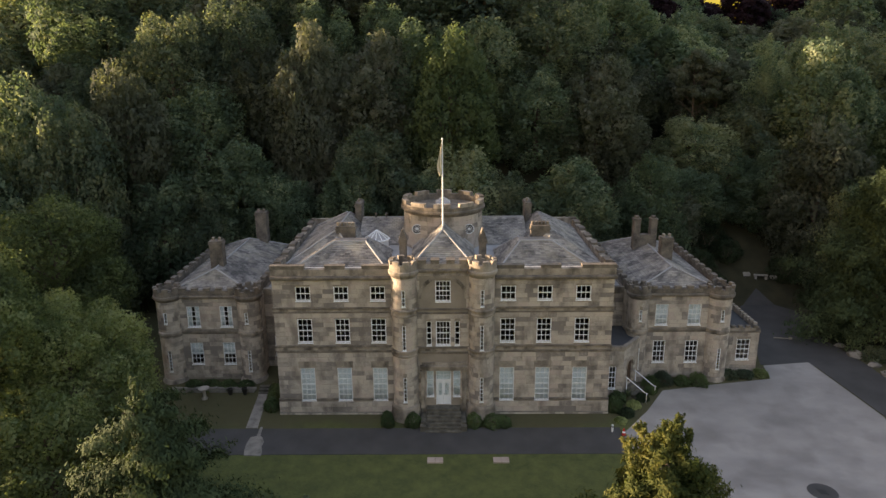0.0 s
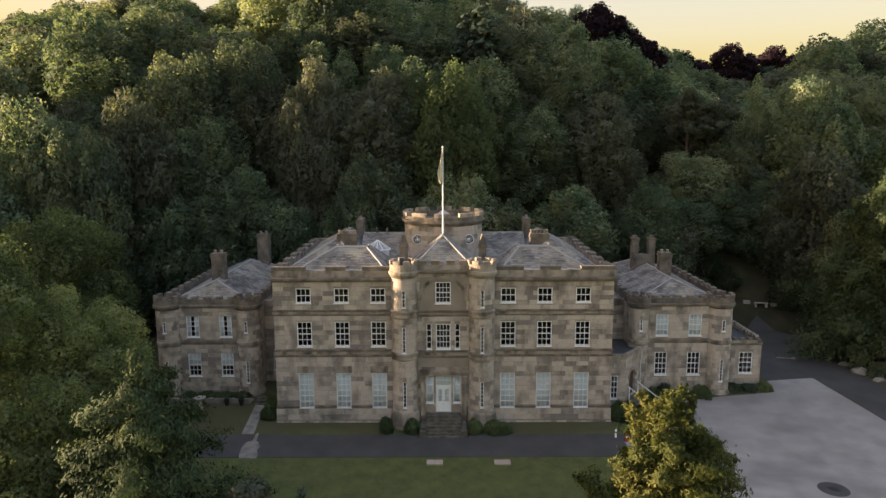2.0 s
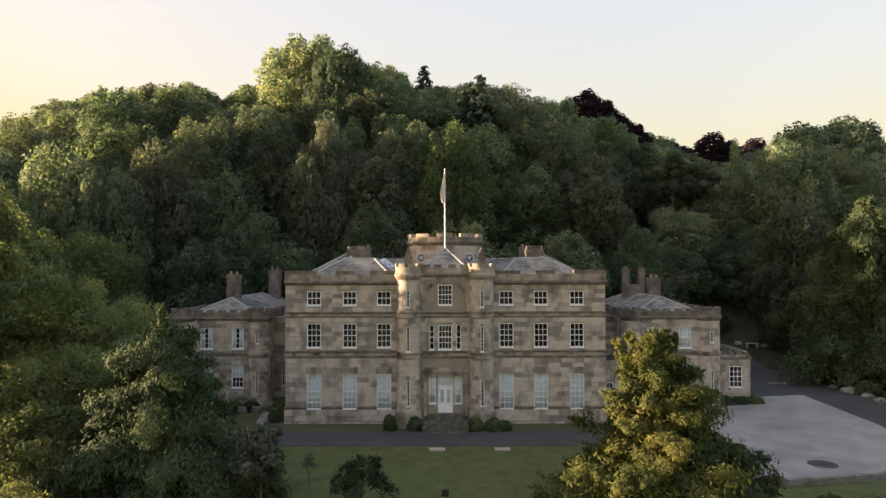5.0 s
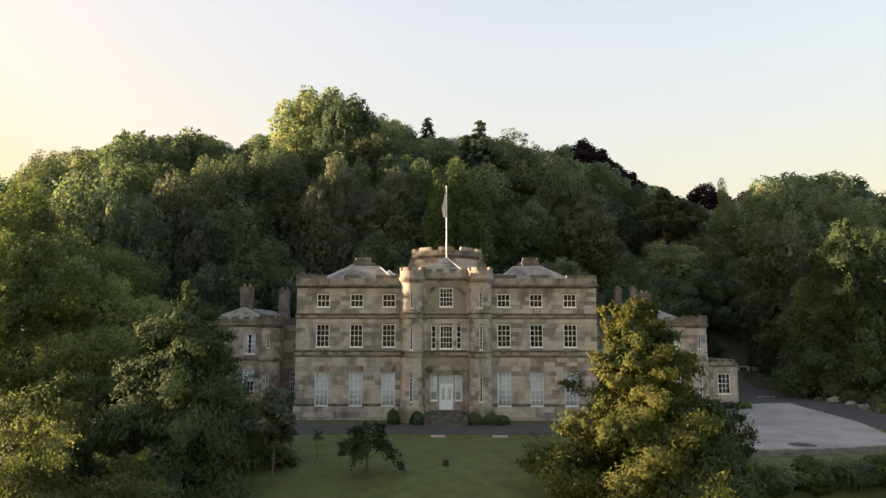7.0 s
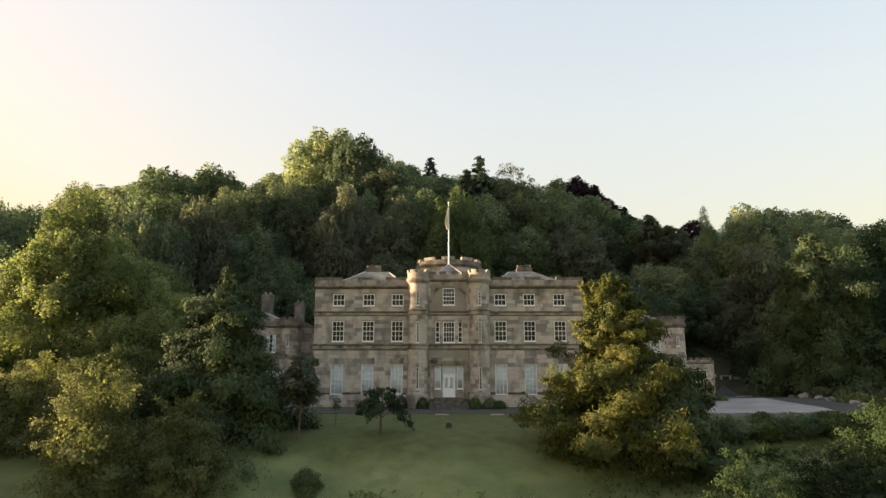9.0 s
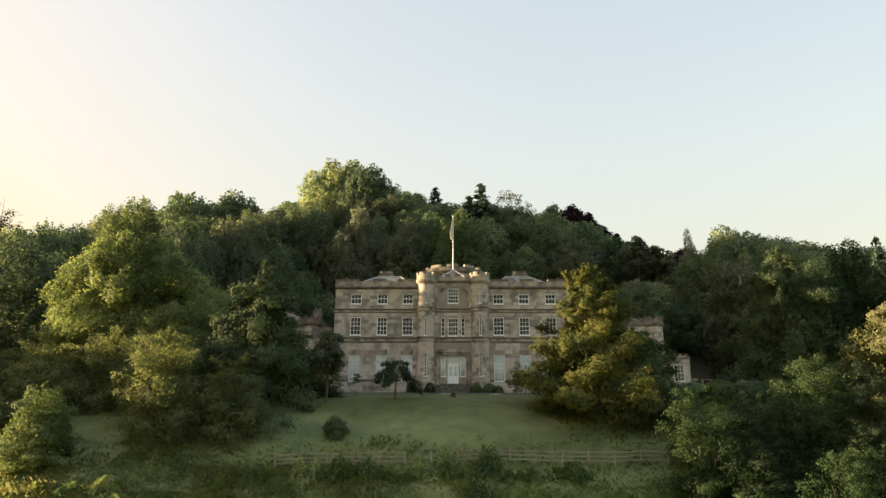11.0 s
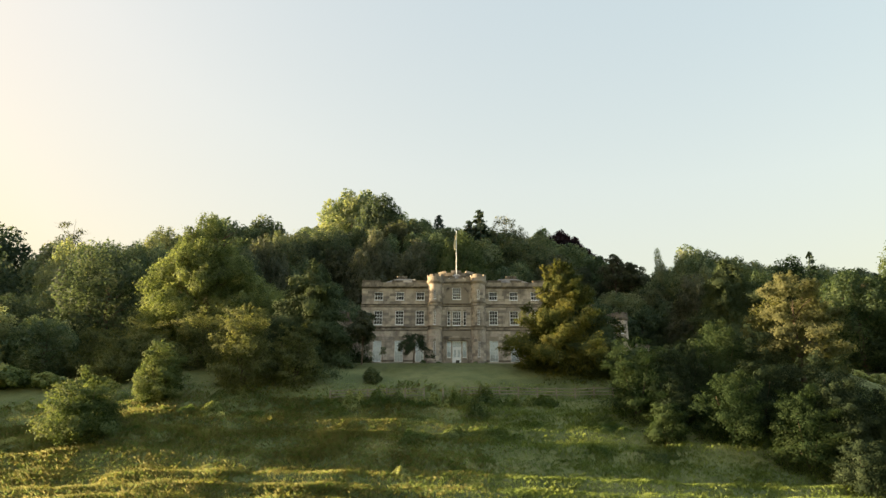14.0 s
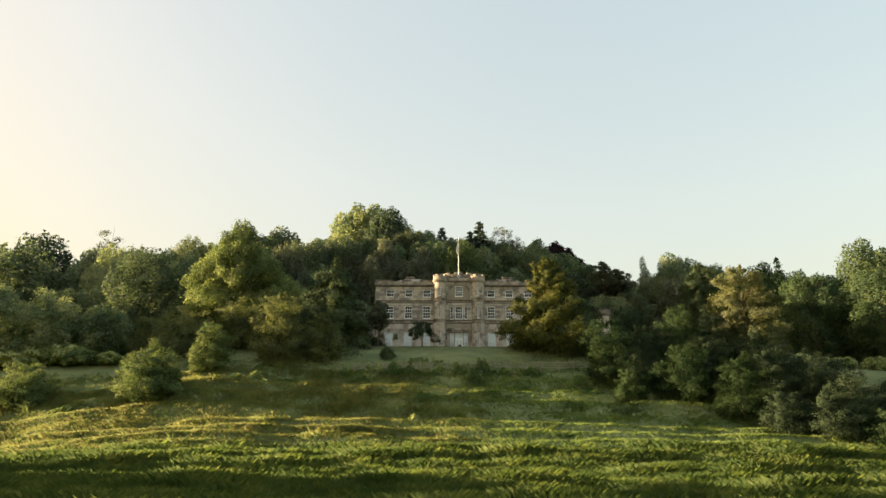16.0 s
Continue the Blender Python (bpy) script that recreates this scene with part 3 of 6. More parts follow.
def hip_roof(parent, base, z0, top, z1, cap=True, mat=None, name="roof"):
    r = part(name, Shape().frustum(base, z0, top, z1), mat or M_SLATE, parent, "weathered grey slate roof slope")
    # rows of slates, each course a thin proud strip
    (x0, x1, y0, y1), (u0, u1, w0, w1) = base, top
    n = max(4, int(math.hypot(z1 - z0, w0 - y0) / 0.2))
    s = Shape()
    corners = [((x0, y0), (x1, y0), (u0, w0), (u1, w0)), ((x1, y0), (x1, y1), (u1, w0), (u1, w1)), ((x1, y1), (x0, y1), (u1, w1), (u0, w1)), ((x0, y1), (x0, y0), (u0, w1), (u0, w0))]
    for (ax, ay), (bx, by), (cx, cy), (dx, dy) in corners:
        nx, ny = (by - ay), -(bx - ax)
        ln = math.hypot(nx, ny) or 1
        nx, ny = nx / ln, ny / ln
        for j in range(n):
            rows = []
            for t, lift in ((j / n, 0.03), ((j + 1) / n, 0.006)):
                p = (ax + (cx - ax) * t + nx * lift, ay + (cy - ay) * t + ny * lift, z0 + (z1 - z0) * t + lift)
                q = (bx + (dx - bx) * t + nx * lift, by + (dy - by) * t + ny * lift, z0 + (z1 - z0) * t + lift)
                rows.append((p, q))
            (p0, q0), (p1, q1) = rows
            wid = math.dist(p0, q0)
            m = max(1, int(wid / 0.42))
            off = 0.5 * (j % 2) / m
            cutsx = [0.0] + [min(1, max(0, i / m + off)) for i in range(1, m)] + [1.0]
            for a, b in zip(cutsx, cutsx[1:]):
                lerp = lambda u, v, t: tuple(u[i] + (v[i] - u[i]) * t for i in range(3))
                k = random.uniform(-0.006, 0.006)
                A, B, C, D = lerp(p0, q0, a), lerp(p0, q0, b - 0.004), lerp(p1, q1, b - 0.004), lerp(p1, q1, a)
                A, B = (A[0], A[1], A[2] + k), (B[0], B[1], B[2] + k)
                s.face(A, B, C, D)
                s.face((A[0], A[1], A[2] - 0.03), (B[0], B[1], B[2] - 0.03), B, A)
    tagged(part("slate_covering", s, M_SLATES, r), "courses of weathered slates", kind="stuff")
    if cap:
        runs = [((x0, y0, z0), (u0, w0, z1)), ((x1, y0, z0), (u1, w0, z1)), ((x1, y1, z0), (u1, w1, z1)), ((x0, y1, z0), (u0, w1, z1))]
        runs.append(((u0, w0, z1), (u1, w1, z1)) if u1 - u0 < 0.5 else ((u0, w0, z1), (u1, w0, z1)))
        for p, q in runs:
            p, q = (p[0], p[1], p[2] + 0.05), (q[0], q[1], q[2] + 0.05)
            part("ridge_capping", Shape().tube([p, q], [0.075, 0.075], 6, True), M_LEAD, r, "pale lead hip and ridge capping")
    return r


M_SLATES = material("slate_courses", [(0.085, 0.083, 0.086), (0.19, 0.184, 0.186), (0.36, 0.345, 0.33)], 0.72, 0.8, 9, 6, 0.5, 0.03, island=0.3, stains=((0.42, 0.395, 0.33), 0.75, 0.6))

# ---- main house ----
house = thing("country_house", "three-storey sandstone country house with round front turrets and slate roofs", "house")
WX = [(-12.12, -10.88), (-8.98, -7.76), (-5.98, -4.74), (4.74, 5.98), (7.76, 8.98), (10.9, 12.14)]
FRONT = 0.02
holes = [(a, b, z0, z1) for a, b in WX for z0, z1 in ((1.74, 4.8), (7.12, 9.22), (10.82, 12.04))]
DEEP = 18.0
s = Shape()
pierced(s, -14.0, -2.2, 0.3, 12.62, FRONT, 0.6, [h for h in holes if h[1] < 0])
pierced(s, 2.2, 14.0, 0.3, 12.62, FRONT, 0.6, [h for h in holes if h[0] > 0])
part("front_wall", s, M_MORTAR, house)
for x0, x1 in ((-14.0, -13.4), (13.4, 14.0)):
    part("side_wall", Shape().box(x0, x1, 0.61, DEEP, 0.3, 12.62), M_STONEWALL, house)
part("back_wall", Shape().box(-13.39, 13.39, DEEP - 0.6, DEEP, 0.3, 12.62), M_STONEWALL, house)
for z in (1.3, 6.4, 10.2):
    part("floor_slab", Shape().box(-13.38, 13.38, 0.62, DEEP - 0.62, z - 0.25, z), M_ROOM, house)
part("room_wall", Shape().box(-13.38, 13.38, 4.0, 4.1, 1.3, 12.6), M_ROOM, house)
ashlar(house, [(-14.0, -4.2), (4.2, 14.0)], 2.0, 6.18, FRONT, holes, 0.42, 11, True)
ashlar(house, [(-14.0, -4.2), (4.2, 14.0)], 6.86, 9.72, FRONT, holes, 0.41, 12)
ashlar(house, [(-14.0, -4.2), (4.2, 14.0)], 10.24, 12.58, FRONT, holes, 0.39, 13)
for side in (-1, 1):
    x0, x1 = sorted((side * 4.25, side * 14.08))
    gaps = [w for w in WX if x0 < w[0] < x1]
    # plinth broken by the tall windows
    cuts = [x0] + [v for w in gaps for v in w] + [x1]
    for a, b in zip(cuts[::2], cuts[1::2]):
        band(house, a, b, FRONT, 1.78, 1.98, 0.12, "plinth_moulding")
    part("plinth", Shape().box(x0, x1, FRONT - 0.1, FRONT - 0.002, 0.7, 1.72), M_MORTAR, house, "pale dressed stone plinth")
    ashlar(house, [(x0, x1)], 0.72, 1.7, FRONT - 0.1, [], 0.49, 17 + side, rng=(0.7, 1.4))
    ashlar(house, [(x0, x1)], 0.15, 0.68, FRONT - 0.2, [], 0.265, 27 + side, rng=(0.3, 0.7))
    part("rubble_footing", Shape().box(x0 - 0.02, x1 + 0.02, FRONT - 0.2, FRONT - 0.003, 0.1, 0.69), M_ROCK, house)
    band(house, x0, x1, FRONT, 6.2, 6.42, 0.08)
    band(house, x0, x1, FRONT, 6.68, 6.86, 0.14)
    part("frieze", Shape().box(x0, x1, FRONT - 0.03, FRONT - 0.002, 6.42, 6.68), M_DRESSED, house)
    band(house, x0, x1, FRONT, 9.72, 9.86, 0.07)
    band(house, x0, x1, FRONT, 10.06, 10.24, 0.12)
    part("frieze", Shape().box(x0, x1, FRONT - 0.02, FRONT - 0.002, 9.86, 10.06), M_DRESSED, house)
    band(house, x0, x1 + 0.1 * side if side > 0 else x1, FRONT, 12.6, 12.95, 0.3, "cornice")
    part("parapet", Shape().box(x0, x1, 0.0, 0.5, 12.95, 13.5), M_DRESSED, house)
    pb = [(4.4, 6.6), (8.0, 9.6), (11.3, 14.06)] if side > 0 else [(-14.06, -11.3), (-9.6, -8.0), (-6.6, -4.4)]
    merlons(house, pb, 13.5, 13.82, 0.0, 0.5)
    xs0, xs1 = sorted((side * 13.55, side * 14.08))
    part("parapet", Shape().box(xs0, xs1, 0.51, DEEP, 12.62, 13.5), M_DRESSED, house)
    for i in range(6):
        y = 1.6 + i * 2.8
        part("parapet_block", Shape().box(xs0 - 0.02, xs1 + 0.02, y, y + 1.3, 13.5, 13.72), M_STACK, house)
    for (a, b) in gaps:
        w = sash_window(house, a, b, 1.74, 4.8, FRONT, 3, 6, "full")
        sash_window(house, a, b, 7.12, 9.22, FRONT, 3, 4)
        sash_window(house, a, b, 10.82, 12.04, FRONT, 3, 2)
        part("window_lintel", Shape().box(a - 0.12, b + 0.12, FRONT - 0.03, FRONT - 0.001, 4.82, 5.4), M_DRESSED, house)
part("parapet", Shape().box(-14.08, 14.08, DEEP - 0.4, DEEP + 0.1, 12.6, 13.7), M_DRESSED, house)
part("roof_gutter", Shape().box(-13.54, 13.54, 0.51, DEEP - 0.41, 12.7, 13.0), M_LEAD, house, "flat grey lead gutter behind the parapet")

# centre bay between the turrets
CY = -0.3
ch = [(-0.64, 0.64, 1.46, 4.72), (-1.42, -0.82, 2.32, 4.66), (0.82, 1.42, 2.32, 4.66), (-0.6, 0.6, 6.98, 9.1), (-1.37, -0.96, 6.98, 9.1), (0.96, 1.37, 6.98, 9.1), (-0.63, 0.63, 10.84, 12.6)]
part("centre_wall", pierced(Shape(), -2.5, 2.5, 0.3, 13.5, CY, 0.55, ch), M_MORTAR, house)
ashlar(house, [(-2.5, 2.5)], 1.98, 5.5, CY, ch + [(-1.9, 1.9, 4.7, 5.5)], 0.4, 21)
ashlar(house, [(-2.5, 2.5)], 6.86, 9.72, CY, ch, 0.41, 22)
arch_cut = [(-1.9, 1.9, 10.3, 12.9)]
ashlar(house, [(-2.5, 2.5)], 10.24, 13.4, CY, ch + arch_cut, 0.4, 23)
ashlar(house, [(-1.78, 1.78)], 10.3, 12.2, CY + 0.06, ch, 0.38, 24)
a = Shape()
for i in range(13):
    t0, t1 = math.pi * i / 13 + 0.012, math.pi * (i + 1) / 13 - 0.012
    pts = [(r * math.cos(t), r * math.sin(t)) for r, t in ((1.78, t0), (1.78, t1), (2.06, t1), (2.06, t0))]
    k = len(a.v)
    a.v += [(x, CY - d, 11.05 + z) for d in (0.0, 0.07) for x, z in pts]
    a.f += [(k + 4, k + 5, k + 6, k + 7), (k, k + 1, k + 5, k + 4), (k + 1, k + 2, k + 6, k + 5), (k + 2, k + 3, k + 7, k + 6), (k + 3, k, k + 4, k + 7)]
part("blind_arch", a, M_DRESSED, house, "arch of stone voussoirs round the top window")
sash_window(house, -0.63, 0.63, 10.84, 12.6, CY, 4, 4)
sash_window(house, -0.6, 0.6, 6.98, 9.1, CY, 4, 4)
for x0, x1 in ((-1.37, -0.96), (0.96, 1.37)):
    sash_window(house, x0, x1, 6.98, 9.1, CY, 1, 4)
for x0, x1 in ((-1.42, -0.82), (0.82, 1.42)):
    sash_window(house, x0, x1, 2.32, 4.66, CY, 1, 3, "full", bars=0.03)
band(house, -2.3, 2.3, CY, 6.2, 6.42, 0.08)
band(house, -2.3, 2.3, CY, 6.68, 6.86, 0.14)
part("frieze", Shape().box(-2.3, 2.3, CY - 0.03, CY - 0.002, 6.42, 6.68), M_DRESSED, house)
band(house, -2.3, 2.3, CY, 9.72, 9.9, 0.07)
band(house, -2.3, 2.3, CY, 10.06, 10.24, 0.12)
band(house, -2.3, 2.3, CY, 13.3, 13.62, 0.22, "cornice")
part("parapet", Shape().box(-2.2, 2.2, CY - 0.05, 0.4, 13.62, 14.02), M_DRESSED, house)
merlons(house, [(-2.0, -1.35), (-0.95, -0.3), (0.3, 0.95), (1.35, 2.0)], 14.02, 14.36, CY - 0.05, 0.4)
# door surround and door
part("door_hood", Shape().box(-1.95, 1.95, CY - 0.34, CY - 0.002, 5.02, 5.2).box(-1.85, 1.85, CY - 0.22, CY - 0.003, 4.74, 5.02).box(-1.8, 1.8, CY - 0.14, CY - 0.004, 5.2, 5.42), M_DRESSED, house, "stained stone hood over the door")
for x in (-1.72, 1.72):
    part("pilaster", Shape().box(x - 0.16, x + 0.16, CY - 0.26, CY - 0.002, 1.45, 4.55).box(x - 0.22, x + 0.22, CY - 0.31, CY - 0.003, 4.55, 4.735).box(x - 0.2, x + 0.2, CY - 0.3, CY - 0.003, 1.3, 1.6), M_DRESSED, house)
d = Shape().box(-0.64, -0.56, CY + 0.1, CY + 0.24, 1.46, 4.72).box(0.56, 0.64, CY + 0.1, CY + 0.24, 1.46, 4.72).box(-0.56, 0.56, CY + 0.1, CY + 0.24, 4.62, 4.72).box(-0.56, 0.56, CY + 0.1, CY + 0.24, 3.68, 3.8)
for x in (-0.28, 0.0, 0.28):
    d.box(x - 0.015, x + 0.015, CY + 0.14, CY + 0.2, 3.8, 4.62)
d.box(-0.56, 0.56, CY + 0.14, CY + 0.2, 4.18, 4.22)
frame_door = part("door", d, M_WHITE, house, "white painted double front door with a glazed fanlight")
part("fanlight", Shape().box(-0.56, 0.56, CY + 0.165, CY + 0.172, 3.8, 4.62), M_GLASS, frame_door)
for x0, x1 in ((-0.555, -0.004), (0.004, 0.555)):
    m = (x0 + x1) / 2
    lf = Shape().box(x0, x1, CY + 0.13, CY + 0.18, 1.47, 2.35).box(x0, m - 0.15, CY + 0.13, CY + 0.18, 2.35, 3.67).box(m + 0.15, x1, CY + 0.13, CY + 0.18, 2.35, 3.67)
    lf.box(m - 0.15, m + 0.15, CY + 0.13, CY + 0.18, 3.45, 3.67).box(m - 0.15, m + 0.15, CY + 0.13, CY + 0.18, 2.85, 2.9)
    lf.box(m - 0.17, m + 0.17, CY + 0.115, CY + 0.13, 1.6, 2.2)
    part("door_leaf", lf, M_WHITE, frame_door)
    part("door_pane", Shape().box(m - 0.15, m + 0.15, CY + 0.15, CY + 0.157, 2.35, 3.45), M_GLASS, frame_door)
part("door_curtain", Shape().box(-0.55, 0.55, CY + 0.26, CY + 0.27, 2.3, 4.62), M_CURTAIN, frame_door, "white net curtain behind the door glass")
part("door_handle", Shape().tube([(0.06, CY + 0.13, 2.45), (0.06, CY + 0.06, 2.45), (0.06, CY + 0.05, 2.5)], [0.03, 0.03, 0.04], 8, True), M_BLACK, frame_door)
# steps
for i in range(7):
    z1 = 1.45 - 0.175 * i
    part("step", Shape().box(-1.4 - 0.02 * i, 1.4 + 0.02 * i, CY - 0.45 - 0.3 * (i + 1), CY - 0.45 - 0.3 * i if i else CY - 0.002, max(0.1, z1 - 0.5), z1), M_STEP, house, "worn dark mossy stone step")
for x in (-1.68, 1.68):
    part("step_wall", Shape().box(x - 0.2, x + 0.2, -2.3, CY - 0.32, 0.1, 0.95).box(x - 0.25, x + 0.25, -2.72, -2.25, 0.1, 0.8), M_STEP, house)

# front turrets
for side in (-1, 1):
    cx, cy, r = side * 3.17, -0.22, 1.04
    drum(house, cx, cy, r, 1.6, 13.3, [(2.25, 4.45), (6.9, 9.05), (10.7, 12.1)], seed=31 + side)
    t = Shape()
    t.ring(cx, cy, [(r + 0.3, 0.1), (r + 0.28, 0.75), (r + 0.16, 1.5), (r + 0.16, 1.72), (r + 0.02, 1.78)], 32)
    part("turret_base", t, M_DRESSED, house, smooth=True)
    for z in (6.2, 9.72):
        part("turret_collar", Shape().ring(cx, cy, [(r, z), (r + 0.08, z + 0.06), (r + 0.08, z + 0.2), (r + 0.04, z + 0.24), (r + 0.04, z + 0.46), (r + 0.14, z + 0.5), (r + 0.14, z + 0.6), (r, z + 0.66)], 32), M_DRESSED, house, smooth=False)
    part("turret_cap", Shape().ring(cx, cy, [(r, 13.0), (r + 0.06, 13.1), (r + 0.22, 13.35), (r + 0.22, 13.55), (r + 0.12, 13.62), (r + 0.12, 14.15), (r - 0.14, 14.15), (r - 0.14, 13.6), (0.01, 13.6)], 32), M_DRESSED, house)
    for i in range(8):
        a0 = 2 * math.pi * i / 8
        b = Shape().ring(cx, cy, [(r + 0.14, 14.15), (r + 0.16, 14.45), (r - 0.16, 14.45), (r - 0.14, 14.15)], 3, a0, a0 + 0.48)
        k = len(b.v)
        b.f += [(0, 4, 8, 12), (3, 7, 11, 15)]
        part("parapet_block", b, M_DRESSED, house)
    c = chimney(house, side * 3.42 - 0.3, side * 3.42 + 0.3, 3.3, 4.4, 12.95, 15.2, 0)
    part("chimney_cap", Shape().frustum((side * 3.42 - 0.3, side * 3.42 + 0.3, 3.28, 4.42), 15.2, (side * 3.42 - 0.06, side * 3.42 + 0.06, 3.4, 4.3), 15.95), M_STACK, c)

# roofs
hip_roof(house, (-2.75, 2.75, 0.7, 7.5), 13.3, (-0.06, 0.06, 3.65, 7.4), 15.78)
for side in (-1, 1):
    bx, tx = sorted((side * 4.6, side * 12.6)), sorted((side * 6.6, side * 9.3))
    hip_roof(house, (bx[0], bx[1], 1.0, 7.2), 13.1, (tx[0], tx[1], 3.55, 5.0), 14.88)
    bx, tx = sorted((side * 7.2, side * 13.4)), sorted((side * 9.3, side * 9.5))
    hip_roof(house, (bx[0], bx[1], 3.0, 16.8), 13.1, (tx[0], tx[1], 5.6, 13.4), 15.35, cap=side < 0)
    cw = sorted((side * 7.75, side * 9.4))
    chimney(house, cw[0], cw[1], 5.3, 6.2, 14.6, 15.8, 5)
    ct = sorted((side * 8.15, side * 8.75))
    chimney(house, ct[0], ct[1], 13.4, 15.6, 14.0, 16.2, 1)
hip_roof(house, (-8.0, 8.0, 9.4, 17.2), 13.05, (-7.9, 7.9, 12.2, 13.0), 15.0, cap=False)
lant = part("roof_lantern", Shape().ring(-6.05, 7.5, [(1.05, 13.0), (1.05, 14.05), (1.2, 14.1), (1.2, 14.16), (1.02, 14.2)], 12), M_WHITE, house, "white ribbed pyramid roof lantern")
part("glazing", Shape().ring(-6.05, 7.5, [(1.1, 14.16), (0.08, 14.9)], 12, cap=True), M_LEAD, lant)
for i in range(12):
    t = 2 * math.pi * i / 12
    part("glazing_bar", Shape().tube([(-6.05 + 1.12 * math.cos(t), 7.5 + 1.12 * math.sin(t), 14.18), (-6.05 + 0.07 * math.cos(t), 7.5 + 0.07 * math.sin(t), 14.95)], [0.05, 0.04], 4), M_WHITE, lant)
for x0, x1 in ((-12.9, -4.4), (4.4, 12.9)):
    part("lead_flashing", Shape().frustum((x0, x1, 0.52, 1.4), 13.01, (x0 + 0.1, x1 - 0.1, 0.52, 0.9), 13.44), M_PALELEAD, house, "pale lead apron behind the parapet")

part("aerial", Shape().tube([(-8.4, 14.6, 16.2), (-8.4, 14.6, 17.6)], [0.03, 0.02], 5).tube([(-8.8, 14.6, 17.4), (-8.0, 14.6, 17.4)], [0.015, 0.015], 4).tube([(-8.7, 14.6, 17.15), (-8.1, 14.6, 17.15)], [0.015, 0.015], 4), M_BLACK, house, "thin rooftop aerial")
for x in (-6.6, -5.6):
    part("vent_pipe", Shape().ring(x, 12.5, [(0.09, 14.9), (0.09, 15.35), (0.14, 15.38), (0.02, 15.5)], 10), M_STACK, house)

# round tower behind
TY = 10.6
part("tower_core", Shape().ring(0, TY, [(3.66, 12.6), (3.66, 16.0)], 48), M_MORTAR, house)
drum(house, 0.0, TY, 3.7, 12.8, 16.2, [], 48, 41)
part("tower_cornice", Shape().ring(0, TY, [(3.7, 16.2), (3.78, 16.35), (3.98, 16.5), (3.98, 16.68), (3.86, 16.74), (3.86, 17.05), (3.5, 17.05), (3.5, 16.5), (0.01, 16.5)], 48), M_SOOT, house)
for i in range(10):
    a0 = 2 * math.pi * (i + 0.15) / 10
    b = Shape().ring(0, TY, [(3.88, 17.05), (3.9, 17.4), (3.46, 17.4), (3.48, 17.05)], 4, a0, a0 + 0.4)
    b.f += [(0, 5, 10, 15), (4, 9, 14, 19)]
    part("parapet_block", b, M_DRESSED, house)
for x in (-2.37, 2.37):
    y = TY - math.sqrt(3.72 ** 2 - x * x)
    oc = part("round_window", Shape(), M_WHITE, house, "round spoked tower window")
    w = Shape()
    for i in range(6):
        t = math.pi * i / 6
        w.tube([(x - 0.42 * math.cos(t), y - 0.2, 15.0 - 0.42 * math.sin(t)), (x + 0.42 * math.cos(t), y - 0.2, 15.0 + 0.42 * math.sin(t))], [0.022, 0.022], 4)
    w.tube([(x + 0.44 * math.cos(2 * math.pi * i / 20), y - 0.2, 15.0 + 0.44 * math.sin(2 * math.pi * i / 20)) for i in range(21)], [0.035] * 21, 6)
    oc.data = w.mesh("round_window", M_WHITE)
    # solid black disc stands for the unlit space behind the glass
    part("round_pane", Shape().tube([(x, y - 0.18, 15.0), (x, y - 0.12, 15.0)], [0.42, 0.42], 20, True), M_BLACK, oc)

hatch = part("roof_hatch", Shape().box(-0.6, 0.6, TY - 0.8, TY + 0.4, 16.5, 16.95), M_WHITE, house, "small white pyramid hatch on the tower roof")
part("hatch_cap", Shape().frustum((-0.7, 0.7, TY - 0.9, TY + 0.5), 16.95, (-0.05, 0.05, TY - 0.25, TY - 0.15), 17.45), M_LEAD, hatch)

pole = thing("flagpole", "tall white flagpole with a limp pale yellow flag", "flagpole", (0, 5.2, 15.8))
part("mast", Shape().tube([(0, 0, 0), (0, 0, 4), (0, 0, 7.52)], [0.075, 0.062, 0.042], 10, True), M_WHITE, pole)
part("finial", Shape().ring(0, 0, [(0.02, 7.51), (0.09, 7.58), (0.09, 7.66), (0.01, 7.73)], 10), M_WHITE, pole)
fl = Shape()
for j in range(15):
    z = 7.35 - 2.6 * j / 14
    for i in range(7):
        u = i / 6
        wdt = 0.06 + 0.32 * math.sin(math.pi * (j / 14) ** 1.5 * 0.94)
        fl.v.append((-0.08 - wdt * u, 0.12 * math.sin(u * 9 + j * 0.25), z - 0.35 * u))
fl.f = [(j * 7 + i, j * 7 + i + 1, j * 7 + i + 8, j * 7 + i + 7) for j in range(14) for i in range(6)]
part("flag", fl, M_FLAG, pole, "limp furled flag", True)


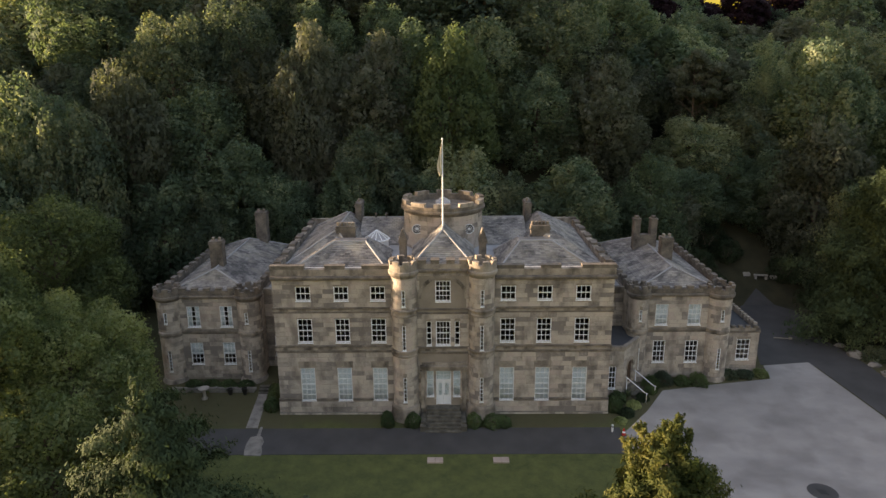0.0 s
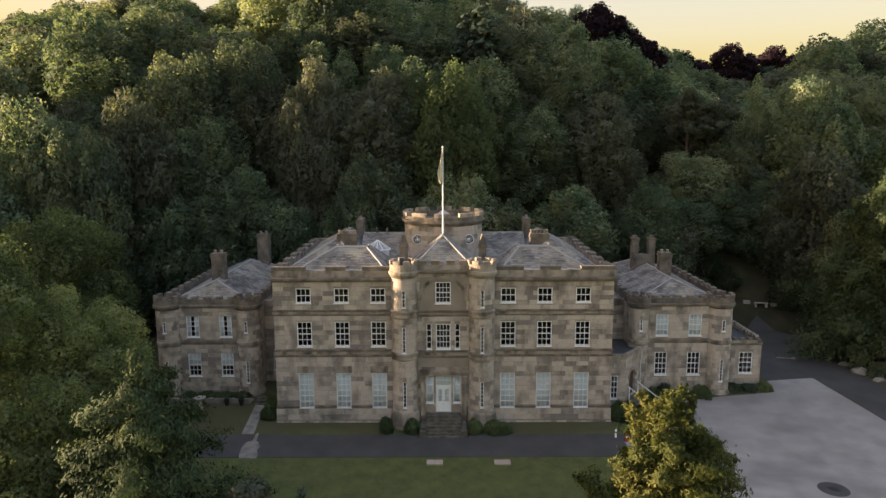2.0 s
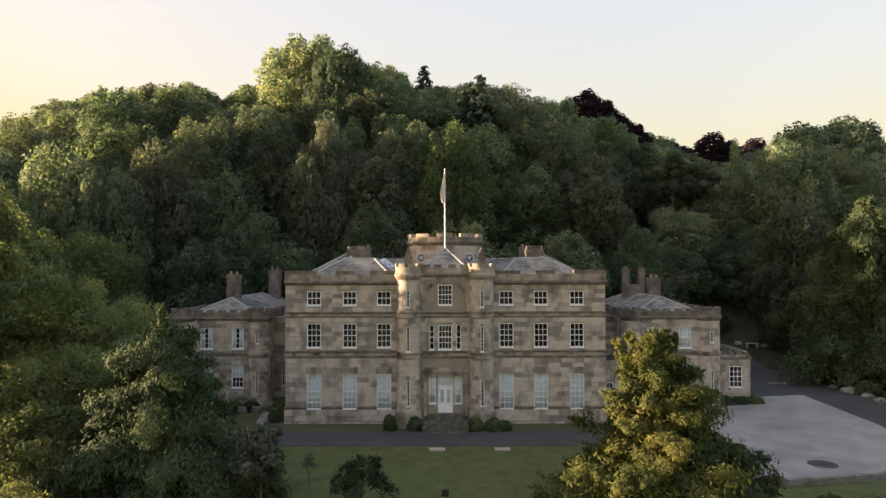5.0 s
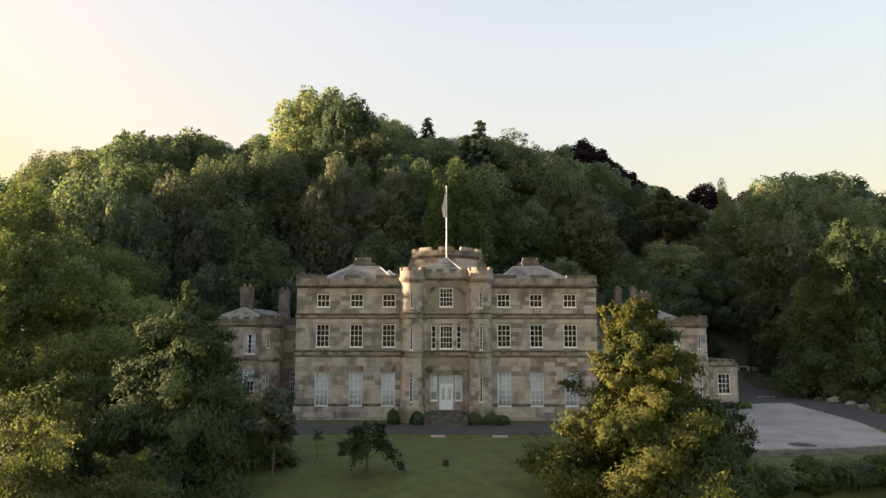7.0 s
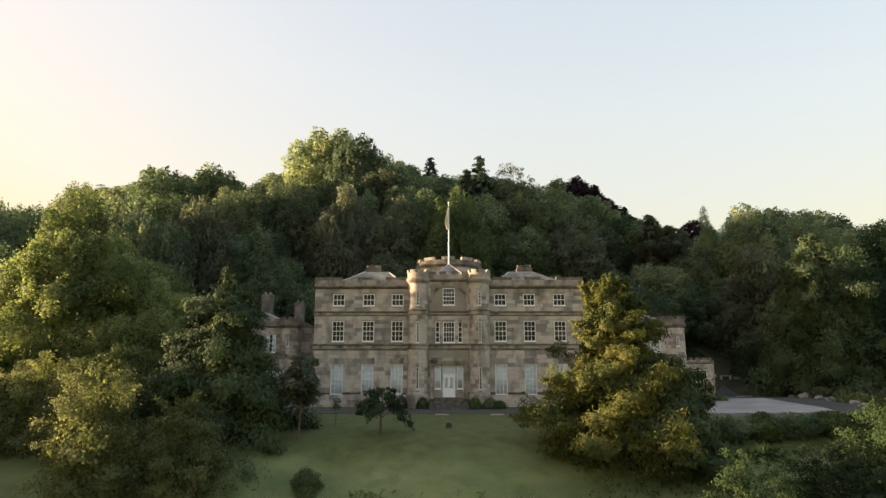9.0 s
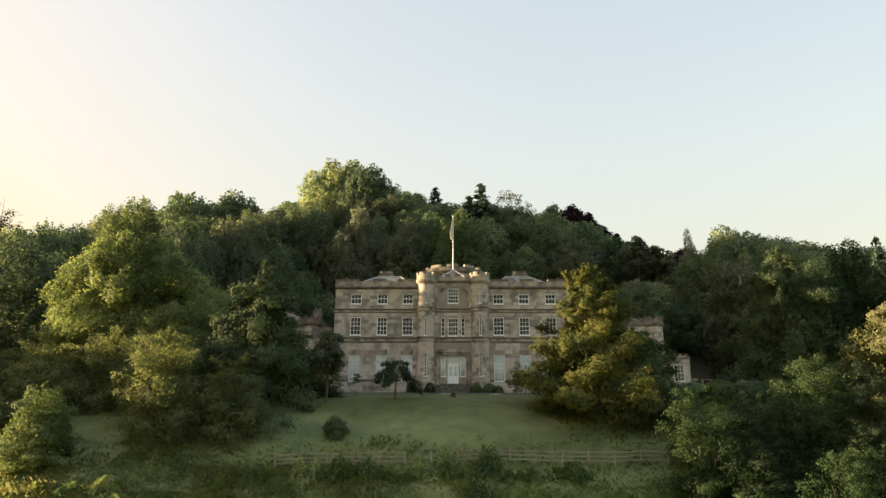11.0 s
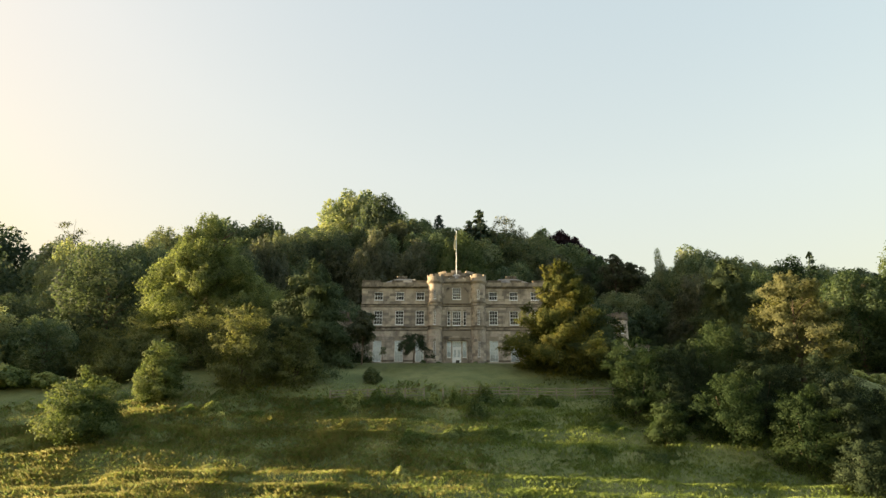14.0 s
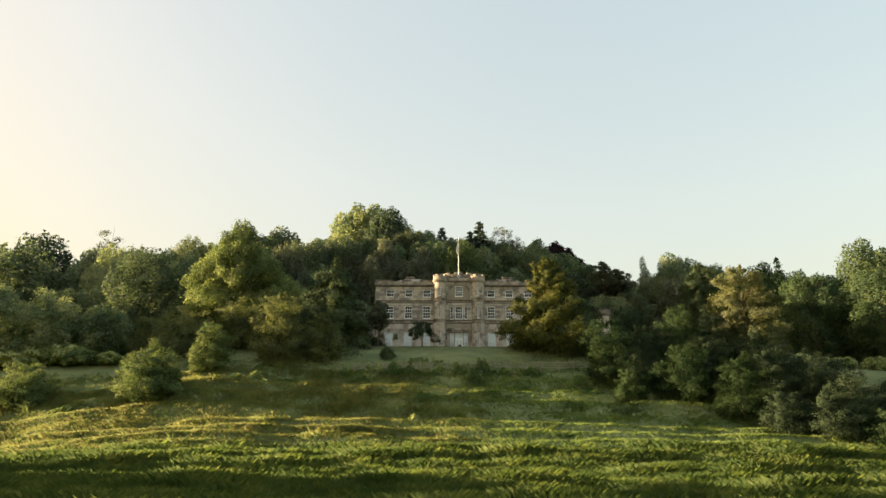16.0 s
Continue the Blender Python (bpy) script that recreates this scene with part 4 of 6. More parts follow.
# ---- side wings ----
def wing(side):
    g = 1.0 + 0.0
    w = thing("house_wing", "two-storey castellated sandstone wing with corner turrets", "house wing", group="house wings")
    sx = lambda v: v * side
    Y = 5.65
    x0, x1 = sorted((sx(17.6), sx(25.2)))
    pairs = [sorted((sx(19.36), sx(20.5))), sorted((sx(22.34), sx(23.52)))]
    hs = [(a, b, c, d) for a, b in pairs for c, d in ((2.6, 4.75), (6.32, 8.32))]
    part("front_wall", pierced(Shape(), x0, x1, 0.6, 9.1, Y, Y + 0.6, hs), M_MORTAR, w)
    ashlar(w, [(x0, x1)], 1.2, 5.6, Y, hs, 0.4, 51 + side)
    ashlar(w, [(x0, x1)], 6.05, 9.05, Y, hs, 0.4, 53 + side)
    band(w, x0, x1, Y, 5.6, 6.05, 0.1)
    band(w, x0, x1, Y, 9.06, 9.36, 0.22, "cornice")
    part("parapet", Shape().box(x0, x1, Y - 0.05, Y + 0.35, 9.36, 9.8), M_STACK, w)
    merlons(w, [(x0 + 1.2 + i * 1.1, x0 + 1.75 + i * 1.1) for i in range(5)], 9.8, 10.05, Y - 0.05, Y + 0.35)
    for a, b in pairs:
        up = "full" if side > 0 else "drawn"
        sash_window(w, a, b, 6.32, 8.32, Y, 3, 4, up)
        sash_window(w, a, b, 2.6, 4.75, Y, 3, 4, None if side > 0 else "half")
    ex = sorted((sx(17.0), sx(26.0)))
    part("side_wall", Shape().box(ex[1] - 0.6 if side > 0 else ex[0], ex[1] if side > 0 else ex[0] + 0.6, Y + 0.61, 24, 0.6, 9.1), M_STONEWALL, w)
    part("inner_wall", Shape().box(ex[0] if side > 0 else ex[1] - 0.6, ex[0] + 0.6 if side > 0 else ex[1], Y + 0.61, 24, 0.6, 9.1), M_STONEWALL, w)
    part("back_wall", Shape().box(ex[0] + 0.61, ex[1] - 0.61, 23.4, 24, 0.6, 9.1), M_STONEWALL, w)
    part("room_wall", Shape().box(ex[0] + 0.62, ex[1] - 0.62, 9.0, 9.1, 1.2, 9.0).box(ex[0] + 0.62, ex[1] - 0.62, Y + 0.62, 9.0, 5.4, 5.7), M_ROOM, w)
    for xa in (ex[0], ex[1] - 0.4):
        part("parapet", Shape().box(xa, xa + 0.4, Y + 1.2, 24, 9.11, 9.75), M_STACK, w)
        for i in range(11):
            y = Y + 1.6 + i * 1.6
            part("parapet_block", Shape().box(xa - 0.03, xa + 0.43, y, y + 0.85, 9.75, 10.05), M_STACK, w)
    for tx in (sx(17.85), sx(25.2)):
        r = 1.08 if abs(tx) > 20 or side < 0 else 0.9
        slits = [(2.2, 4.25), (6.9, 7.95)]
        drum(w, tx, Y + 0.3, r, 1.0, 9.1, slits, seed=61 + int(tx))
        part("turret_base", Shape().ring(tx, Y + 0.3, [(r + 0.3, 0.3), (r + 0.26, 0.9), (r + 0.1, 1.3), (r + 0.02, 1.36)], 32), M_DRESSED, w)
        part("turret_collar", Shape().ring(tx, Y + 0.3, [(r, 5.6), (r + 0.1, 5.7), (r + 0.1, 5.95), (r, 6.05)], 32), M_DRESSED, w)
        part("turret_cap", Shape().ring(tx, Y + 0.3, [(r, 8.9), (r + 0.22, 9.2), (r + 0.22, 9.4), (r + 0.12, 9.46), (r + 0.12, 9.9), (r - 0.15, 9.9), (r - 0.15, 9.4), (0.01, 9.4)], 32), M_STACK, w)
        for i in range(8):
            a0 = 2 * math.pi * i / 8
            b = Shape().ring(tx, Y + 0.3, [(r + 0.14, 9.9), (r + 0.14, 10.2), (r - 0.17, 10.2), (r - 0.17, 9.9)], 3, a0, a0 + 0.45)
            b.f += [(0, 4, 8, 12), (3, 7, 11, 15)]
            part("parapet_block", b, M_STACK, w)
    rx = sorted((sx(17.5), sx(25.5)))
    m = (rx[0] + rx[1]) / 2
    hip_roof(w, (rx[0], rx[1], Y + 0.7, 23.2), 9.3, (m - 0.06, m + 0.06, Y + 2.8, 20.0), 11.0)
    if side < 0:
        chimney(w, -22.3, -21.1, 9.6, 10.6, 10.0, 13.4, 2)
        chimney(w, -20.9, -19.7, 20.6, 21.8, 9.6, 13.8, 2)
    else:
        chimney(w, 21.5, 22.6, 11.9, 13.0, 10.0, 12.9, 2)
        c = part("chimney", Shape().box(20.0, 22.4, 16.6, 17.5, 10.0, 12.0), M_STACK, w, "twin chimney stacks joined by a low arch")
        for xa in (20.0, 21.75):
            part("chimney_shaft", Shape().box(xa, xa + 0.65, 16.6, 17.5, 12.01, 13.6).box(xa - 0.06, xa + 0.71, 16.54, 17.56, 13.6, 13.75).box(xa + 0.12, xa + 0.5, 16.8, 17.3, 13.76, 14.0), M_STACK, c)
    return w


wing(-1)
wing(1)

# links between the main house and the wings
for side in (-1, 1):
    a, b = sorted((side * 14.02, side * 17.0))
    lk = thing("connecting_range", "recessed stone range joining house and wing", "house wing", group="connecting ranges")
    hs = [(side * 14.9 - 0.3, side * 14.9 + 0.3, 6.5, 8.2)] if side > 0 else [(side * 16.0 - 0.25, side * 16.0 + 0.25, 2.4, 4.4)]
    part("front_wall", pierced(Shape(), a, b, 0.6, 8.6, 8.0, 8.5, hs), M_MORTAR, lk)
    ashlar(lk, [(a, b)], 1.0, 8.5, 8.0, hs, 0.41, 71 + side)
    sash_window(lk, *hs[0], 8.0, 2, 4)
    part("parapet", Shape().box(a, b, 7.9, 8.4, 8.61, 9.2), M_DRESSED, lk)
    part("flat_roof", Shape().box(a, b, 8.41, 16.0, 8.5, 8.8), M_LEAD, lk)
    if side > 0:
        sky_l = part("skylight", Shape().box(14.3, 15.9, 9.0, 9.06, 8.81, 9.5).box(14.3, 15.9, 11.0, 11.06, 8.81, 8.95), M_WHITE, lk, "lean-to glazed rooflight with white bars")
        for i in range(6):
            x = 14.32 + i * 0.31
            part("glazing_bar", Shape().tube([(x, 9.03, 9.5), (x, 11.03, 8.93)], [0.03, 0.03], 4), M_WHITE, sky_l)
        part("glass", Shape().face((14.3, 9.03, 9.48), (15.9, 9.03, 9.48), (15.9, 11.03, 8.91), (14.3, 11.03, 8.91)), M_GLASS, sky_l)
    part("back_wall", Shape().box(a, b, 15.6, 16.0, 0.6, 8.49), M_STONEWALL, lk)
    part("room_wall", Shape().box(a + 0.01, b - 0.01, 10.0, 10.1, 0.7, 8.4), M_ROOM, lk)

# entrance porch with a flat dark roof, in the angle of house and wing
porch = thing("entrance_porch", "single-storey stone entrance porch with a dark flat roof and arched doorway", "porch")
ph = [(14.62, 15.26, 1.5, 3.62)]
part("front_wall", pierced(Shape(), 14.03, 15.9, 0.4, 5.2, 2.5, 2.9, ph), M_MORTAR, porch)
ashlar(porch, [(14.03, 15.9)], 0.9, 5.1, 2.5, ph, 0.41, 81)
sash_window(porch, *ph[0], 2.5, 2, 4)
# slanted wall with the doorway
dl = part("doorway_wall", pierced(Shape(), 0, 3.0, 0.4, 5.2, 0, 0.4, [(0.75, 1.95, 1.5, 3.75)]), M_STONEWALL, porch)
dl.matrix_basis = pose(15.9, 2.5, 0, 0, 0, 50)
ar = Shape()
for i in range(9):
    t0, t1 = math.pi * i / 9, math.pi * (i + 1) / 9
    pts = [(1.35 + r * math.cos(t), 3.1 + 1.25 * r * math.sin(t)) for r, t in ((0.62, t0), (0.62, t1), (0.84, t1), (0.84, t0))]
    k = len(ar.v)
    ar.v += [(x, d_, z) for d_ in (-0.05, 0.3) for x, z in pts]
    ar.f += [(k, k + 1, k + 2, k + 3), (k + 4, k + 7, k + 6, k + 5), (k, k + 4, k + 5, k + 1), (k + 2, k + 6, k + 7, k + 3)]
part("door_arch", ar, M_DRESSED, dl)
part("porch_door", Shape().box(0.76, 1.94, 0.2, 0.26, 1.5, 3.74), M_DARKTIMBER, dl, "dark timber arched door")
part("flat_roof", Shape().face((14.03, 2.6, 5.3), (15.9, 2.6, 5.3), (17.8, 4.8, 5.3), (17.8, 8.0, 5.3), (14.03, 8.0, 5.3)).face((14.03, 2.6, 5.1), (14.03, 8.0, 5.1), (17.8, 8.0, 5.1), (17.8, 4.8, 5.1), (15.9, 2.6, 5.1)), M_DARKROOF, porch, "dark lead-covered flat roof")
part("parapet", Shape().box(14.03, 15.95, 2.42, 2.72, 5.2, 5.55), M_DRESSED, porch)
pp = part("parapet", Shape().box(0, 3.0, -0.06, 0.25, 5.2, 5.55), M_DRESSED, porch)
pp.matrix_basis = pose(15.9, 2.5, 0, 0, 0, 50)
for i in range(5):
    st = part("step", Shape().box(0.55 - 0.1 * i, 2.15 + 0.1 * i, -0.35 * (i + 1), -0.35 * i - 0.003, 0.3, 1.45 - 0.2 * i), M_STEP, dl, "worn stone step")
for u in (0.45, 2.25):
    rail = thing("handrail", "white metal handrail beside the porch steps", "handrail", group="porch handrails")
    rail.matrix_basis = pose(15.9, 2.5, 0, 0, 0, 50)
    part("rail", Shape().tube([(u, -0.1, 2.5), (u, -1.9, 1.55), (u, -2.2, 1.5)], [0.04, 0.04, 0.04], 8, True), M_WHITE, rail)
    for y, z in ((-0.2, 1.3), (-2.1, 0.5)):
        part("post", Shape().tube([(u, y, z), (u, y, 2.45 + (y + 0.2) * 0.52)], [0.04, 0.04], 8), M_WHITE, rail)

# annex beyond the wing
annex = thing("annex", "low castellated sandstone annex with one sash window", "house annex")
ah = [(27.56, 28.82, 2.35, 4.4)]
part("front_wall", pierced(Shape(), 26.01, 29.6, 0.6, 5.1, 6.7, 7.2, ah), M_MORTAR, annex)
ashlar(annex, [(26.01, 29.6)], 1.0, 5.05, 6.7, ah, 0.4, 91)
sash_window(annex, *ah[0], 6.7, 3, 4)
part("side_wall", Shape().box(29.1, 29.6, 7.21, 15, 0.6, 5.1), M_STONEWALL, annex)
part("back_wall", Shape().box(26.01, 29.09, 14.6, 15, 0.6, 5.1), M_STONEWALL, annex)
part("room_wall", Shape().box(26.05, 29.05, 9.5, 9.6, 0.8, 5.0), M_ROOM, annex)
band(annex, 26.01, 29.66, 6.7, 5.06, 5.26, 0.12, "cornice")
part("parapet", Shape().box(26.01, 29.62, 6.68, 6.95, 5.26, 5.5).box(29.35, 29.64, 6.96, 15, 5.11, 5.5), M_DRESSED, annex)
merlons(annex, [(26.2 + i * 0.7, 26.58 + i * 0.7) for i in range(5)], 5.5, 5.75, 6.68, 6.95)
for i in range(10):
    part("parapet_block", Shape().box(29.33, 29.66, 7.5 + i * 0.72, 7.9 + i * 0.72, 5.5, 5.75), M_DRESSED, annex)
part("roof", Shape().face((26.01, 6.96, 5.2), (29.34, 6.96, 5.2), (29.34, 14.6, 5.2), (26.01, 14.6, 5.2)), M_DARKROOF, annex, "dark slate roof behind the parapet")


# ---- trees and plants ----
def leaf_mesh(name, pts, dirs, sizes, aspect, mat, rng, fold=0.25, droop=0.0, three=False, out=None, crisp=0.75):
    """One folded, pointed leaf spray for each point; dirs: the way each one faces."""
    n = len(pts)
    up = rng.normal(size=(n, 3))
    up[:, 2] -= droop
    nrm = dirs / (np.linalg.norm(dirs, axis=1, keepdims=True) + 1e-9)
    along = up - (up * nrm).sum(1, keepdims=True) * nrm
    along /= np.linalg.norm(along, axis=1, keepdims=True) + 1e-9
    side = np.cross(nrm, along)
    if out is not None:
        side *= np.where((nrm * out).sum(1, keepdims=True) < 0, 1, -1)
    L, W = (sizes * aspect)[:, None], sizes[:, None]
    a = pts - along * L * 0.5
    b = pts + side * W * 0.5 + nrm * W * fold + along * L * rng.uniform(-0.15, 0.15, (n, 1))
    c = pts + along * L * 0.5
    d = pts - side * W * 0.5 + nrm * W * fold * rng.uniform(-0.6, 1.2, (n, 1)) + along * L * rng.uniform(-0.15, 0.15, (n, 1))
    k = 3 if three else 4
    v = np.stack([a, b, c, d] if k == 4 else [a, b + along * L * 0.25, d + along * L * 0.25], 1).reshape(-1, 3)
    me = bpy.data.meshes.new(name)
    me.vertices.add(k * n)
    me.vertices.foreach_set("co", v.astype(np.float32).ravel())
    me.loops.add(k * n)
    me.loops.foreach_set("vertex_index", np.arange(k * n, dtype=np.int32))
    me.polygons.add(n)
    me.polygons.foreach_set("loop_start", np.arange(0, k * n, k, dtype=np.int32))
    me.materials.append(mat)
    me.update(calc_edges=True)
    if out is not None:
        soft = out / (np.linalg.norm(out, axis=1, keepdims=True) + 1e-9) + crisp * nrm * np.sign((nrm * out).sum(1, keepdims=True))
        soft /= np.linalg.norm(soft, axis=1, keepdims=True) + 1e-9
        me.normals_split_custom_set_from_vertices(np.repeat(soft, k, 0).tolist())
    return me


def unit(rng, n):
    v = rng.normal(size=(n, 3))
    return v / np.linalg.norm(v, axis=1, keepdims=True)


def lobed_crown(name, seed, r, z0, z1, lobes, n, size, mat, lobe=(0.26, 0.44), aspect=1.5, taper=0.0, droop=0.6, flat=0.8, fill=0.12, three=False, low=0.5, wild=0.5):
    """A crown of many lobes inside an egg of radius r from z0 to z1, each lobe covered with leaf sprays."""
    rng = np.random.default_rng(seed)
    zc, hz = (z0 + z1) / 2, (z1 - z0) / 2
    dirs = unit(rng, lobes)
    dirs[:, 2] = np.where(dirs[:, 2] < -low, -dirs[:, 2], dirs[:, 2])
    rad = rng.uniform(0.45, 0.88, lobes)[:, None]
    cen = dirs * rad * np.array([r, r, hz])
    lr = rng.uniform(*lobe, lobes) * r
    shrink = 1 - taper * (cen[:, 2] / hz * 0.5 + 0.5)
    cen[:, :2] *= shrink[:, None]
    lr *= 0.5 + 0.5 * shrink
    weight = lr ** 2
    pick = rng.choice(lobes, 2 * n, p=weight / weight.sum())
    d = unit(rng, 2 * n)
    d[:, 2] = np.where((d[:, 2] < -0.2) & (rng.random(2 * n) < 0.6), -d[:, 2], d[:, 2])
    shell = 1 - rng.random(2 * n) ** 2 * 0.35
    shell *= 1 + 0.16 * rng.normal(size=2 * n) * (rng.random(2 * n) < 0.3)
    ph = rng.uniform(0, 6.3, (lobes, 3))
    shell += 0.07 * np.sin(d * np.array([5.1, 5.7, 4.9]) + ph[pick]).sum(1)
    p = cen[pick] + d * lr[pick][:, None] * shell[:, None] * np.array([1, 1, flat])
    inside = np.zeros(2 * n, bool)
    for c, q in zip(cen, lr):
        inside |= (((p - c) / np.array([1, 1, flat])) ** 2).sum(1) < (0.72 * q) ** 2
    keep = ~inside | (rng.random(2 * n) < fill)
    p, d = p[keep][:n], d[keep][:n]
    m = len(p)
    out = d + 0.35 * p / r
    p[:, 2] += zc
    nrm = d + wild * rng.normal(size=(m, 3)) + np.array([0, 0, 0.3])
    return leaf_mesh(name, p, nrm, size * rng.uniform(0.6, 1.4, m), aspect, mat, rng, droop=droop, three=three, out=out)


def lumps(rng, freqs, waves=9):
    """A field of rounded bulges with creases between them, from 0 to about 1, over directions."""
    sets = []
    for q in freqs:
        k = unit(rng, waves) * q * rng.uniform(0.7, 1.3, (waves, 1))
        sets.append((k, rng.uniform(0, 6.3, waves)))

    def field(d):
        total, amp, norm = 0.0, 1.0, 0.0
        for k, ph in sets:
            total = total + amp * (1 - np.exp(-1.7 * np.abs(np.sin(d @ k.T + ph).sum(1)) / math.sqrt(waves / 2)))
            norm += amp
            amp *= 0.62
        return total / norm
    return field


def billow_crown(name, seed, r, z0, z1, n, size, mat, freqs=(3.4, 8, 17), depth=0.72, taper=0.2, low=0.75, aspect=1.6, wild=0.6, droop=0.5, three=True, cone=0.0, holes=0.0, lean=(0.0, 0.0)):
    """One continuous leafy crown: an egg (or, with cone, a spire) swelling into boughs and smaller heads of leaves."""
    rng = np.random.default_rng(seed)
    field, gaps = lumps(rng, freqs), lumps(rng, (4.5, 11))
    zc, hz = (z0 + z1) / 2, (z1 - z0) / 2

    def surface(d):
        g = 1.06 - depth + depth * 1.12 * field(d)
        up = d[:, 2] * 0.5 + 0.5
        if cone:
            w = ((1 - up) ** cone + 0.03) / np.sqrt(np.maximum(1e-3, 1 - d[:, 2] ** 2))
            return d * np.stack([r * w * g, r * w * g, hz * (0.93 + 0.07 * g)], 1)
        return d * g[:, None] * np.array([r, r, hz]) * np.stack([1 - taper * up, 1 - taper * up, np.ones(len(d))], 1)

    d = unit(rng, 3 * n)
    if cone:
        d[:, 2] = 1 - 2 * rng.random(3 * n) ** 0.62
        flat = d[:, :2] / (np.linalg.norm(d[:, :2], axis=1, keepdims=True) + 1e-9)
        d[:, :2] = flat * np.sqrt(1 - d[:, 2:] ** 2)
        d = d[::-1]
        d[:, 2] = -d[:, 2]
    d = d[d[:, 2] > -low]
    if holes:
        d = d[gaps(d) > holes * rng.uniform(0.6, 1.2, len(d))]
    d = d[:n]
    m = len(d)
    p = surface(d)
    t1 = np.cross(d, np.array([0.31, 0.17, 0.93]))
    t1 /= np.linalg.norm(t1, axis=1, keepdims=True) + 1e-9
    t2 = np.cross(d, t1)
    e = 0.03
    q1, q2 = d + e * t1, d + e * t2
    q1 /= np.linalg.norm(q1, axis=1, keepdims=True)
    q2 /= np.linalg.norm(q2, axis=1, keepdims=True)
    nor = np.cross(surface(q1) - p, surface(q2) - p)
    nor /= np.linalg.norm(nor, axis=1, keepdims=True) + 1e-9
    nor *= np.sign((nor * d).sum(1, keepdims=True))
    p = p * (1 - 0.34 * rng.random(m) ** 2.2)[:, None] + nor * (0.035 * r * np.abs(rng.normal(size=m)) * (rng.random(m) < 0.3))[:, None]
    tall = np.clip((p[:, 2] + hz) / (2 * hz), 0, 1) ** 1.5
    p[:, 0] += lean[0] * tall
    p[:, 1] += lean[1] * tall
    p[:, 2] += zc
    dirs = nor + wild * rng.normal(size=(m, 3)) + np.array([0, 0, 0.25])
    return leaf_mesh(name, p, dirs, size * rng.uniform(0.55, 1.45, m), aspect, mat, rng, droop=droop, three=three, out=nor + 0.25 * d, crisp=0.55)


def branch_crown(name, seed, r, z0, z1, tiers, n, size, mat, aspect=2.6, hang=0.35, power=0.85, lift=0.25, ragged=0.25):
    """A conifer's crown: boughs in all directions, shorter towards the top, hung with narrow sprays."""
    rng = np.random.default_rng(seed)
    b = tiers
    h = rng.random(b) ** 1.25
    az = rng.uniform(0, 2 * math.pi, b)
    length = r * (1 - h) ** power * rng.uniform(1 - ragged, 1 + ragged * 0.5, b) + 0.06 * r
    w = length + 0.25 * r
    pick = rng.choice(b, n, p=w / w.sum())
    t = 1 - rng.random(n) ** 1.6 * 0.85
    spread = 0.11 * length[pick] * t + 0.1
    x = np.cos(az[pick]) * length[pick] * t
    y = np.sin(az[pick]) * length[pick] * t
    z = z0 + (z1 - z0) * h[pick] + lift * length[pick] * t - (lift + hang) * length[pick] * t ** 2.2
    off = rng.normal(size=(n, 3)) * spread[:, None] * np.array([0.8, 0.8, 0.5])
    off[:, 2] -= np.abs(rng.normal(size=n)) * hang * 0.6 * spread * 2
    p = np.stack([x, y, z], 1) + off
    p[:, 2] = np.minimum(p[:, 2], z1 + 0.3)
    d = np.stack([np.cos(az[pick]), np.sin(az[pick]), np.full(n, 0.8)], 1) + 0.7 * rng.normal(size=(n, 3))
    return leaf_mesh(name, p, d, size * rng.uniform(0.6, 1.4, n), aspect, mat, rng, droop=1.6, three=True, out=np.stack([np.cos(az[pick]), np.sin(az[pick]), np.full(n, 0.55)], 1) + off / (spread[:, None] + 0.1) * 0.5)


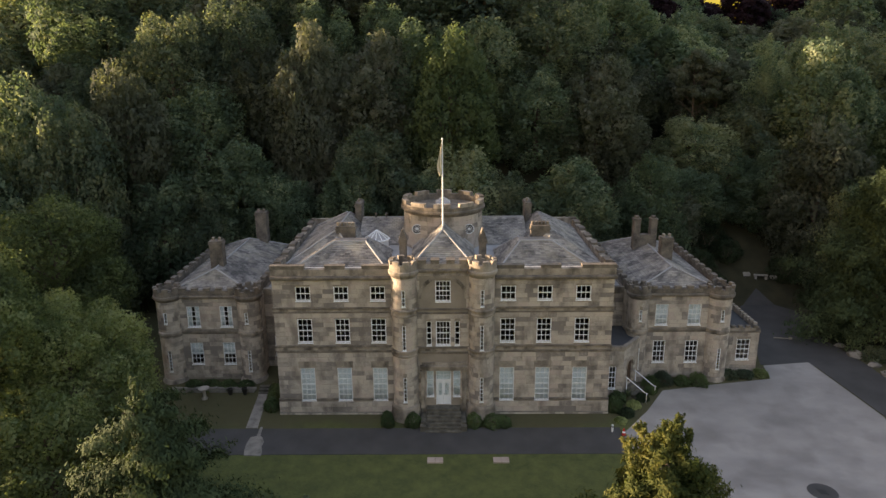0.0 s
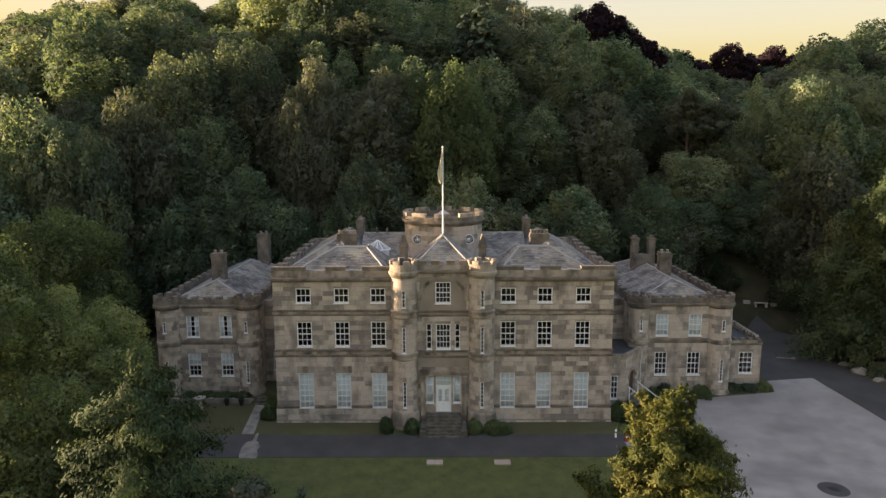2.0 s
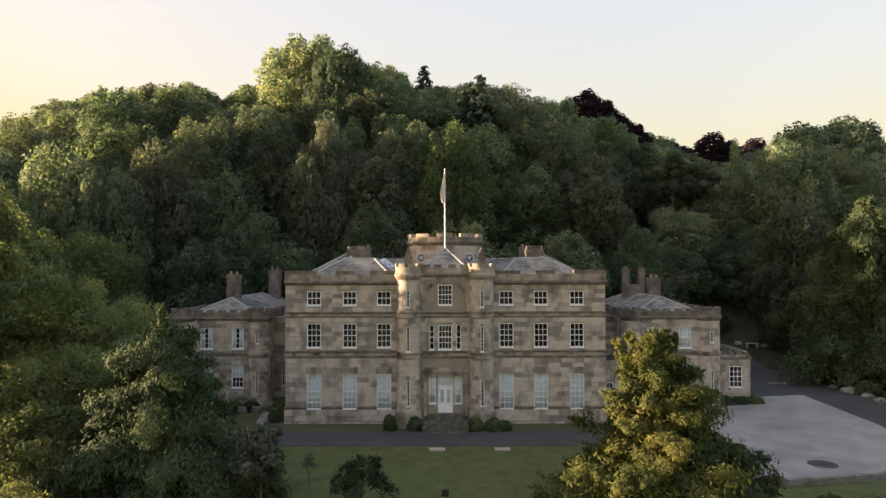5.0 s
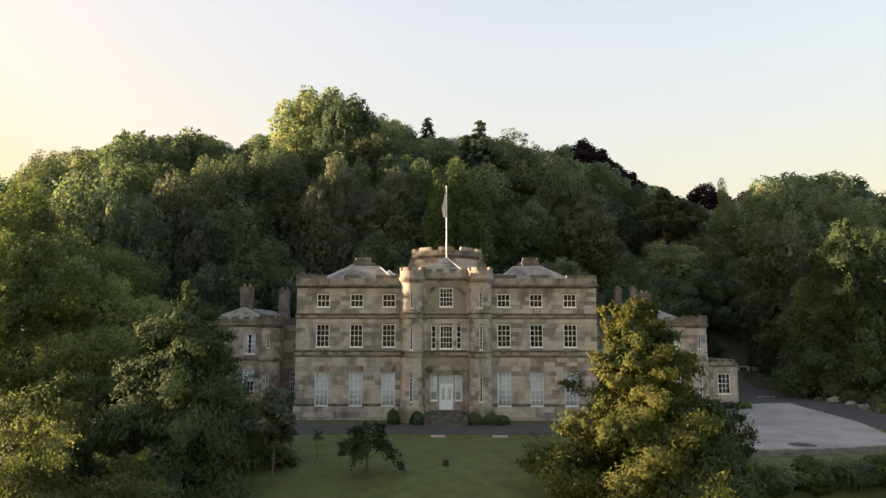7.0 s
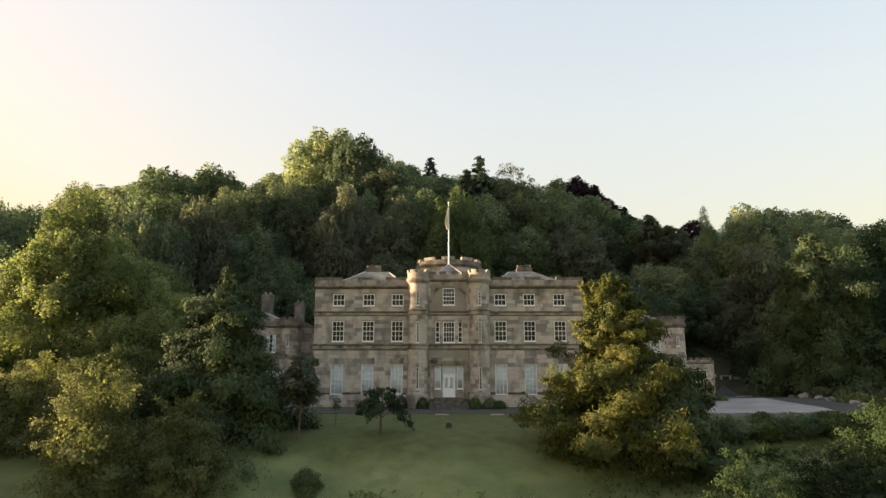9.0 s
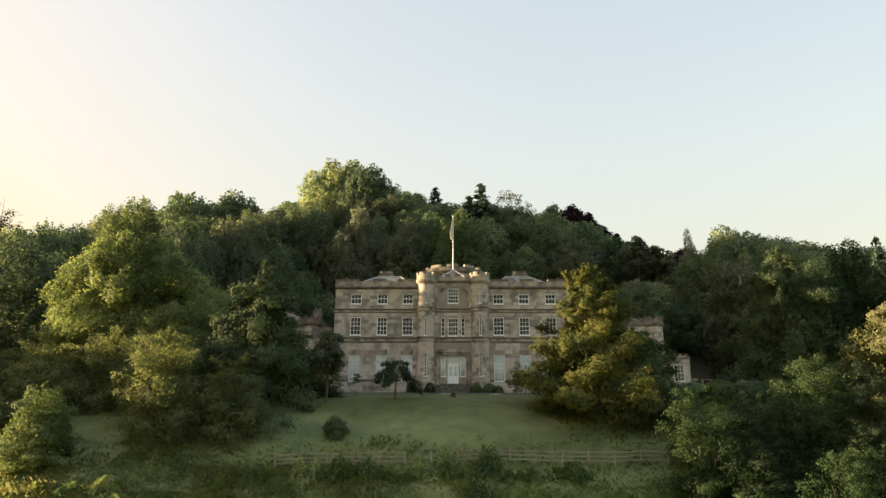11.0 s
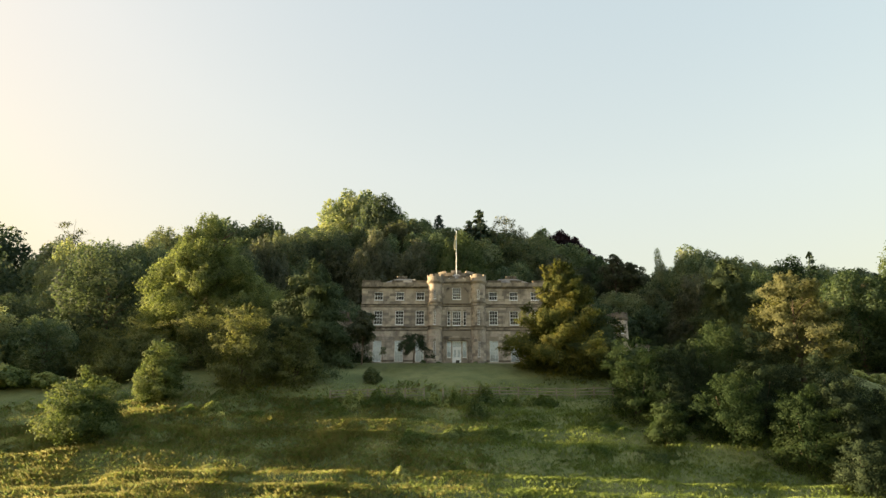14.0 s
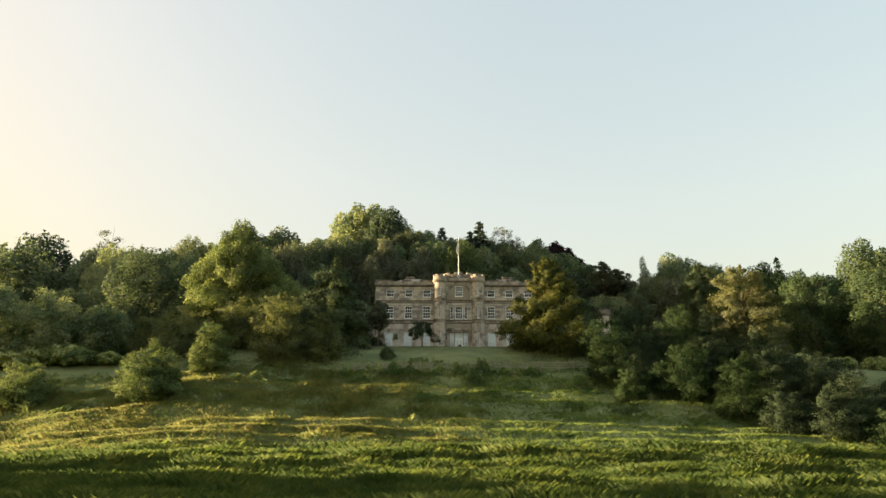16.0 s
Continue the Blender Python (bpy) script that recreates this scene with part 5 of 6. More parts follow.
def plume_crown(name, seed, r, z0, z1, boughs, n, size, mat, power=0.7, rise=0.35, hang=0.25, ragged=0.4, thick=0.1, leaders=0, aspect=3.4, droop=0.4, twigs=7):
    """Separate boughs that fork into pointed plumes of sprays, with a torn outline; leaders are upright shoots at the top."""
    rng = np.random.default_rng(seed)
    h = np.clip((np.arange(boughs) + rng.random(boughs)) / boughs, 0, 1) ** 1.25
    az = np.arange(boughs) * 2.4 + rng.normal(size=boughs) * 0.4
    length = (r * (1 - h) ** power + 0.06 * r) * rng.uniform(1 - ragged, 1 + 0.5 * ragged, boughs)
    up = rise * (0.6 + 0.8 * h) + rng.normal(size=boughs) * 0.12
    foot = np.zeros((boughs, 3))
    foot[:, 2] = z0 + (z1 - z0) * h * 0.93
    top = np.arange(boughs) >= boughs - leaders
    foot[top, :2] = rng.normal(size=(int(top.sum()), 2)) * 0.09 * r
    foot[top, 2] = z1 - (z1 - z0) * rng.uniform(0.14, 0.3, int(top.sum()))
    length[top] = (z1 - foot[top, 2]) * rng.uniform(0.75, 1.05, int(top.sum()))
    out = np.stack([np.cos(az), np.sin(az), np.zeros(boughs)], 1)
    out[top] *= 0.22
    up[top] = 1.0
    sag = np.where(top, 0.0, hang)

    def along(b, t):
        p = foot[b] + out[b] * (length[b] * t)[:, None]
        p[:, 2] += length[b] * (up[b] * t - sag[b] * t ** 2)
        return p

    start = np.where(rng.random((boughs, twigs)) < 0.2, 0.8, rng.uniform(0.3, 0.85, (boughs, twigs)))
    way = out[:, None, :] * 0.8 + rng.normal(size=(boughs, twigs, 3)) * np.array([0.5, 0.5, 0.3]) + np.array([0, 0, 1.0]) * (up - 1.5 * sag)[:, None, None]
    way /= np.linalg.norm(way, axis=2, keepdims=True)
    reach = length[:, None] * (1.05 - start) * rng.uniform(0.45, 0.9, (boughs, twigs))
    w = length + 0.15 * r
    b = rng.choice(boughs, n, p=w / w.sum())
    k = rng.integers(0, twigs + 2, n)
    own = k >= twigs
    k = np.minimum(k, twigs - 1)
    q = 1 - 0.95 * rng.random(n) ** 0.85
    base = along(b, np.where(own, 0.25 + 0.75 * q, start[b, k]))
    p = base + way[b, k] * (np.where(own, 0.0, reach[b, k] * q))[:, None]
    off = rng.normal(size=(n, 3)) * np.array([1, 1, 0.65])
    p += off * (thick * np.where(top[b], 0.16 * r, 0.35 * r + 0.65 * length[b]) * (1.06 - q) ** 0.75)[:, None]
    nor = out[b] * 0.8 + off * 0.5 + np.array([0, 0, 0.5])
    return leaf_mesh(name, p, nor + 0.6 * rng.normal(size=(n, 3)), size * rng.uniform(0.6, 1.4, n), aspect, mat, rng, droop=droop, three=True, out=nor)


def trunk_shape(seed, h, r, limbs, spread, crown0, lean=0.0):
    """A tapered trunk with rising limbs that fork once."""
    rng = random.Random(seed)
    s = Shape()
    pts = [(lean * h * t * t + 0.02 * h * math.sin(3 * t + seed) * t, 0.015 * h * math.sin(5 * t + seed), h * t) for t in (0, 0.04, 0.12, 0.3, 0.5, 0.7, 0.88, 1.0)]
    s.tube(pts, [r * 1.7, r * 1.25, r, r * 0.85, r * 0.66, r * 0.46, r * 0.24, 0.02], 8)
    for i in range(limbs):
        t = crown0 + (0.9 - crown0) * (i + rng.random() * 0.6) / limbs
        az = i * 2.4 + rng.uniform(-0.4, 0.4)
        L = spread * rng.uniform(0.65, 1.0) * (1 - 0.45 * t)
        k = min(6, int(t * 7))
        b = Vector((lean * h * t * t, 0, h * t))
        m = b + Vector((math.cos(az) * L * 0.5, math.sin(az) * L * 0.5, L * 0.35))
        e = b + Vector((math.cos(az) * L, math.sin(az) * L, L * 0.55))
        rr = r * (0.5 - 0.3 * t)
        s.tube([tuple(b), tuple(m), tuple(e)], [rr, rr * 0.65, 0.02], 5)
        for q in (-0.6, 0.6):
            e2 = m + Vector((math.cos(az + q) * L * 0.45, math.sin(az + q) * L * 0.45, L * 0.3))
            s.tube([tuple(m), tuple((m + e2) / 2 + Vector((0, 0, 0.1 * L))), tuple(e2)], [rr * 0.5, rr * 0.35, 0.015], 4)
    return s


def tree(name, label, at, trunk, crown, category="tree", group="", bark=None, scale=1.0, turn=0.0, boughs=None):
    t = thing(name, label, category, at, group)
    part("trunk", trunk, bark or M_BARK, t)
    part("crown", crown, None, t)
    if boughs:
        part("outer_foliage", boughs, None, t, "ragged drooping outer sprays")
    t.matrix_basis = pose(*at, 0, 0, turn) @ Matrix.Scale(scale, 4)
    return t


def on_land(x, y, sink=0.15):
    return (x, y, land(x, y) - sink)


# woodland kinds, 14 m high with a 5 m crown
KINDS = []
for i, (mat, lab, kw) in enumerate([
    (L_WOOD, "dark green broadleaf tree in the hillside wood", dict()),
    (L_WOOD, "tall full-crowned green tree in the hillside wood", dict(taper=0.4, depth=0.66)),
    (L_OLIVE, "olive-green broadleaf tree in the hillside wood", dict(depth=0.78)),
    (L_GREY, "grey-green ash tree with drooping foliage in the wood", dict(taper=0.15, freqs=(3.2, 8, 19), depth=0.8, droop=0.9, aspect=2.2)),
    (L_WOOD, "spreading dark tree with layered foliage in the wood", dict(freqs=(4.4, 9, 19), depth=0.85, droop=0.1)),
    (L_OLIVE, "rounded yellow-green tree in the hillside wood", dict(freqs=(3.8, 9, 20), taper=0.1)),
    (L_SHADE, "tree at the edge of the wood, its leaves darkened for shade", dict(taper=0.3)),
]):
    cr = [billow_crown("crown", 100 + i, 5.6, -2.0, 14.6, n, size, mat, low=0.9, holes=0.2, **kw) for n, size in ((30000, 0.19), (13000, 0.29))]
    tr = trunk_shape(200 + i, 12.5, 0.3, 9, 4.2, 0.3).mesh("trunk", M_BARK)
    KINDS.append((tr, cr, lab))


def wood_tree(k, x, y, top, r, turn, name="broadleaf_tree"):
    tr, cr, lab = KINDS[k]
    z = land(x, y) - 0.2
    t = thing(name, lab, "tree", group="hillside woodland trees")
    part("trunk", tr, None, t)
    part("crown", cr[0 if y < 50 and -75 < x < 80 else 1], None, t)
    t.matrix_basis = pose(x, y, z, 0, 0, turn) @ Matrix.Diagonal((r / 5.0, r / 5.0, (top - z) / 14.6, 1))
    return t


# trees that stand out: x, y, top, crown radius, kind
RIDGE_TREES = [(-27, 70, 59.5, 9, 0), (-19, 60, 54, 7, 2), (-46, 54, 45, 7.5, 5), (-54, 51, 44.5, 6, 0), (19.9, 54.2, 42, 5.5, 1), (45, 56, 32, 5, 3), (59, 49, 34.6, 9, 5), (74, 80, 42.8, 8, 1), (82, 92, 46.5, 9, 5), (100, 112, 50.5, 10, 5), (111, 125, 55, 10, 2), (102, 84, 41, 9, 2)]
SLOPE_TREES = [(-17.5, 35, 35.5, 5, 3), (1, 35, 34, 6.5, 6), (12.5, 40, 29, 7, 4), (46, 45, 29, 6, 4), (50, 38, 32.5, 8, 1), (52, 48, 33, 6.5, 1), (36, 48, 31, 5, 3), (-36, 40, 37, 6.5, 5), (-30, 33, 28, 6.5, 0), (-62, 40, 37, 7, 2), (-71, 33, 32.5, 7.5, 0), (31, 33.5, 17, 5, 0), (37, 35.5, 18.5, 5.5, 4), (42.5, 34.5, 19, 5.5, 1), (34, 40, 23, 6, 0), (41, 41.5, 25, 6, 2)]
# (-37, 27.5) added as a sun blocker; (-52, 1) and (-66, 16.5) sized likewise
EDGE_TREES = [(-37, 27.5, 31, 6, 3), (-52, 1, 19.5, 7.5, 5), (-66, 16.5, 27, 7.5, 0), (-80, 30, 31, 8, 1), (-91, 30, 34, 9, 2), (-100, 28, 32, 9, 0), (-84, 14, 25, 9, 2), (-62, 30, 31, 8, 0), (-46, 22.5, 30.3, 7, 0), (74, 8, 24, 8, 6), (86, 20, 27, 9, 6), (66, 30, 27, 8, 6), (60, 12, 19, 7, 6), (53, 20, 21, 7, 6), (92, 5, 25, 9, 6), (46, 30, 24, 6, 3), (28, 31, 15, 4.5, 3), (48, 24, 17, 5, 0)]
NAMED = RIDGE_TREES + SLOPE_TREES + EDGE_TREES
rng = random.Random(5)
for x, y, top, r, k in NAMED:
    wood_tree(k, x, y, top, r, rng.uniform(0, 360))
# the rest of the wood, kept under the line of the ridge as it rises behind the house
RIDGE_AT = [-0.691, -0.641, -0.599, -0.522, -0.409, -0.348, -0.302, -0.26, -0.209, -0.156, -0.084, -0.031, 0.047, 0.091, 0.143, 0.203, 0.245, 0.296, 0.357, 0.432, 0.494, 0.578, 0.636, 0.661]
RIDGE_UP = [0.256, 0.277, 0.286, 0.314, 0.332, 0.332, 0.296, 0.332, 0.383, 0.387, 0.354, 0.326, 0.331, 0.321, 0.31, 0.303, 0.274, 0.253, 0.218, 0.244, 0.266, 0.257, 0.239, 0.248]


def canopy_limit(x, y):
    return 2.4 + (y + 70.3) * float(np.interp(x / (y + 70.3), RIDGE_AT, RIDGE_UP))


spots = [(x, y) for x, y, *_ in NAMED]
made = 0
for j in range(9):
    for i in range(22):
        x = -110 + i * 10.4 + rng.uniform(-2.8, 2.8) + 5.2 * (j % 2)
        y = 29.5 + j * 8.4 + rng.uniform(-2, 2)
        if any((x - a) ** 2 + (y - b) ** 2 < 30 for a, b in spots) or x < -94 or x > 112 or (30 < x < 44 and y < 31):
            continue
        h = rng.uniform(13.5, 18.5) * (0.85 if j == 0 else 1)
        k = rng.choice((0, 0, 1, 1, 2, 3, 3, 4, 4, 5))
        top = min(land(x, y) + h, canopy_limit(x, y) - 1.2)
        if top < land(x, y) + 5:
            continue
        wood_tree(k, x, y, top, rng.uniform(5.8, 8.0), rng.uniform(0, 360))

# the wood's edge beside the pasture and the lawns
# (-46, 13) is made tall to keep the sun off the tower
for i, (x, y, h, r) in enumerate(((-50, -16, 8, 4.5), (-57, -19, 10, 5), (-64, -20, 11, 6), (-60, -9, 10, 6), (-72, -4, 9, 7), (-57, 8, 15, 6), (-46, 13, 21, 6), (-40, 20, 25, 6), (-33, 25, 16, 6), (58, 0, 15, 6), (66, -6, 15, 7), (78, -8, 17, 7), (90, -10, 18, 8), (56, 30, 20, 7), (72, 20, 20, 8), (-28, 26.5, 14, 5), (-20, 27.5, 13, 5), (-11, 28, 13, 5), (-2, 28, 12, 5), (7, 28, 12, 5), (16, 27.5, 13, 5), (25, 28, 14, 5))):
    # beyond x 50 kind 6: shade put into the leaf colour
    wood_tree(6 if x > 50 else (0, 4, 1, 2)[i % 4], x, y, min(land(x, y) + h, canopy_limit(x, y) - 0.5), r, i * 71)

# unseen trees added down the valley, so that long shadows cross the pasture
for i, (x, y, h, r) in enumerate(((-84, -60, 12, 5), (-90, -68, 15, 6), (-88, -76, 14, 6), (-104, -80, 12, 6))):
    wood_tree((1, 0, 4, 2)[i % 4], x, y, land(x, y) + h, r, i * 63, "unseen_shade_tree")

# distinct trees of the skyline
fir_crown = branch_crown("crown", 301, 2.6, 1.5, 14, 150, 3000, 0.3, L_FIR, 2.2, 0.25)
fir_trunk = trunk_shape(302, 13.6, 0.22, 6, 1.6, 0.3).mesh("trunk", M_BARK)
for x, y, top, sc in ((5.6, 50.2, 45.2, 2.0), (-4.4, 80, 55.5, 1.5), (63.4, 19.2, 24.8, 1.2), (3.2, 51.5, 43, 1.7)):
    t = thing("fir_tree", "dark narrow fir tree rising above the wood", "tree", group="skyline firs")
    part("trunk", fir_trunk, None, t)
    part("crown", fir_crown, None, t)
    z = land(x, y) - 0.2
    t.matrix_basis = pose(x, y, z, 0, 0, x * 7) @ Matrix.Diagonal((sc, sc, (top - z) / 14.0, 1))
for x, y, top, r in ((29.6, 76, 48.6, 8), (37, 80, 44.5, 7), (53.5, 100, 43, 8), (64, 100, 44.6, 7.5), (82, 118, 46.5, 7)):
    z = land(x, y) - 0.2
    t = thing("copper_beech", "dark purple copper beech on the skyline", "tree", group="copper beeches")
    if x == 29.6:
        cop = billow_crown("crown", 310, 5.2, 2.6, 14.2, 12000, 0.32, L_COPPER)
    part("trunk", KINDS[0][0], None, t)
    part("crown", cop, None, t)
    t.matrix_basis = pose(x, y, z, 0, 0, x) @ Matrix.Diagonal((r / 5, r / 5, (top - z) / 14, 1))
slim = tree("poplar", "slim upright tree on the skyline", on_land(43.6, 42), trunk_shape(320, 14, 0.22, 8, 2.0, 0.3), billow_crown("crown", 321, 2.3, 4, 32.8 - land(43.6, 42), 9000, 0.16, L_WOOD, (3.6, 8), 0.7, 0.3))
for x, y, top in ((11.8, 51.5, 45.2), (-74.2, 25.0, 34.2), (-77, 27, 31), (34, 41.5, 31.6), (14.2, 52, 42.5), (37.5, 43, 30.5)):
    z = land(x, y) - 0.2
    h = top - z
    tree("birch_tree", "thin half-bare birch with pale limbs against the sky", (x, y, z), trunk_shape(int(abs(x)), h * 0.97, 0.2, 18, h * 0.24, 0.4), lobed_crown("crown", 330 + int(abs(x)), 4.0, h * 0.42, h, 60, 9000 if x > 30 else 1300, 0.2, L_GREY, lobe=(0.1, 0.2), fill=0.6), group="half-bare birches", bark=M_BARK if x > 30 else M_PALEBARK)

# large trees round the lawns
oz = land(-33.6, -9.5)
tree("sycamore_tree", "large sunlit sycamore with heavy lobed foliage beside the drive", on_land(-33.6, -9.5), trunk_shape(401, 19, 0.55, 14, 7, 0.2), billow_crown("crown", 402, 9.6, 0.8, 20.4 - oz, 110000, 0.17, L_OAK, (3.6, 8, 17, 34), 0.85, 0.38, 0.85, holes=0.3, lean=(-1.6, 1.5)))
tree("sycamore_tree", "dense green sycamore standing beside the wing", on_land(-37.4, 10.0), trunk_shape(403, 15, 0.4, 10, 5, 0.3), billow_crown("crown", 404, 7.8, 2.0, 17.7 - land(-37.4, 10), 44000, 0.19, L_OAK, (3.4, 8, 17), 0.7, 0.1, 0.95, holes=0.25))
tree("sycamore_tree", "broad green tree at the edge of the drive", on_land(-28.4, -5.2), trunk_shape(405, 10, 0.35, 9, 5, 0.3), billow_crown("crown", 406, 7.2, 0.2, 13.3 - land(-28.4, -5.2), 60000, 0.15, L_OAK, (3.6, 8, 17, 34), 0.8, 0.2, 0.95, holes=0.25))
tree("sycamore_tree", "low leafy tree beside the yew", on_land(-26.0, -13.2), trunk_shape(415, 8, 0.3, 9, 4, 0.3), billow_crown("crown", 426, 5.2, -1.0, 9.4 - land(-26.0, -13.2), 34000, 0.15, L_OAK, (3.4, 8, 17), 0.78, 0.3, 0.95, holes=0.25))
yz = land(-17.9, -15.9)
tree("yew_tree", "tall dark drooping yew on the lawn's edge", on_land(-17.9, -15.9), trunk_shape(407, 12, 0.4, 8, 3, 0.2), billow_crown("crown", 408, 5.0, -2.0, 10.4 - yz, 60000, 0.09, L_YEW, (4.4, 11, 25, 46), 0.85, aspect=4.0, droop=1.6, wild=0.8, cone=0.7, holes=0.25, low=0.97), boughs=plume_crown("outer_foliage", 428, 7.6, 0.2, 12.0 - yz, 90, 90000, 0.1, L_YEW, 0.62, 0.3, 0.55, 0.5, 0.1, 3, 3.6, 1.5))
cz = land(12.4, -19.8)
tree("golden_conifer", "tall golden-green conifer with feathery sprays on the bank", on_land(12.4, -19.8), trunk_shape(409, 12, 0.35, 8, 3, 0.15), billow_crown("crown", 410, 7.2, -3.4, 9.0 - cz, 80000, 0.085, L_GOLD, (4.6, 12, 27, 50), 0.92, aspect=4.2, droop=-0.8, wild=0.8, cone=0.85, holes=0.42, low=0.97), boughs=plume_crown("outer_foliage", 429, 7.2, -0.6, 10.8 - cz, 150, 130000, 0.085, L_GOLD, 0.88, 0.6, 0.28, 0.35, 0.08, 14, 3.8, -0.6))
tree("spreading_yew", "dark green spreading yew beside the golden conifer", on_land(15.2, -20.6), trunk_shape(423, 6, 0.3, 8, 3, 0.15), billow_crown("crown", 424, 4.4, -2.4, 4.4 - land(15.2, -20.6), 36000, 0.09, L_YEW, (4.4, 11, 25, 46), 0.85, aspect=3.4, droop=0.6, wild=0.8, cone=0.55, holes=0.25, low=0.97), boughs=plume_crown("outer_foliage", 430, 5.2, 0.0, 5.2 - land(15.2, -20.6), 70, 50000, 0.09, L_YEW, 0.5, 0.35, 0.35, 0.4, 0.1, 2, 3.4, 0.6))
tree("cedar_tree", "large dark spreading conifer beside the access road", on_land(46, 14), trunk_shape(411, 17, 0.3, 10, 5, 0.15), billow_crown("crown", 412, 7.8, 0.0, 20.0, 100000, 0.13, L_YEW, (4.4, 10, 21, 40), 0.85, aspect=2.8, droop=1.2, wild=0.8, cone=0.55, holes=0.25, low=0.97), boughs=plume_crown("outer_foliage", 432, 10.0, 1.2, 20.4, 90, 70000, 0.13, L_YEW, 0.6, 0.2, 0.35, 0.45, 0.09, 3, 3.0, 0.9))
tree("small_weeping_tree", "small weeping tree with a thin leaning trunk on the lawn", on_land(-5.2, -17.0), trunk_shape(413, 2.9, 0.1, 9, 2.0, 0.4, 0.03), plume_crown("crown", 414, 2.2, 2.0, 3.5, 40, 9000, 0.075, L_THICKET, 0.3, 0.45, 0.75, 0.45, 0.1, 0, 2.2, 1.0))
tree("young_tree", "slender young tree with pale green leaves on the lawn", on_land(-11.2, -18.2), trunk_shape(415, 6.2, 0.09, 9, 1.6, 0.2), lobed_crown("crown", 416, 1.9, 0.9, 7.0, 40, 5200, 0.17, L_GREY, lobe=(0.25, 0.42), taper=0.3))
tree("sapling", "thin staked sapling on the lawn", on_land(-9.3, -13.0), trunk_shape(417, 2.2, 0.03, 6, 0.5, 0.4), lobed_crown("crown", 418, 0.5, 0.9, 2.4, 12, 160, 0.13, L_OLIVE))
tree("willow_tree", "yellowing willow catching the evening sun", on_land(34.8, -27.5), trunk_shape(419, 10.5, 0.3, 12, 4.4, 0.3), plume_crown("crown", 425, 5.4, 4.0, 13.4, 70, 46000, 0.11, L_YELLOW, 0.42, 0.45, 0.35, 0.4, 0.1, 4, 2.6, 0.9, 9))
sp = branch_crown("crown", 421, 2.2, 0.2, 8.0, 160, 5000, 0.2, L_BLUE, 2.2, 0.2, 0.9)
tree("blue_spruce", "small blue-grey spruce beyond the bushes", on_land(48, -6), trunk_shape(422, 7.6, 0.14, 6, 1.2, 0.2), sp)


def bush(name, label, x, y, r, h, n, size, mat, seed, group="", category="bush", aspect=1.7, sink=0.2, freqs=(3.6, 8, 18), depth=0.62, willow=False):
    b = thing(name, label, category, on_land(x, y, sink), group)
    rg = random.Random(seed)
    for i in range(4 if r > 1.5 else 2):
        az = i * 1.7 + rg.random()
        part("stem", Shape().tube([(0.1 * math.cos(az), 0.1 * math.sin(az), 0), (r * 0.3 * math.cos(az), r * 0.3 * math.sin(az), h * 0.4), (r * 0.5 * math.cos(az), r * 0.5 * math.sin(az), h * 0.7)], [0.05 + 0.012 * h, 0.04, 0.015], 5), M_BARK, b)
    if willow or name == "hawthorn_bush":
        lift, fall = (0.75, 0.3) if willow else (0.5, 0.2)
        part("foliage", billow_crown("foliage", seed, r * 1.1, -0.25 * h, h * 0.84, int(n * 2.2), size * 0.42, mat, (3.2, 7.5, 17, 36), 0.9, 0.25, 0.95, aspect=1.9, wild=0.8, droop=0.9, holes=0.25), None, b)
        part("outer_foliage", plume_crown("outer_foliage", seed + 50, r * 1.15, 0.02 * h, h * 1.02, 60, int(n * 2.4), size * 0.42, mat, 0.45, lift, fall, 0.4, 0.12, 4, 2.0, 0.5), None, b, "loose feathery shoots")
        return b
    part("foliage", billow_crown("foliage", seed, r * 1.08, -0.25 * h, h * 1.03, int(n * 2.6), size * 0.56, mat, freqs, depth, 0.2, 0.95, aspect=aspect, wild=0.8, holes=0.3 if depth > 0.3 else 0.0), None, b)
    return b


for i, (x, y, r, h, n, mat, lab) in enumerate([
    (-33.6, -34.6, 3.5, 5.6, 9000, L_HAW, "rounded hawthorn bush standing alone in the pasture"),
    (-30.2, -28.0, 2.5, 6.2, 6000, L_HAW, "tall narrow hawthorn on the pasture slope"),
    (-50.0, -31.5, 3.4, 4.8, 7000, L_HAW, "low spreading bush in the pasture"),
    (-30.5, -18.0, 4.0, 6.5, 7000, L_BANK, "leafy shrub under the edge of the sycamore"),
    (-37.5, -17.0, 4.2, 6.0, 7000, L_BANK, "spreading shrub under the sycamore"),
    (-44.0, -14.5, 4.2, 6.0, 7000, L_BANK, "dense shrub at the edge of the drive"),
    (-25.5, -20.5, 3.6, 7.0, 7000, L_BANK, "olive shrub between the yew and the sycamore"),
    (-38.0, -21.5, 3.2, 5.0, 6000, L_BANK, "leafy shrub on the bank below the sycamore"),
    (-22.6, -25.2, 3.6, 8.6, 8000, L_BANK, "tall olive shrub below the yew"),
    (-17.6, -24.6, 3.2, 6.2, 6000, L_BANK, "dense green shrub at the lawn's foot"),
]):
    bush("hawthorn_bush", lab, x, y, r, h, n, 0.24, mat, 500 + i, "pasture bushes", freqs=(2.6, 6.5, 15, 32), depth=0.95)
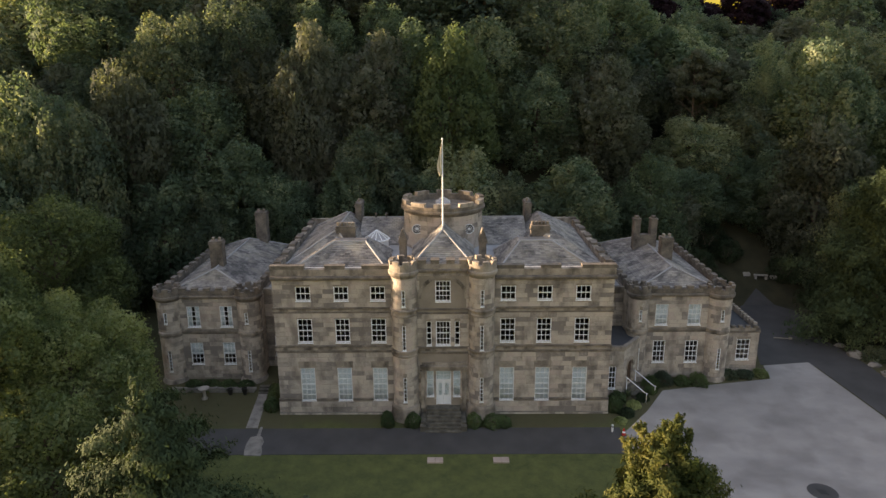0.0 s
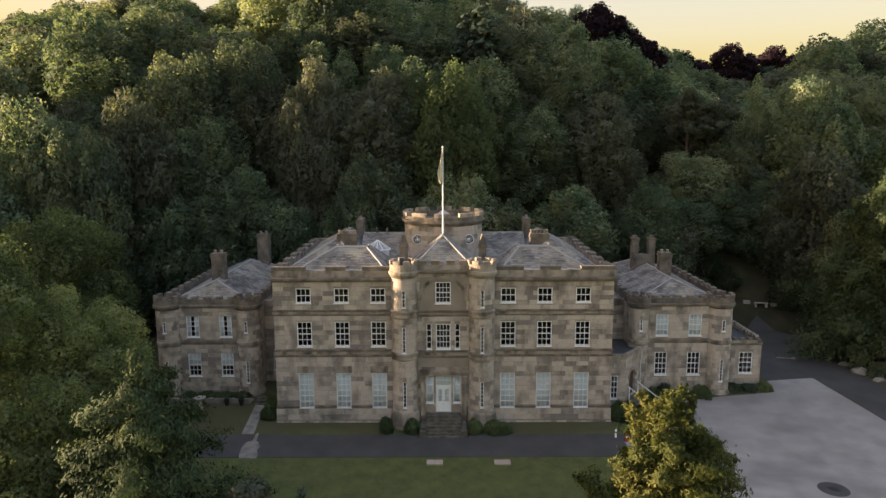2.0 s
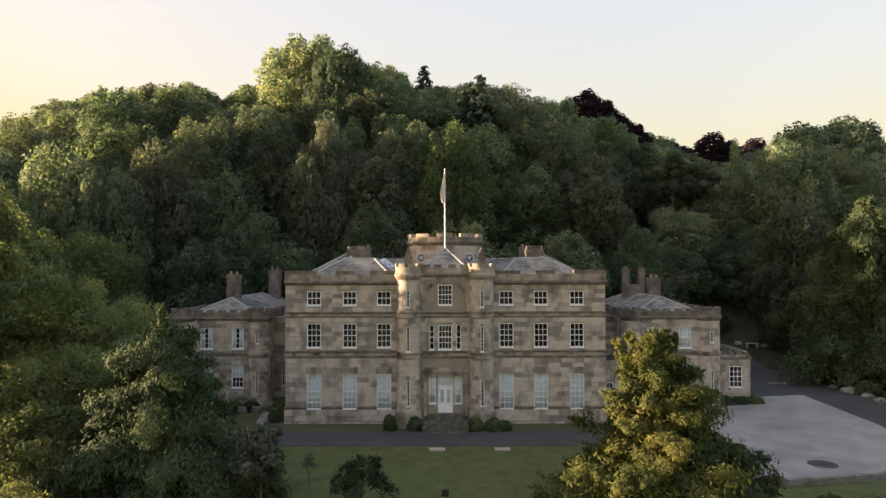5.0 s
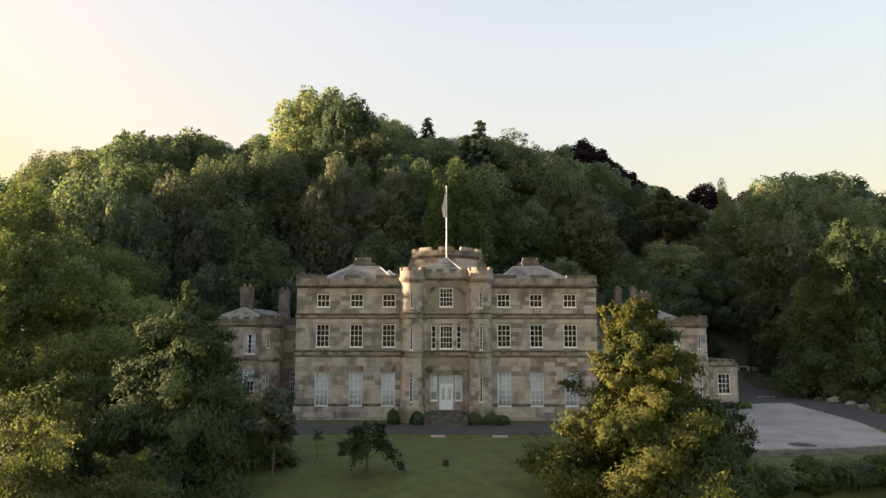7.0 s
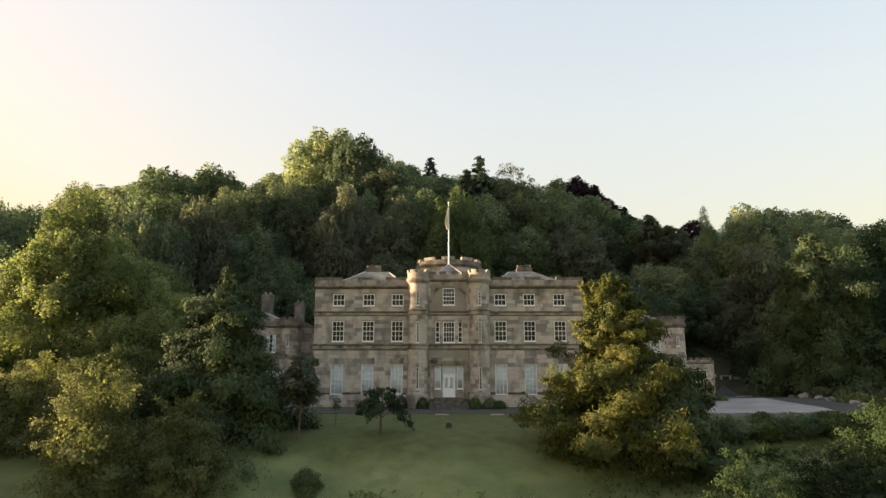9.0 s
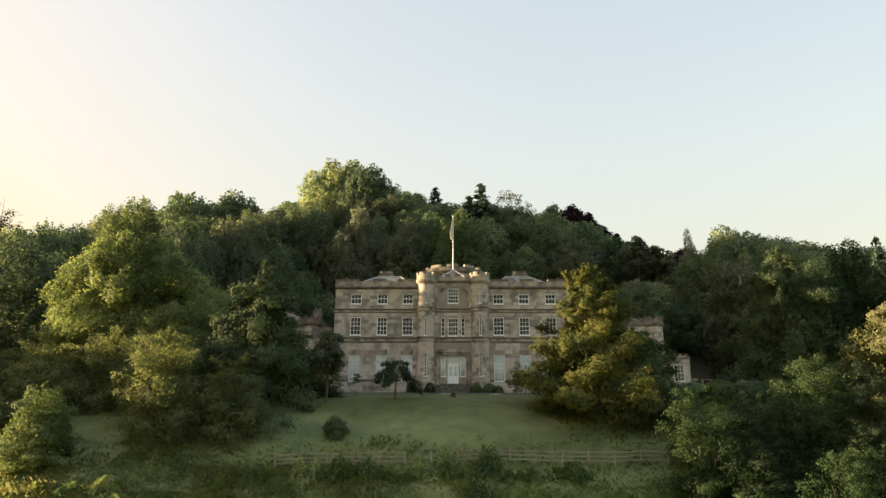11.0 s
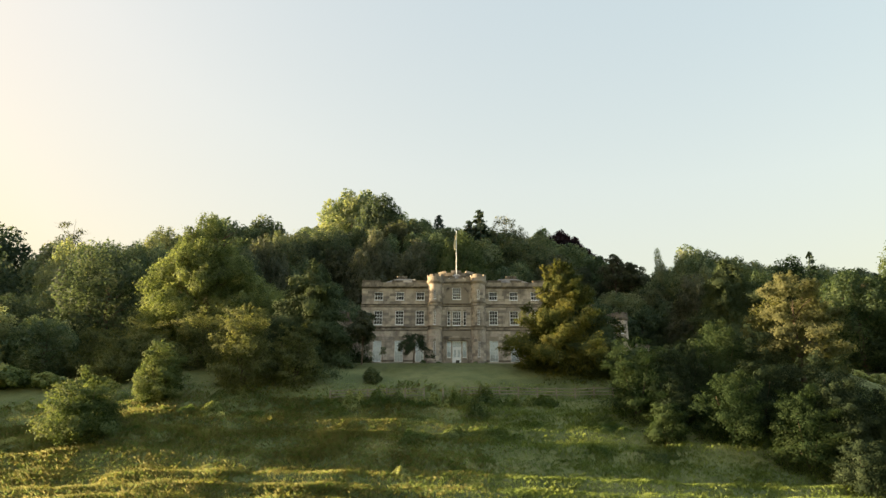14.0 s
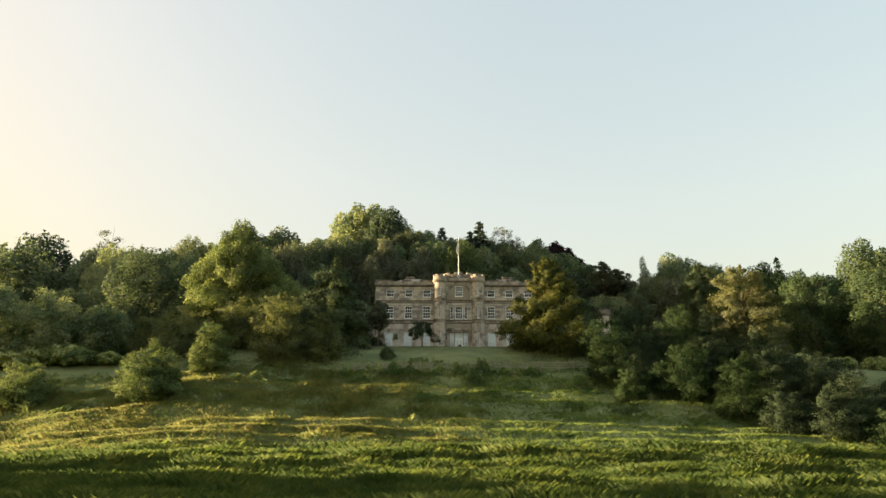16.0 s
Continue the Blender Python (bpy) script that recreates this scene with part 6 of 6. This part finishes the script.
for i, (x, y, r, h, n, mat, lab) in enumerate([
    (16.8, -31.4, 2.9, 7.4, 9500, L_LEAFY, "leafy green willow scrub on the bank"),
    (19.9, -32.4, 2.6, 5.6, 8000, L_THICKET, "willow thicket on the bank below the car park, darkened for shade"),
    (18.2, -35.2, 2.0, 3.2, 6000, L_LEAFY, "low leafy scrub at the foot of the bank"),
    (22.4, -28.6, 3.1, 6.2, 9500, L_THICKET, "willow thicket on the bank below the car park, darkened for shade"),
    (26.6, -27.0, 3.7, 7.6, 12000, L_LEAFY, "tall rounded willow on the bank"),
    (30.6, -28.2, 3.6, 7.2, 12000, L_THICKET, "willow thicket on the bank below the car park, darkened for shade"),
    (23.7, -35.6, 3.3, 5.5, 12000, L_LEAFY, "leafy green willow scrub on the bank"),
    (27.3, -33.4, 3.2, 6.0, 9500, L_THICKET, "willow thicket on the bank below the car park, darkened for shade"),
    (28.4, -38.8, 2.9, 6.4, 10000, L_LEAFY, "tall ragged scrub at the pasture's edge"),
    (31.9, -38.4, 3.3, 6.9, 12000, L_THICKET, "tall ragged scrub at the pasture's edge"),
    (35.4, -38.8, 3.2, 6.2, 9500, L_THICKET, "willow thicket on the bank below the car park, darkened for shade"),
    (33.6, -33.8, 3.5, 6.6, 9500, L_THICKET, "willow thicket on the bank below the car park, darkened for shade"),
    (38.8, -37.0, 3.1, 4.6, 8000, L_THICKET, "willow thicket on the bank below the car park, darkened for shade"),
    (37.0, -42.4, 2.8, 4.6, 7000, L_THICKET, "low scrub at the pasture's edge, darkened for shade"),
    (34.0, -45.2, 2.6, 3.8, 7000, L_THICKET, "low scrub at the pasture's edge, darkened for shade"),
    (42.6, -38.5, 3.0, 3.2, 7000, L_THICKET, "low scrub at the pasture's edge, darkened for shade"),
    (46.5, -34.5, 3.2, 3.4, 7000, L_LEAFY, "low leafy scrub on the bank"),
    (30.6, -43.2, 2.4, 3.6, 6000, L_THICKET, "low scrub at the pasture's edge, darkened for shade"),
    (41.5, -43.5, 2.8, 3.6, 6000, L_THICKET, "low scrub at the pasture's edge, darkened for shade"),
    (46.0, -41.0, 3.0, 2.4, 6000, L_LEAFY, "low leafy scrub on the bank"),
    (50.5, -38.0, 3.2, 2.6, 6000, L_THICKET, "low scrub at the pasture's edge, darkened for shade"),
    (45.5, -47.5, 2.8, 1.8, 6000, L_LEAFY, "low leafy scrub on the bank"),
    (51.0, -45.0, 3.0, 2.0, 6000, L_THICKET, "low scrub at the pasture's edge, darkened for shade"),
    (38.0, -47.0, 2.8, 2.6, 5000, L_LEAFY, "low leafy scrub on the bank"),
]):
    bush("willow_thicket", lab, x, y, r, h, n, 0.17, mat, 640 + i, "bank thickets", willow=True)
# hedge below the car park wall
for i in range(9):
    x = 20.5 + i * 2.6
    bush("hedge_shrub", "green shrub in the hedge below the car park wall", x, -19.0 + 0.18 * i, 1.8, 1.7, 2200, 0.2, L_OAK if i % 2 else L_WOOD, 530 + i, "hedge shrubs")
bush("round_bush", "small dark round bush on the lawn bank", -9.2, -24.4, 1.15, 1.7, 1600, 0.14, L_YEW, 545)
# clipped shrubs against the house
for i, (x, w, h) in enumerate(((-4.7, 0.62, 1.55), (-2.55, 0.75, 1.3), (2.55, 0.78, 1.3), (4.1, 0.95, 1.15), (5.0, 0.7, 1.0))):
    bush("clipped_shrub", "clipped dark green shrub against the house front", x, -1.75, w, h, 1500, 0.11, L_HEDGE, 550 + i, "clipped shrubs", freqs=(2.6, 8, 18), depth=0.36)
for i, (x, y, w, h, mat) in enumerate(((20.2, 4.7, 1.0, 1.3, L_OLIVE), (21.9, 4.5, 0.8, 1.0, L_HEDGE), (23.4, 4.4, 1.0, 1.3, L_HEDGE), (26.7, 5.7, 0.9, 0.9, L_OLIVE), (28.2, 5.8, 0.9, 0.8, L_OLIVE), (29.7, 5.9, 0.8, 0.8, L_OAK), (18.9, 4.0, 0.9, 1.3, L_HEDGE), (15.3, 1.6, 0.8, 1.2, L_HEDGE), (14.7, 0.4, 0.8, 1.3, L_HEDGE), (15.6, -0.3, 0.8, 0.7, L_THICKET), (16.6, 0.9, 0.7, 0.7, L_SCRUB), (14.9, -1.3, 0.6, 0.5, L_SCRUB), (17.6, 2.0, 0.7, 0.7, L_THICKET), (18.6, 3.1, 0.6, 0.8, L_HEDGE), (-14.9, 2.2, 0.8, 1.8, L_OAK), (-15.0, 0.6, 0.7, 1.3, L_HEDGE), (-18.2, 4.1, 0.9, 1.0, L_HEDGE), (-19.8, 4.1, 0.9, 0.95, L_HEDGE), (-21.4, 4.1, 0.9, 1.0, L_HEDGE), (-23.0, 4.1, 0.9, 0.95, L_HEDGE))):
    bush("border_shrub", "leafy border shrub at the foot of the house wall", x, y, w, h, 1300, 0.12, mat, 570 + i, "border shrubs", depth=0.5)
# rhododendrons and rocks on the bank beyond the road
for i, (x, y, w, h) in enumerate(((42.5, 9, 1.6, 1.4), (44.5, 6.5, 1.8, 1.6), (43.5, 3.5, 1.7, 1.3), (46.5, 3.0, 2.0, 1.8), (45.0, 0.0, 2.0, 1.6), (44.2, -4.0, 2.2, 1.8), (41.8, 13.5, 1.4, 1.6), (43.0, 18.0, 2.0, 2.4), (32.5, 25.5, 2.2, 2.6), (30.0, 24.0, 2.0, 2.4), (31.5, 28.0, 2.4, 3.0), (35.5, 29.8, 2.4, 2.6), (42.0, 27.5, 2.4, 2.8), (44.5, 23.0, 2.4, 3.0), (33.5, 31.0, 2.6, 4.0), (44.0, 31.5, 2.8, 4.0))):
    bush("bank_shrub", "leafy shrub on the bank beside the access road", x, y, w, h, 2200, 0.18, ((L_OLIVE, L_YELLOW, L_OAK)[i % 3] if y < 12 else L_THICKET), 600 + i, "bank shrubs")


def rock(x, y, r, seed):
    rg = np.random.default_rng(seed)
    bm = bmesh.new()
    bmesh.ops.create_icosphere(bm, subdivisions=2, radius=1)
    for v in bm.verts:
        k = 1 + 0.35 * noise.noise(v.co * 1.7 + Vector((seed, 0, 0)))
        v.co = Vector((v.co.x * k * r * 1.3, v.co.y * k * r, v.co.z * k * r * 0.7))
    me = bpy.data.meshes.new("rock")
    bm.to_mesh(me)
    bm.free()
    me.materials.append(M_ROCK)
    ob = tagged(new("rock", me), "weathered grey boulder edging the road bank", "rock", "bank boulders")
    ob.location = (x, y, land(x, y) + 0.15 * r)


for i, (x, y, r) in enumerate(((40.9, 9.6, 0.7), (41.4, 7.5, 0.45), (41.6, 5.8, 0.5), (41.9, 4.2, 0.4), (42.3, 2.4, 0.5), (42.2, 0.6, 0.4), (42.0, -1.6, 0.5), (40.6, 12.0, 0.4))):
    rock(x, y, r, i + 1)

# car park edge wall, in rough stones
wall = thing("retaining_wall", "low dark rubble wall along the car park edge", "wall")
ws = random.Random(9)
for i in range(64):
    t = i / 64
    x, y = 20.0 + 17.5 * t, -15.0 + 3.6 * t * t + 0.6 * t
    for lv in range(2):
        b = Shape().box(-0.15, 0.15 + ws.uniform(-0.02, 0.03), -0.18, 0.18, 0, 0.26 + ws.uniform(-0.03, 0.03))
        q = part("stone", b, M_ROCK, wall)
        q.matrix_basis = pose(x, y, land(x, y) - 0.12 + 0.27 * lv, ws.uniform(-4, 4), ws.uniform(-4, 4), 14 * t + ws.uniform(-6, 6))

# fence along the lawn's foot
fence = thing("fence", "weathered timber post and rail fence on the slope", "fence")
fx = [-13 + 1.9 * i for i in range(17)]
for i, x in enumerate(fx):
    y = -27.6 + 0.05 * math.sin(i)
    z = land(x, y)
    part("post", Shape().box(x - 0.06, x + 0.06, y - 0.06, y + 0.06, z - 0.3, z + 1.1), M_TIMBER, fence)
    if i and i not in (6, 7):
        x2, z2 = fx[i - 1], land(fx[i - 1], y)
        for hgt in (0.35, 0.65, 0.95):
            part("rail", Shape().tube([(x2, y - 0.08, z2 + hgt), (x, y - 0.08, z + hgt)], [0.05, 0.05], 4), M_TIMBER, fence)

# slabs and lamp box on the lawn
for x, y in ((-0.65, -6.35), (4.45, -6.35)):
    sl = thing("lawn_slab", "pair of pale pinkish stone slabs set in the lawn edge", "paving slab", (x, y, land(x, y)), "lawn slabs")
    for dx in (-0.31, 0.31):
        part("slab", Shape().box(dx - 0.3, dx + 0.3, -0.35, 0.35, -0.1, 0.07), M_PINKSLAB, sl)
fb = thing("floodlight_box", "small black floodlight box on the lawn", "floodlight", on_land(0.0, -14.6, 0.0))
part("body", Shape().box(-0.22, 0.22, -0.16, 0.16, 0.08, 0.42), M_BLACK, fb)
for dx in (-0.18, 0.18):
    part("foot", Shape().box(dx - 0.03, dx + 0.03, -0.14, 0.14, -0.02, 0.079), M_BLACK, fb)

# small things round the house
bath = thing("bird_bath", "pale stone bird bath on a short pedestal in the side garden", "bird bath", on_land(-21.4, 2.3, 0.0))
part("pedestal", Shape().ring(0, 0, [(0.28, 0), (0.28, 0.1), (0.16, 0.2), (0.13, 0.7), (0.2, 0.85)], 14), M_CONCRETE, bath)
part("bowl", Shape().ring(0, 0, [(0.2, 0.85), (0.48, 0.98), (0.5, 1.06), (0.42, 1.05), (0.1, 0.95)], 18, cap=True), M_CONCRETE, bath)
gw = thing("garden_wall", "low rough stone terrace wall in front of the wing", "wall")
for i in range(16):
    x = -25.0 + i * 0.5 + ws.uniform(-0.03, 0.03)
    for lv in range(2):
        q = part("stone", Shape().box(-0.24, 0.24, -0.15, 0.15, 0, 0.24 + ws.uniform(-0.02, 0.02)), M_ROCK, gw)
        q.matrix_basis = pose(x + 0.2 * lv, 3.45, land(x, 3.45) - 0.06 + 0.25 * lv, ws.uniform(-3, 3), ws.uniform(-3, 3), ws.uniform(-5, 5))
steps = thing("garden_steps", "short flight of worn stone steps beside the garden wall", "steps")
for i in range(3):
    part("step", Shape().box(-16.8, -15.9, 3.0 + 0.32 * i, 3.4 + 0.32 * i, 0.4, 0.92 + 0.16 * i), M_STEP, steps)
for i, (x, h_) in enumerate(((-18.0, 0.62), (-19.3, 0.55))):
    pot = thing("planter", "dark iron planter pot standing on the garden terrace", "planter", on_land(x, 3.0, 0.0), "terrace planters")
    part("pot", Shape().ring(0, 0, [(0.14, 0), (0.24, h_ * 0.8), (0.27, h_), (0.22, h_), (0.2, h_ * 0.8)], 14, cap=True), M_BLACK, pot)
mh = thing("drain_cover", "dark worn tarmac patch round a drain in the gravel", "drain cover", on_land(26.95, -10.55, 0.0))
part("patch", Shape().ring(0, 0, [(1.02, 0.03), (1.0, 0.055)], 22, cap=True), M_TARMAC, mh)
part("lid", Shape().box(-0.3, 0.3, -0.3, 0.3, 0.04, 0.066), M_BLACK, mh)
rm = thing("warning_cone", "small faded red marker cone at the drive's edge", "marker cone", on_land(14.65, -3.3, -0.04))
part("base", Shape().box(-0.2, 0.2, -0.2, 0.2, 0.0, 0.05), M_BLACK, rm)
part("cone", Shape().ring(0, 0, [(0.17, 0.05), (0.12, 0.3), (0.1, 0.42), (0.05, 0.62)], 12, cap=True), M_RED, rm)
part("collar", Shape().ring(0, 0, [(0.135, 0.26), (0.112, 0.4)], 12), M_WHITE, rm)
bl = thing("bollard", "short white bollard beside the car park entrance", "bollard", on_land(13.85, -2.75, 0.0))
part("post", Shape().ring(0, 0, [(0.09, 0), (0.09, 0.6), (0.06, 0.68)], 10, cap=True), M_WHITE, bl)
part("band", Shape().ring(0, 0, [(0.094, 0.42), (0.094, 0.52)], 10), M_BLACK, bl)
bn = thing("stone_bench", "pale stone slab bench on the bank behind the road", "bench", on_land(39.0, 27.2, 0.0), turn=-12)
part("seat", Shape().box(-0.8, 0.8, -0.22, 0.22, 0.42, 0.52), M_CONCRETE, bn)
for dx in (-0.6, 0.6):
    part("leg", Shape().box(dx - 0.12, dx + 0.12, -0.2, 0.2, -0.05, 0.419), M_CONCRETE, bn)
for x, y in ((37.4, 27.6), (40.6, 27.3)):
    pl = thing("stone_block", "pale stone block on the bank behind the road", "stone block", on_land(x, y, 0.05), "bank stone blocks")
    part("block", Shape().frustum((-0.4, 0.4, -0.25, 0.25), 0, (-0.36, 0.36, -0.21, 0.21), 0.4, True), M_CONCRETE, pl)
lg = thing("timber_pole", "fallen pale timber pole lying on the tarmac road", "timber pole", on_land(35.6, 13.9, -0.1))
part("pole", Shape().tube([(-0.8, 0.2, 0.0), (0.1, -0.05, 0.02), (0.75, -0.1, 0.0)], [0.07, 0.07, 0.05], 7, True), M_TIMBER, lg)
part("end_block", Shape().box(0.68, 0.95, -0.2, 0.02, -0.07, 0.12), M_TIMBER, lg)
yc = thing("yucca_plant", "spiky yucca with sword-shaped leaves beside the porch steps", "plant", on_land(16.3, 2.0, 0.0))
yr = random.Random(3)
for i in range(26):
    az, el = i * 2.4, 0.35 + 1.1 * (i / 26)
    L = yr.uniform(0.7, 1.0)
    c, s_ = math.cos(az), math.sin(az)
    tip = (c * L * math.cos(el), s_ * L * math.cos(el), 0.25 + L * math.sin(el) * 0.8)
    mid = (tip[0] * 0.5, tip[1] * 0.5, 0.25 + (tip[2] - 0.25) * 0.65)
    part("leaf", Shape().face((0, 0, 0.2), (mid[0] - s_ * 0.05, mid[1] + c * 0.05, mid[2]), tip, (mid[0] + s_ * 0.05, mid[1] - c * 0.05, mid[2] + 0.01)), L_YELLOW if i % 4 == 0 else L_OLIVE, yc)

# ---- scrub and grass of the pasture ----
rs = random.Random(77)


def bramble(x, y, rx, ry, h, n, seed, mat, turn=0.0, size=0.085):
    """A low tangled mat: leaf sprays heaped unevenly over an oval of ground with a torn edge."""
    rg = np.random.default_rng(seed)
    az, q = rg.uniform(0, 2 * math.pi, 3 * n), np.sqrt(rg.random(3 * n))
    edge = 0.72 + 0.3 * np.sin(az * 3 + seed) * np.sin(az * 5 + 2.1 * seed)
    u, v = np.cos(az) * q * edge, np.sin(az) * q * edge
    c, sn = math.cos(radians(turn)), math.sin(radians(turn))
    px, py = x + c * u * rx - sn * v * ry, y + sn * u * rx + c * v * ry
    heap = np.array([0.5 + 0.9 * noise.noise((a * 0.9, b * 0.9, seed * 0.37)) + 0.35 * noise.noise((a * 2.3, b * 2.3, seed * 0.11)) for a, b in zip(px, py)])
    top = h * np.clip(heap, 0, 1.2) * np.sqrt(np.clip(1 - q ** 2, 0, 1))
    keep = np.flatnonzero(top > 0.05 * h)[:n]
    z = np.array([land(a, b) for a, b in zip(px[keep], py[keep])])
    up = top[keep] * (1 - 0.6 * rg.random(len(keep)) ** 2)
    p = np.stack([px[keep] - x, py[keep] - y, z + up - land(x, y)], 1)
    d = np.stack([u[keep], v[keep], np.full(len(keep), 0.9)], 1) + 0.8 * rg.normal(size=(len(keep), 3))
    me = leaf_mesh("bramble_patch", p, d, size * rg.uniform(0.6, 1.5, len(keep)), 1.8, mat, rg, droop=0.2, out=np.stack([u[keep], v[keep], np.full(len(keep), 0.7)], 1))
    ob = tagged(new("bramble_patch", me), "low tangled bramble patch on the pasture", "shrub", "bramble patches")
    ob.matrix_basis = pose(x, y, land(x, y))


MATS = [(-3.9, -35.4, 3.2, 1.3, 1.2), (-0.2, -35.0, 3.0, 1.3, 1.3), (3.0, -34.6, 2.8, 1.2, 1.1), (-4.4, -41.6, 1.0, 0.7, 1.0), (-27.0, -30.8, 2.2, 1.2, 1.2), (-23.4, -31.0, 2.6, 1.3, 1.3), (-19.6, -31.6, 2.4, 1.1, 1.0), (-23.0, -27.4, 2.4, 1.2, 1.3), (-11.6, -30.4, 1.8, 0.9, 1.2), (1.6, -31.0, 1.2, 1.0, 2.4), (13.4, -33.8, 2.6, 1.2, 0.9), (16.6, -37.4, 2.4, 1.3, 0.9), (12.0, -37.6, 2.0, 0.8, 0.6), (-4.0, -32.4, 2.6, 0.8, 0.6), (6.6, -32.6, 2.2, 0.8, 0.7)]
MATS += [(-14.6 + 2.1 * i, -28.9 + rs.uniform(-0.5, 0.5), rs.uniform(1.3, 1.9), rs.uniform(0.6, 1.0), rs.uniform(1.5, 2.3)) for i in range(12)]
MATS += [(rs.uniform(-34, 22), rs.uniform(-47, -32), rs.uniform(0.7, 2.2), rs.uniform(0.4, 0.8), rs.uniform(0.2, 0.45)) for _ in range(14)]
MATS += [(rs.uniform(-60, -36), rs.uniform(-36, -24), rs.uniform(1.0, 2.4), rs.uniform(0.6, 1.2), rs.uniform(0.5, 1.1)) for _ in range(14)]
for i, (x, y, rx, ry, h) in enumerate(MATS):
    bramble(x, y, rx, ry, 0.8 * h, int(900 + 1100 * rx * ry), 900 + i, L_SCRUB if i % 2 else L_GRASS, rs.uniform(-14, 6), 0.07)
edge_scrub = [(-46 - 3.4 * i + rs.uniform(-1, 1), -20.5 - 0.25 * i + rs.uniform(-1, 1), rs.uniform(2.0, 3.0), rs.uniform(1.6, 3.0)) for i in range(18)]
edge_scrub += [(48 + 3.2 * i, -13 - 0.3 * i + rs.uniform(-1, 1), rs.uniform(1.8, 2.8), rs.uniform(1.4, 2.6)) for i in range(10)]
CL = [lobed_crown("foliage", 700 + i, 1.0, -0.35, 1.0, 60, 4600, 0.085, L_SCRUB, lobe=(0.12, 0.28)) for i in range(4)]
for i, (x, y, r, h) in enumerate(edge_scrub):
    c = tagged(new("scrub_bush", CL[i % 4]), "low tangled scrub bush along the wood's edge", "shrub", "edge scrub")
    c.matrix_basis = pose(x, y, land(x, y) - 0.05, 0, 0, i * 47) @ Matrix.Diagonal((r, r, h, 1))


def grass(name, label, count, blades, box, height, width, mat, seed, dense):
    """Tufts of bent blades scattered over a part of the ground."""
    rg = np.random.default_rng(seed)
    x = rg.uniform(box[0], box[1], count)
    y = rg.uniform(box[2], box[3], count)
    keep = np.array([noise.noise((a * 0.12, b * 0.2, seed)) * 0.9 + noise.noise((a * 0.7, b * 0.7, seed)) * 0.5 > dense - 1.2 * q for a, b, q in zip(x, y, rg.random(count))])
    edge = np.minimum(np.minimum(x - box[0], box[1] - x) / 12, np.minimum(y - box[2], box[3] - y) / 7)
    keep &= rg.random(count) < edge
    x, y = x[keep], y[keep]
    z = np.array([land(a, b) for a, b in zip(x, y)])
    hs = np.array([0.6 + 0.9 * max(0, 0.5 + noise.noise((a * 0.22, b * 0.3, 2.0))) for a, b in zip(x, y)]) * height
    p = np.repeat(np.stack([x, y, z], 1), blades, 0)
    m = len(p)
    p[:, :2] += rg.normal(size=(m, 2)) * 0.13
    h = np.repeat(hs, blades) * rg.uniform(0.6, 1.2, m)
    az = rg.uniform(0, 2 * math.pi, m)
    lean = rg.uniform(0.1, 1.35, m) * h
    side = np.stack([-np.sin(az), np.cos(az), np.zeros(m)], 1) * width
    tip = p + np.stack([np.cos(az) * lean, np.sin(az) * lean, h], 1)
    mid = p + np.stack([np.cos(az) * lean * 0.35, np.sin(az) * lean * 0.35, h * 0.6], 1)
    v = np.stack([p - side * 0.5 + [0, 0, -0.06], p + side * 0.5 + [0, 0, -0.06], mid + side * 0.6, tip, mid - side * 0.6], 1).reshape(-1, 3)
    me = bpy.data.meshes.new(name)
    me.vertices.add(5 * m)
    me.vertices.foreach_set("co", v.astype(np.float32).ravel())
    me.loops.add(5 * m)
    me.loops.foreach_set("vertex_index", np.arange(5 * m, dtype=np.int32))
    me.polygons.add(m)
    me.polygons.foreach_set("loop_start", np.arange(0, 5 * m, 5, dtype=np.int32))
    me.materials.append(mat)
    me.update(calc_edges=True)
    return tagged(new(name, me), label, "grass", kind="stuff")


grass("tall_grass", "tall seeding grass and nettles at the foot of the slope", 115000, 5, (-52, 52, -97, -49), 0.62, 0.018, L_GRASS, 801, -0.3)
grass("pasture_grass", "tussocky pasture grass on the terraced slope", 74000, 4, (-60, 46, -53, -24), 0.22, 0.02, L_SHORT, 802, -0.4)
# extra warm-coloured blades where low sun strikes the pasture
grass("straw_grass", "straw-coloured pasture grass, its warm tone standing for low sun", 62000, 4, (-66, 4, -51, -25), 0.25, 0.013, L_SUNTONE, 803, -0.1)
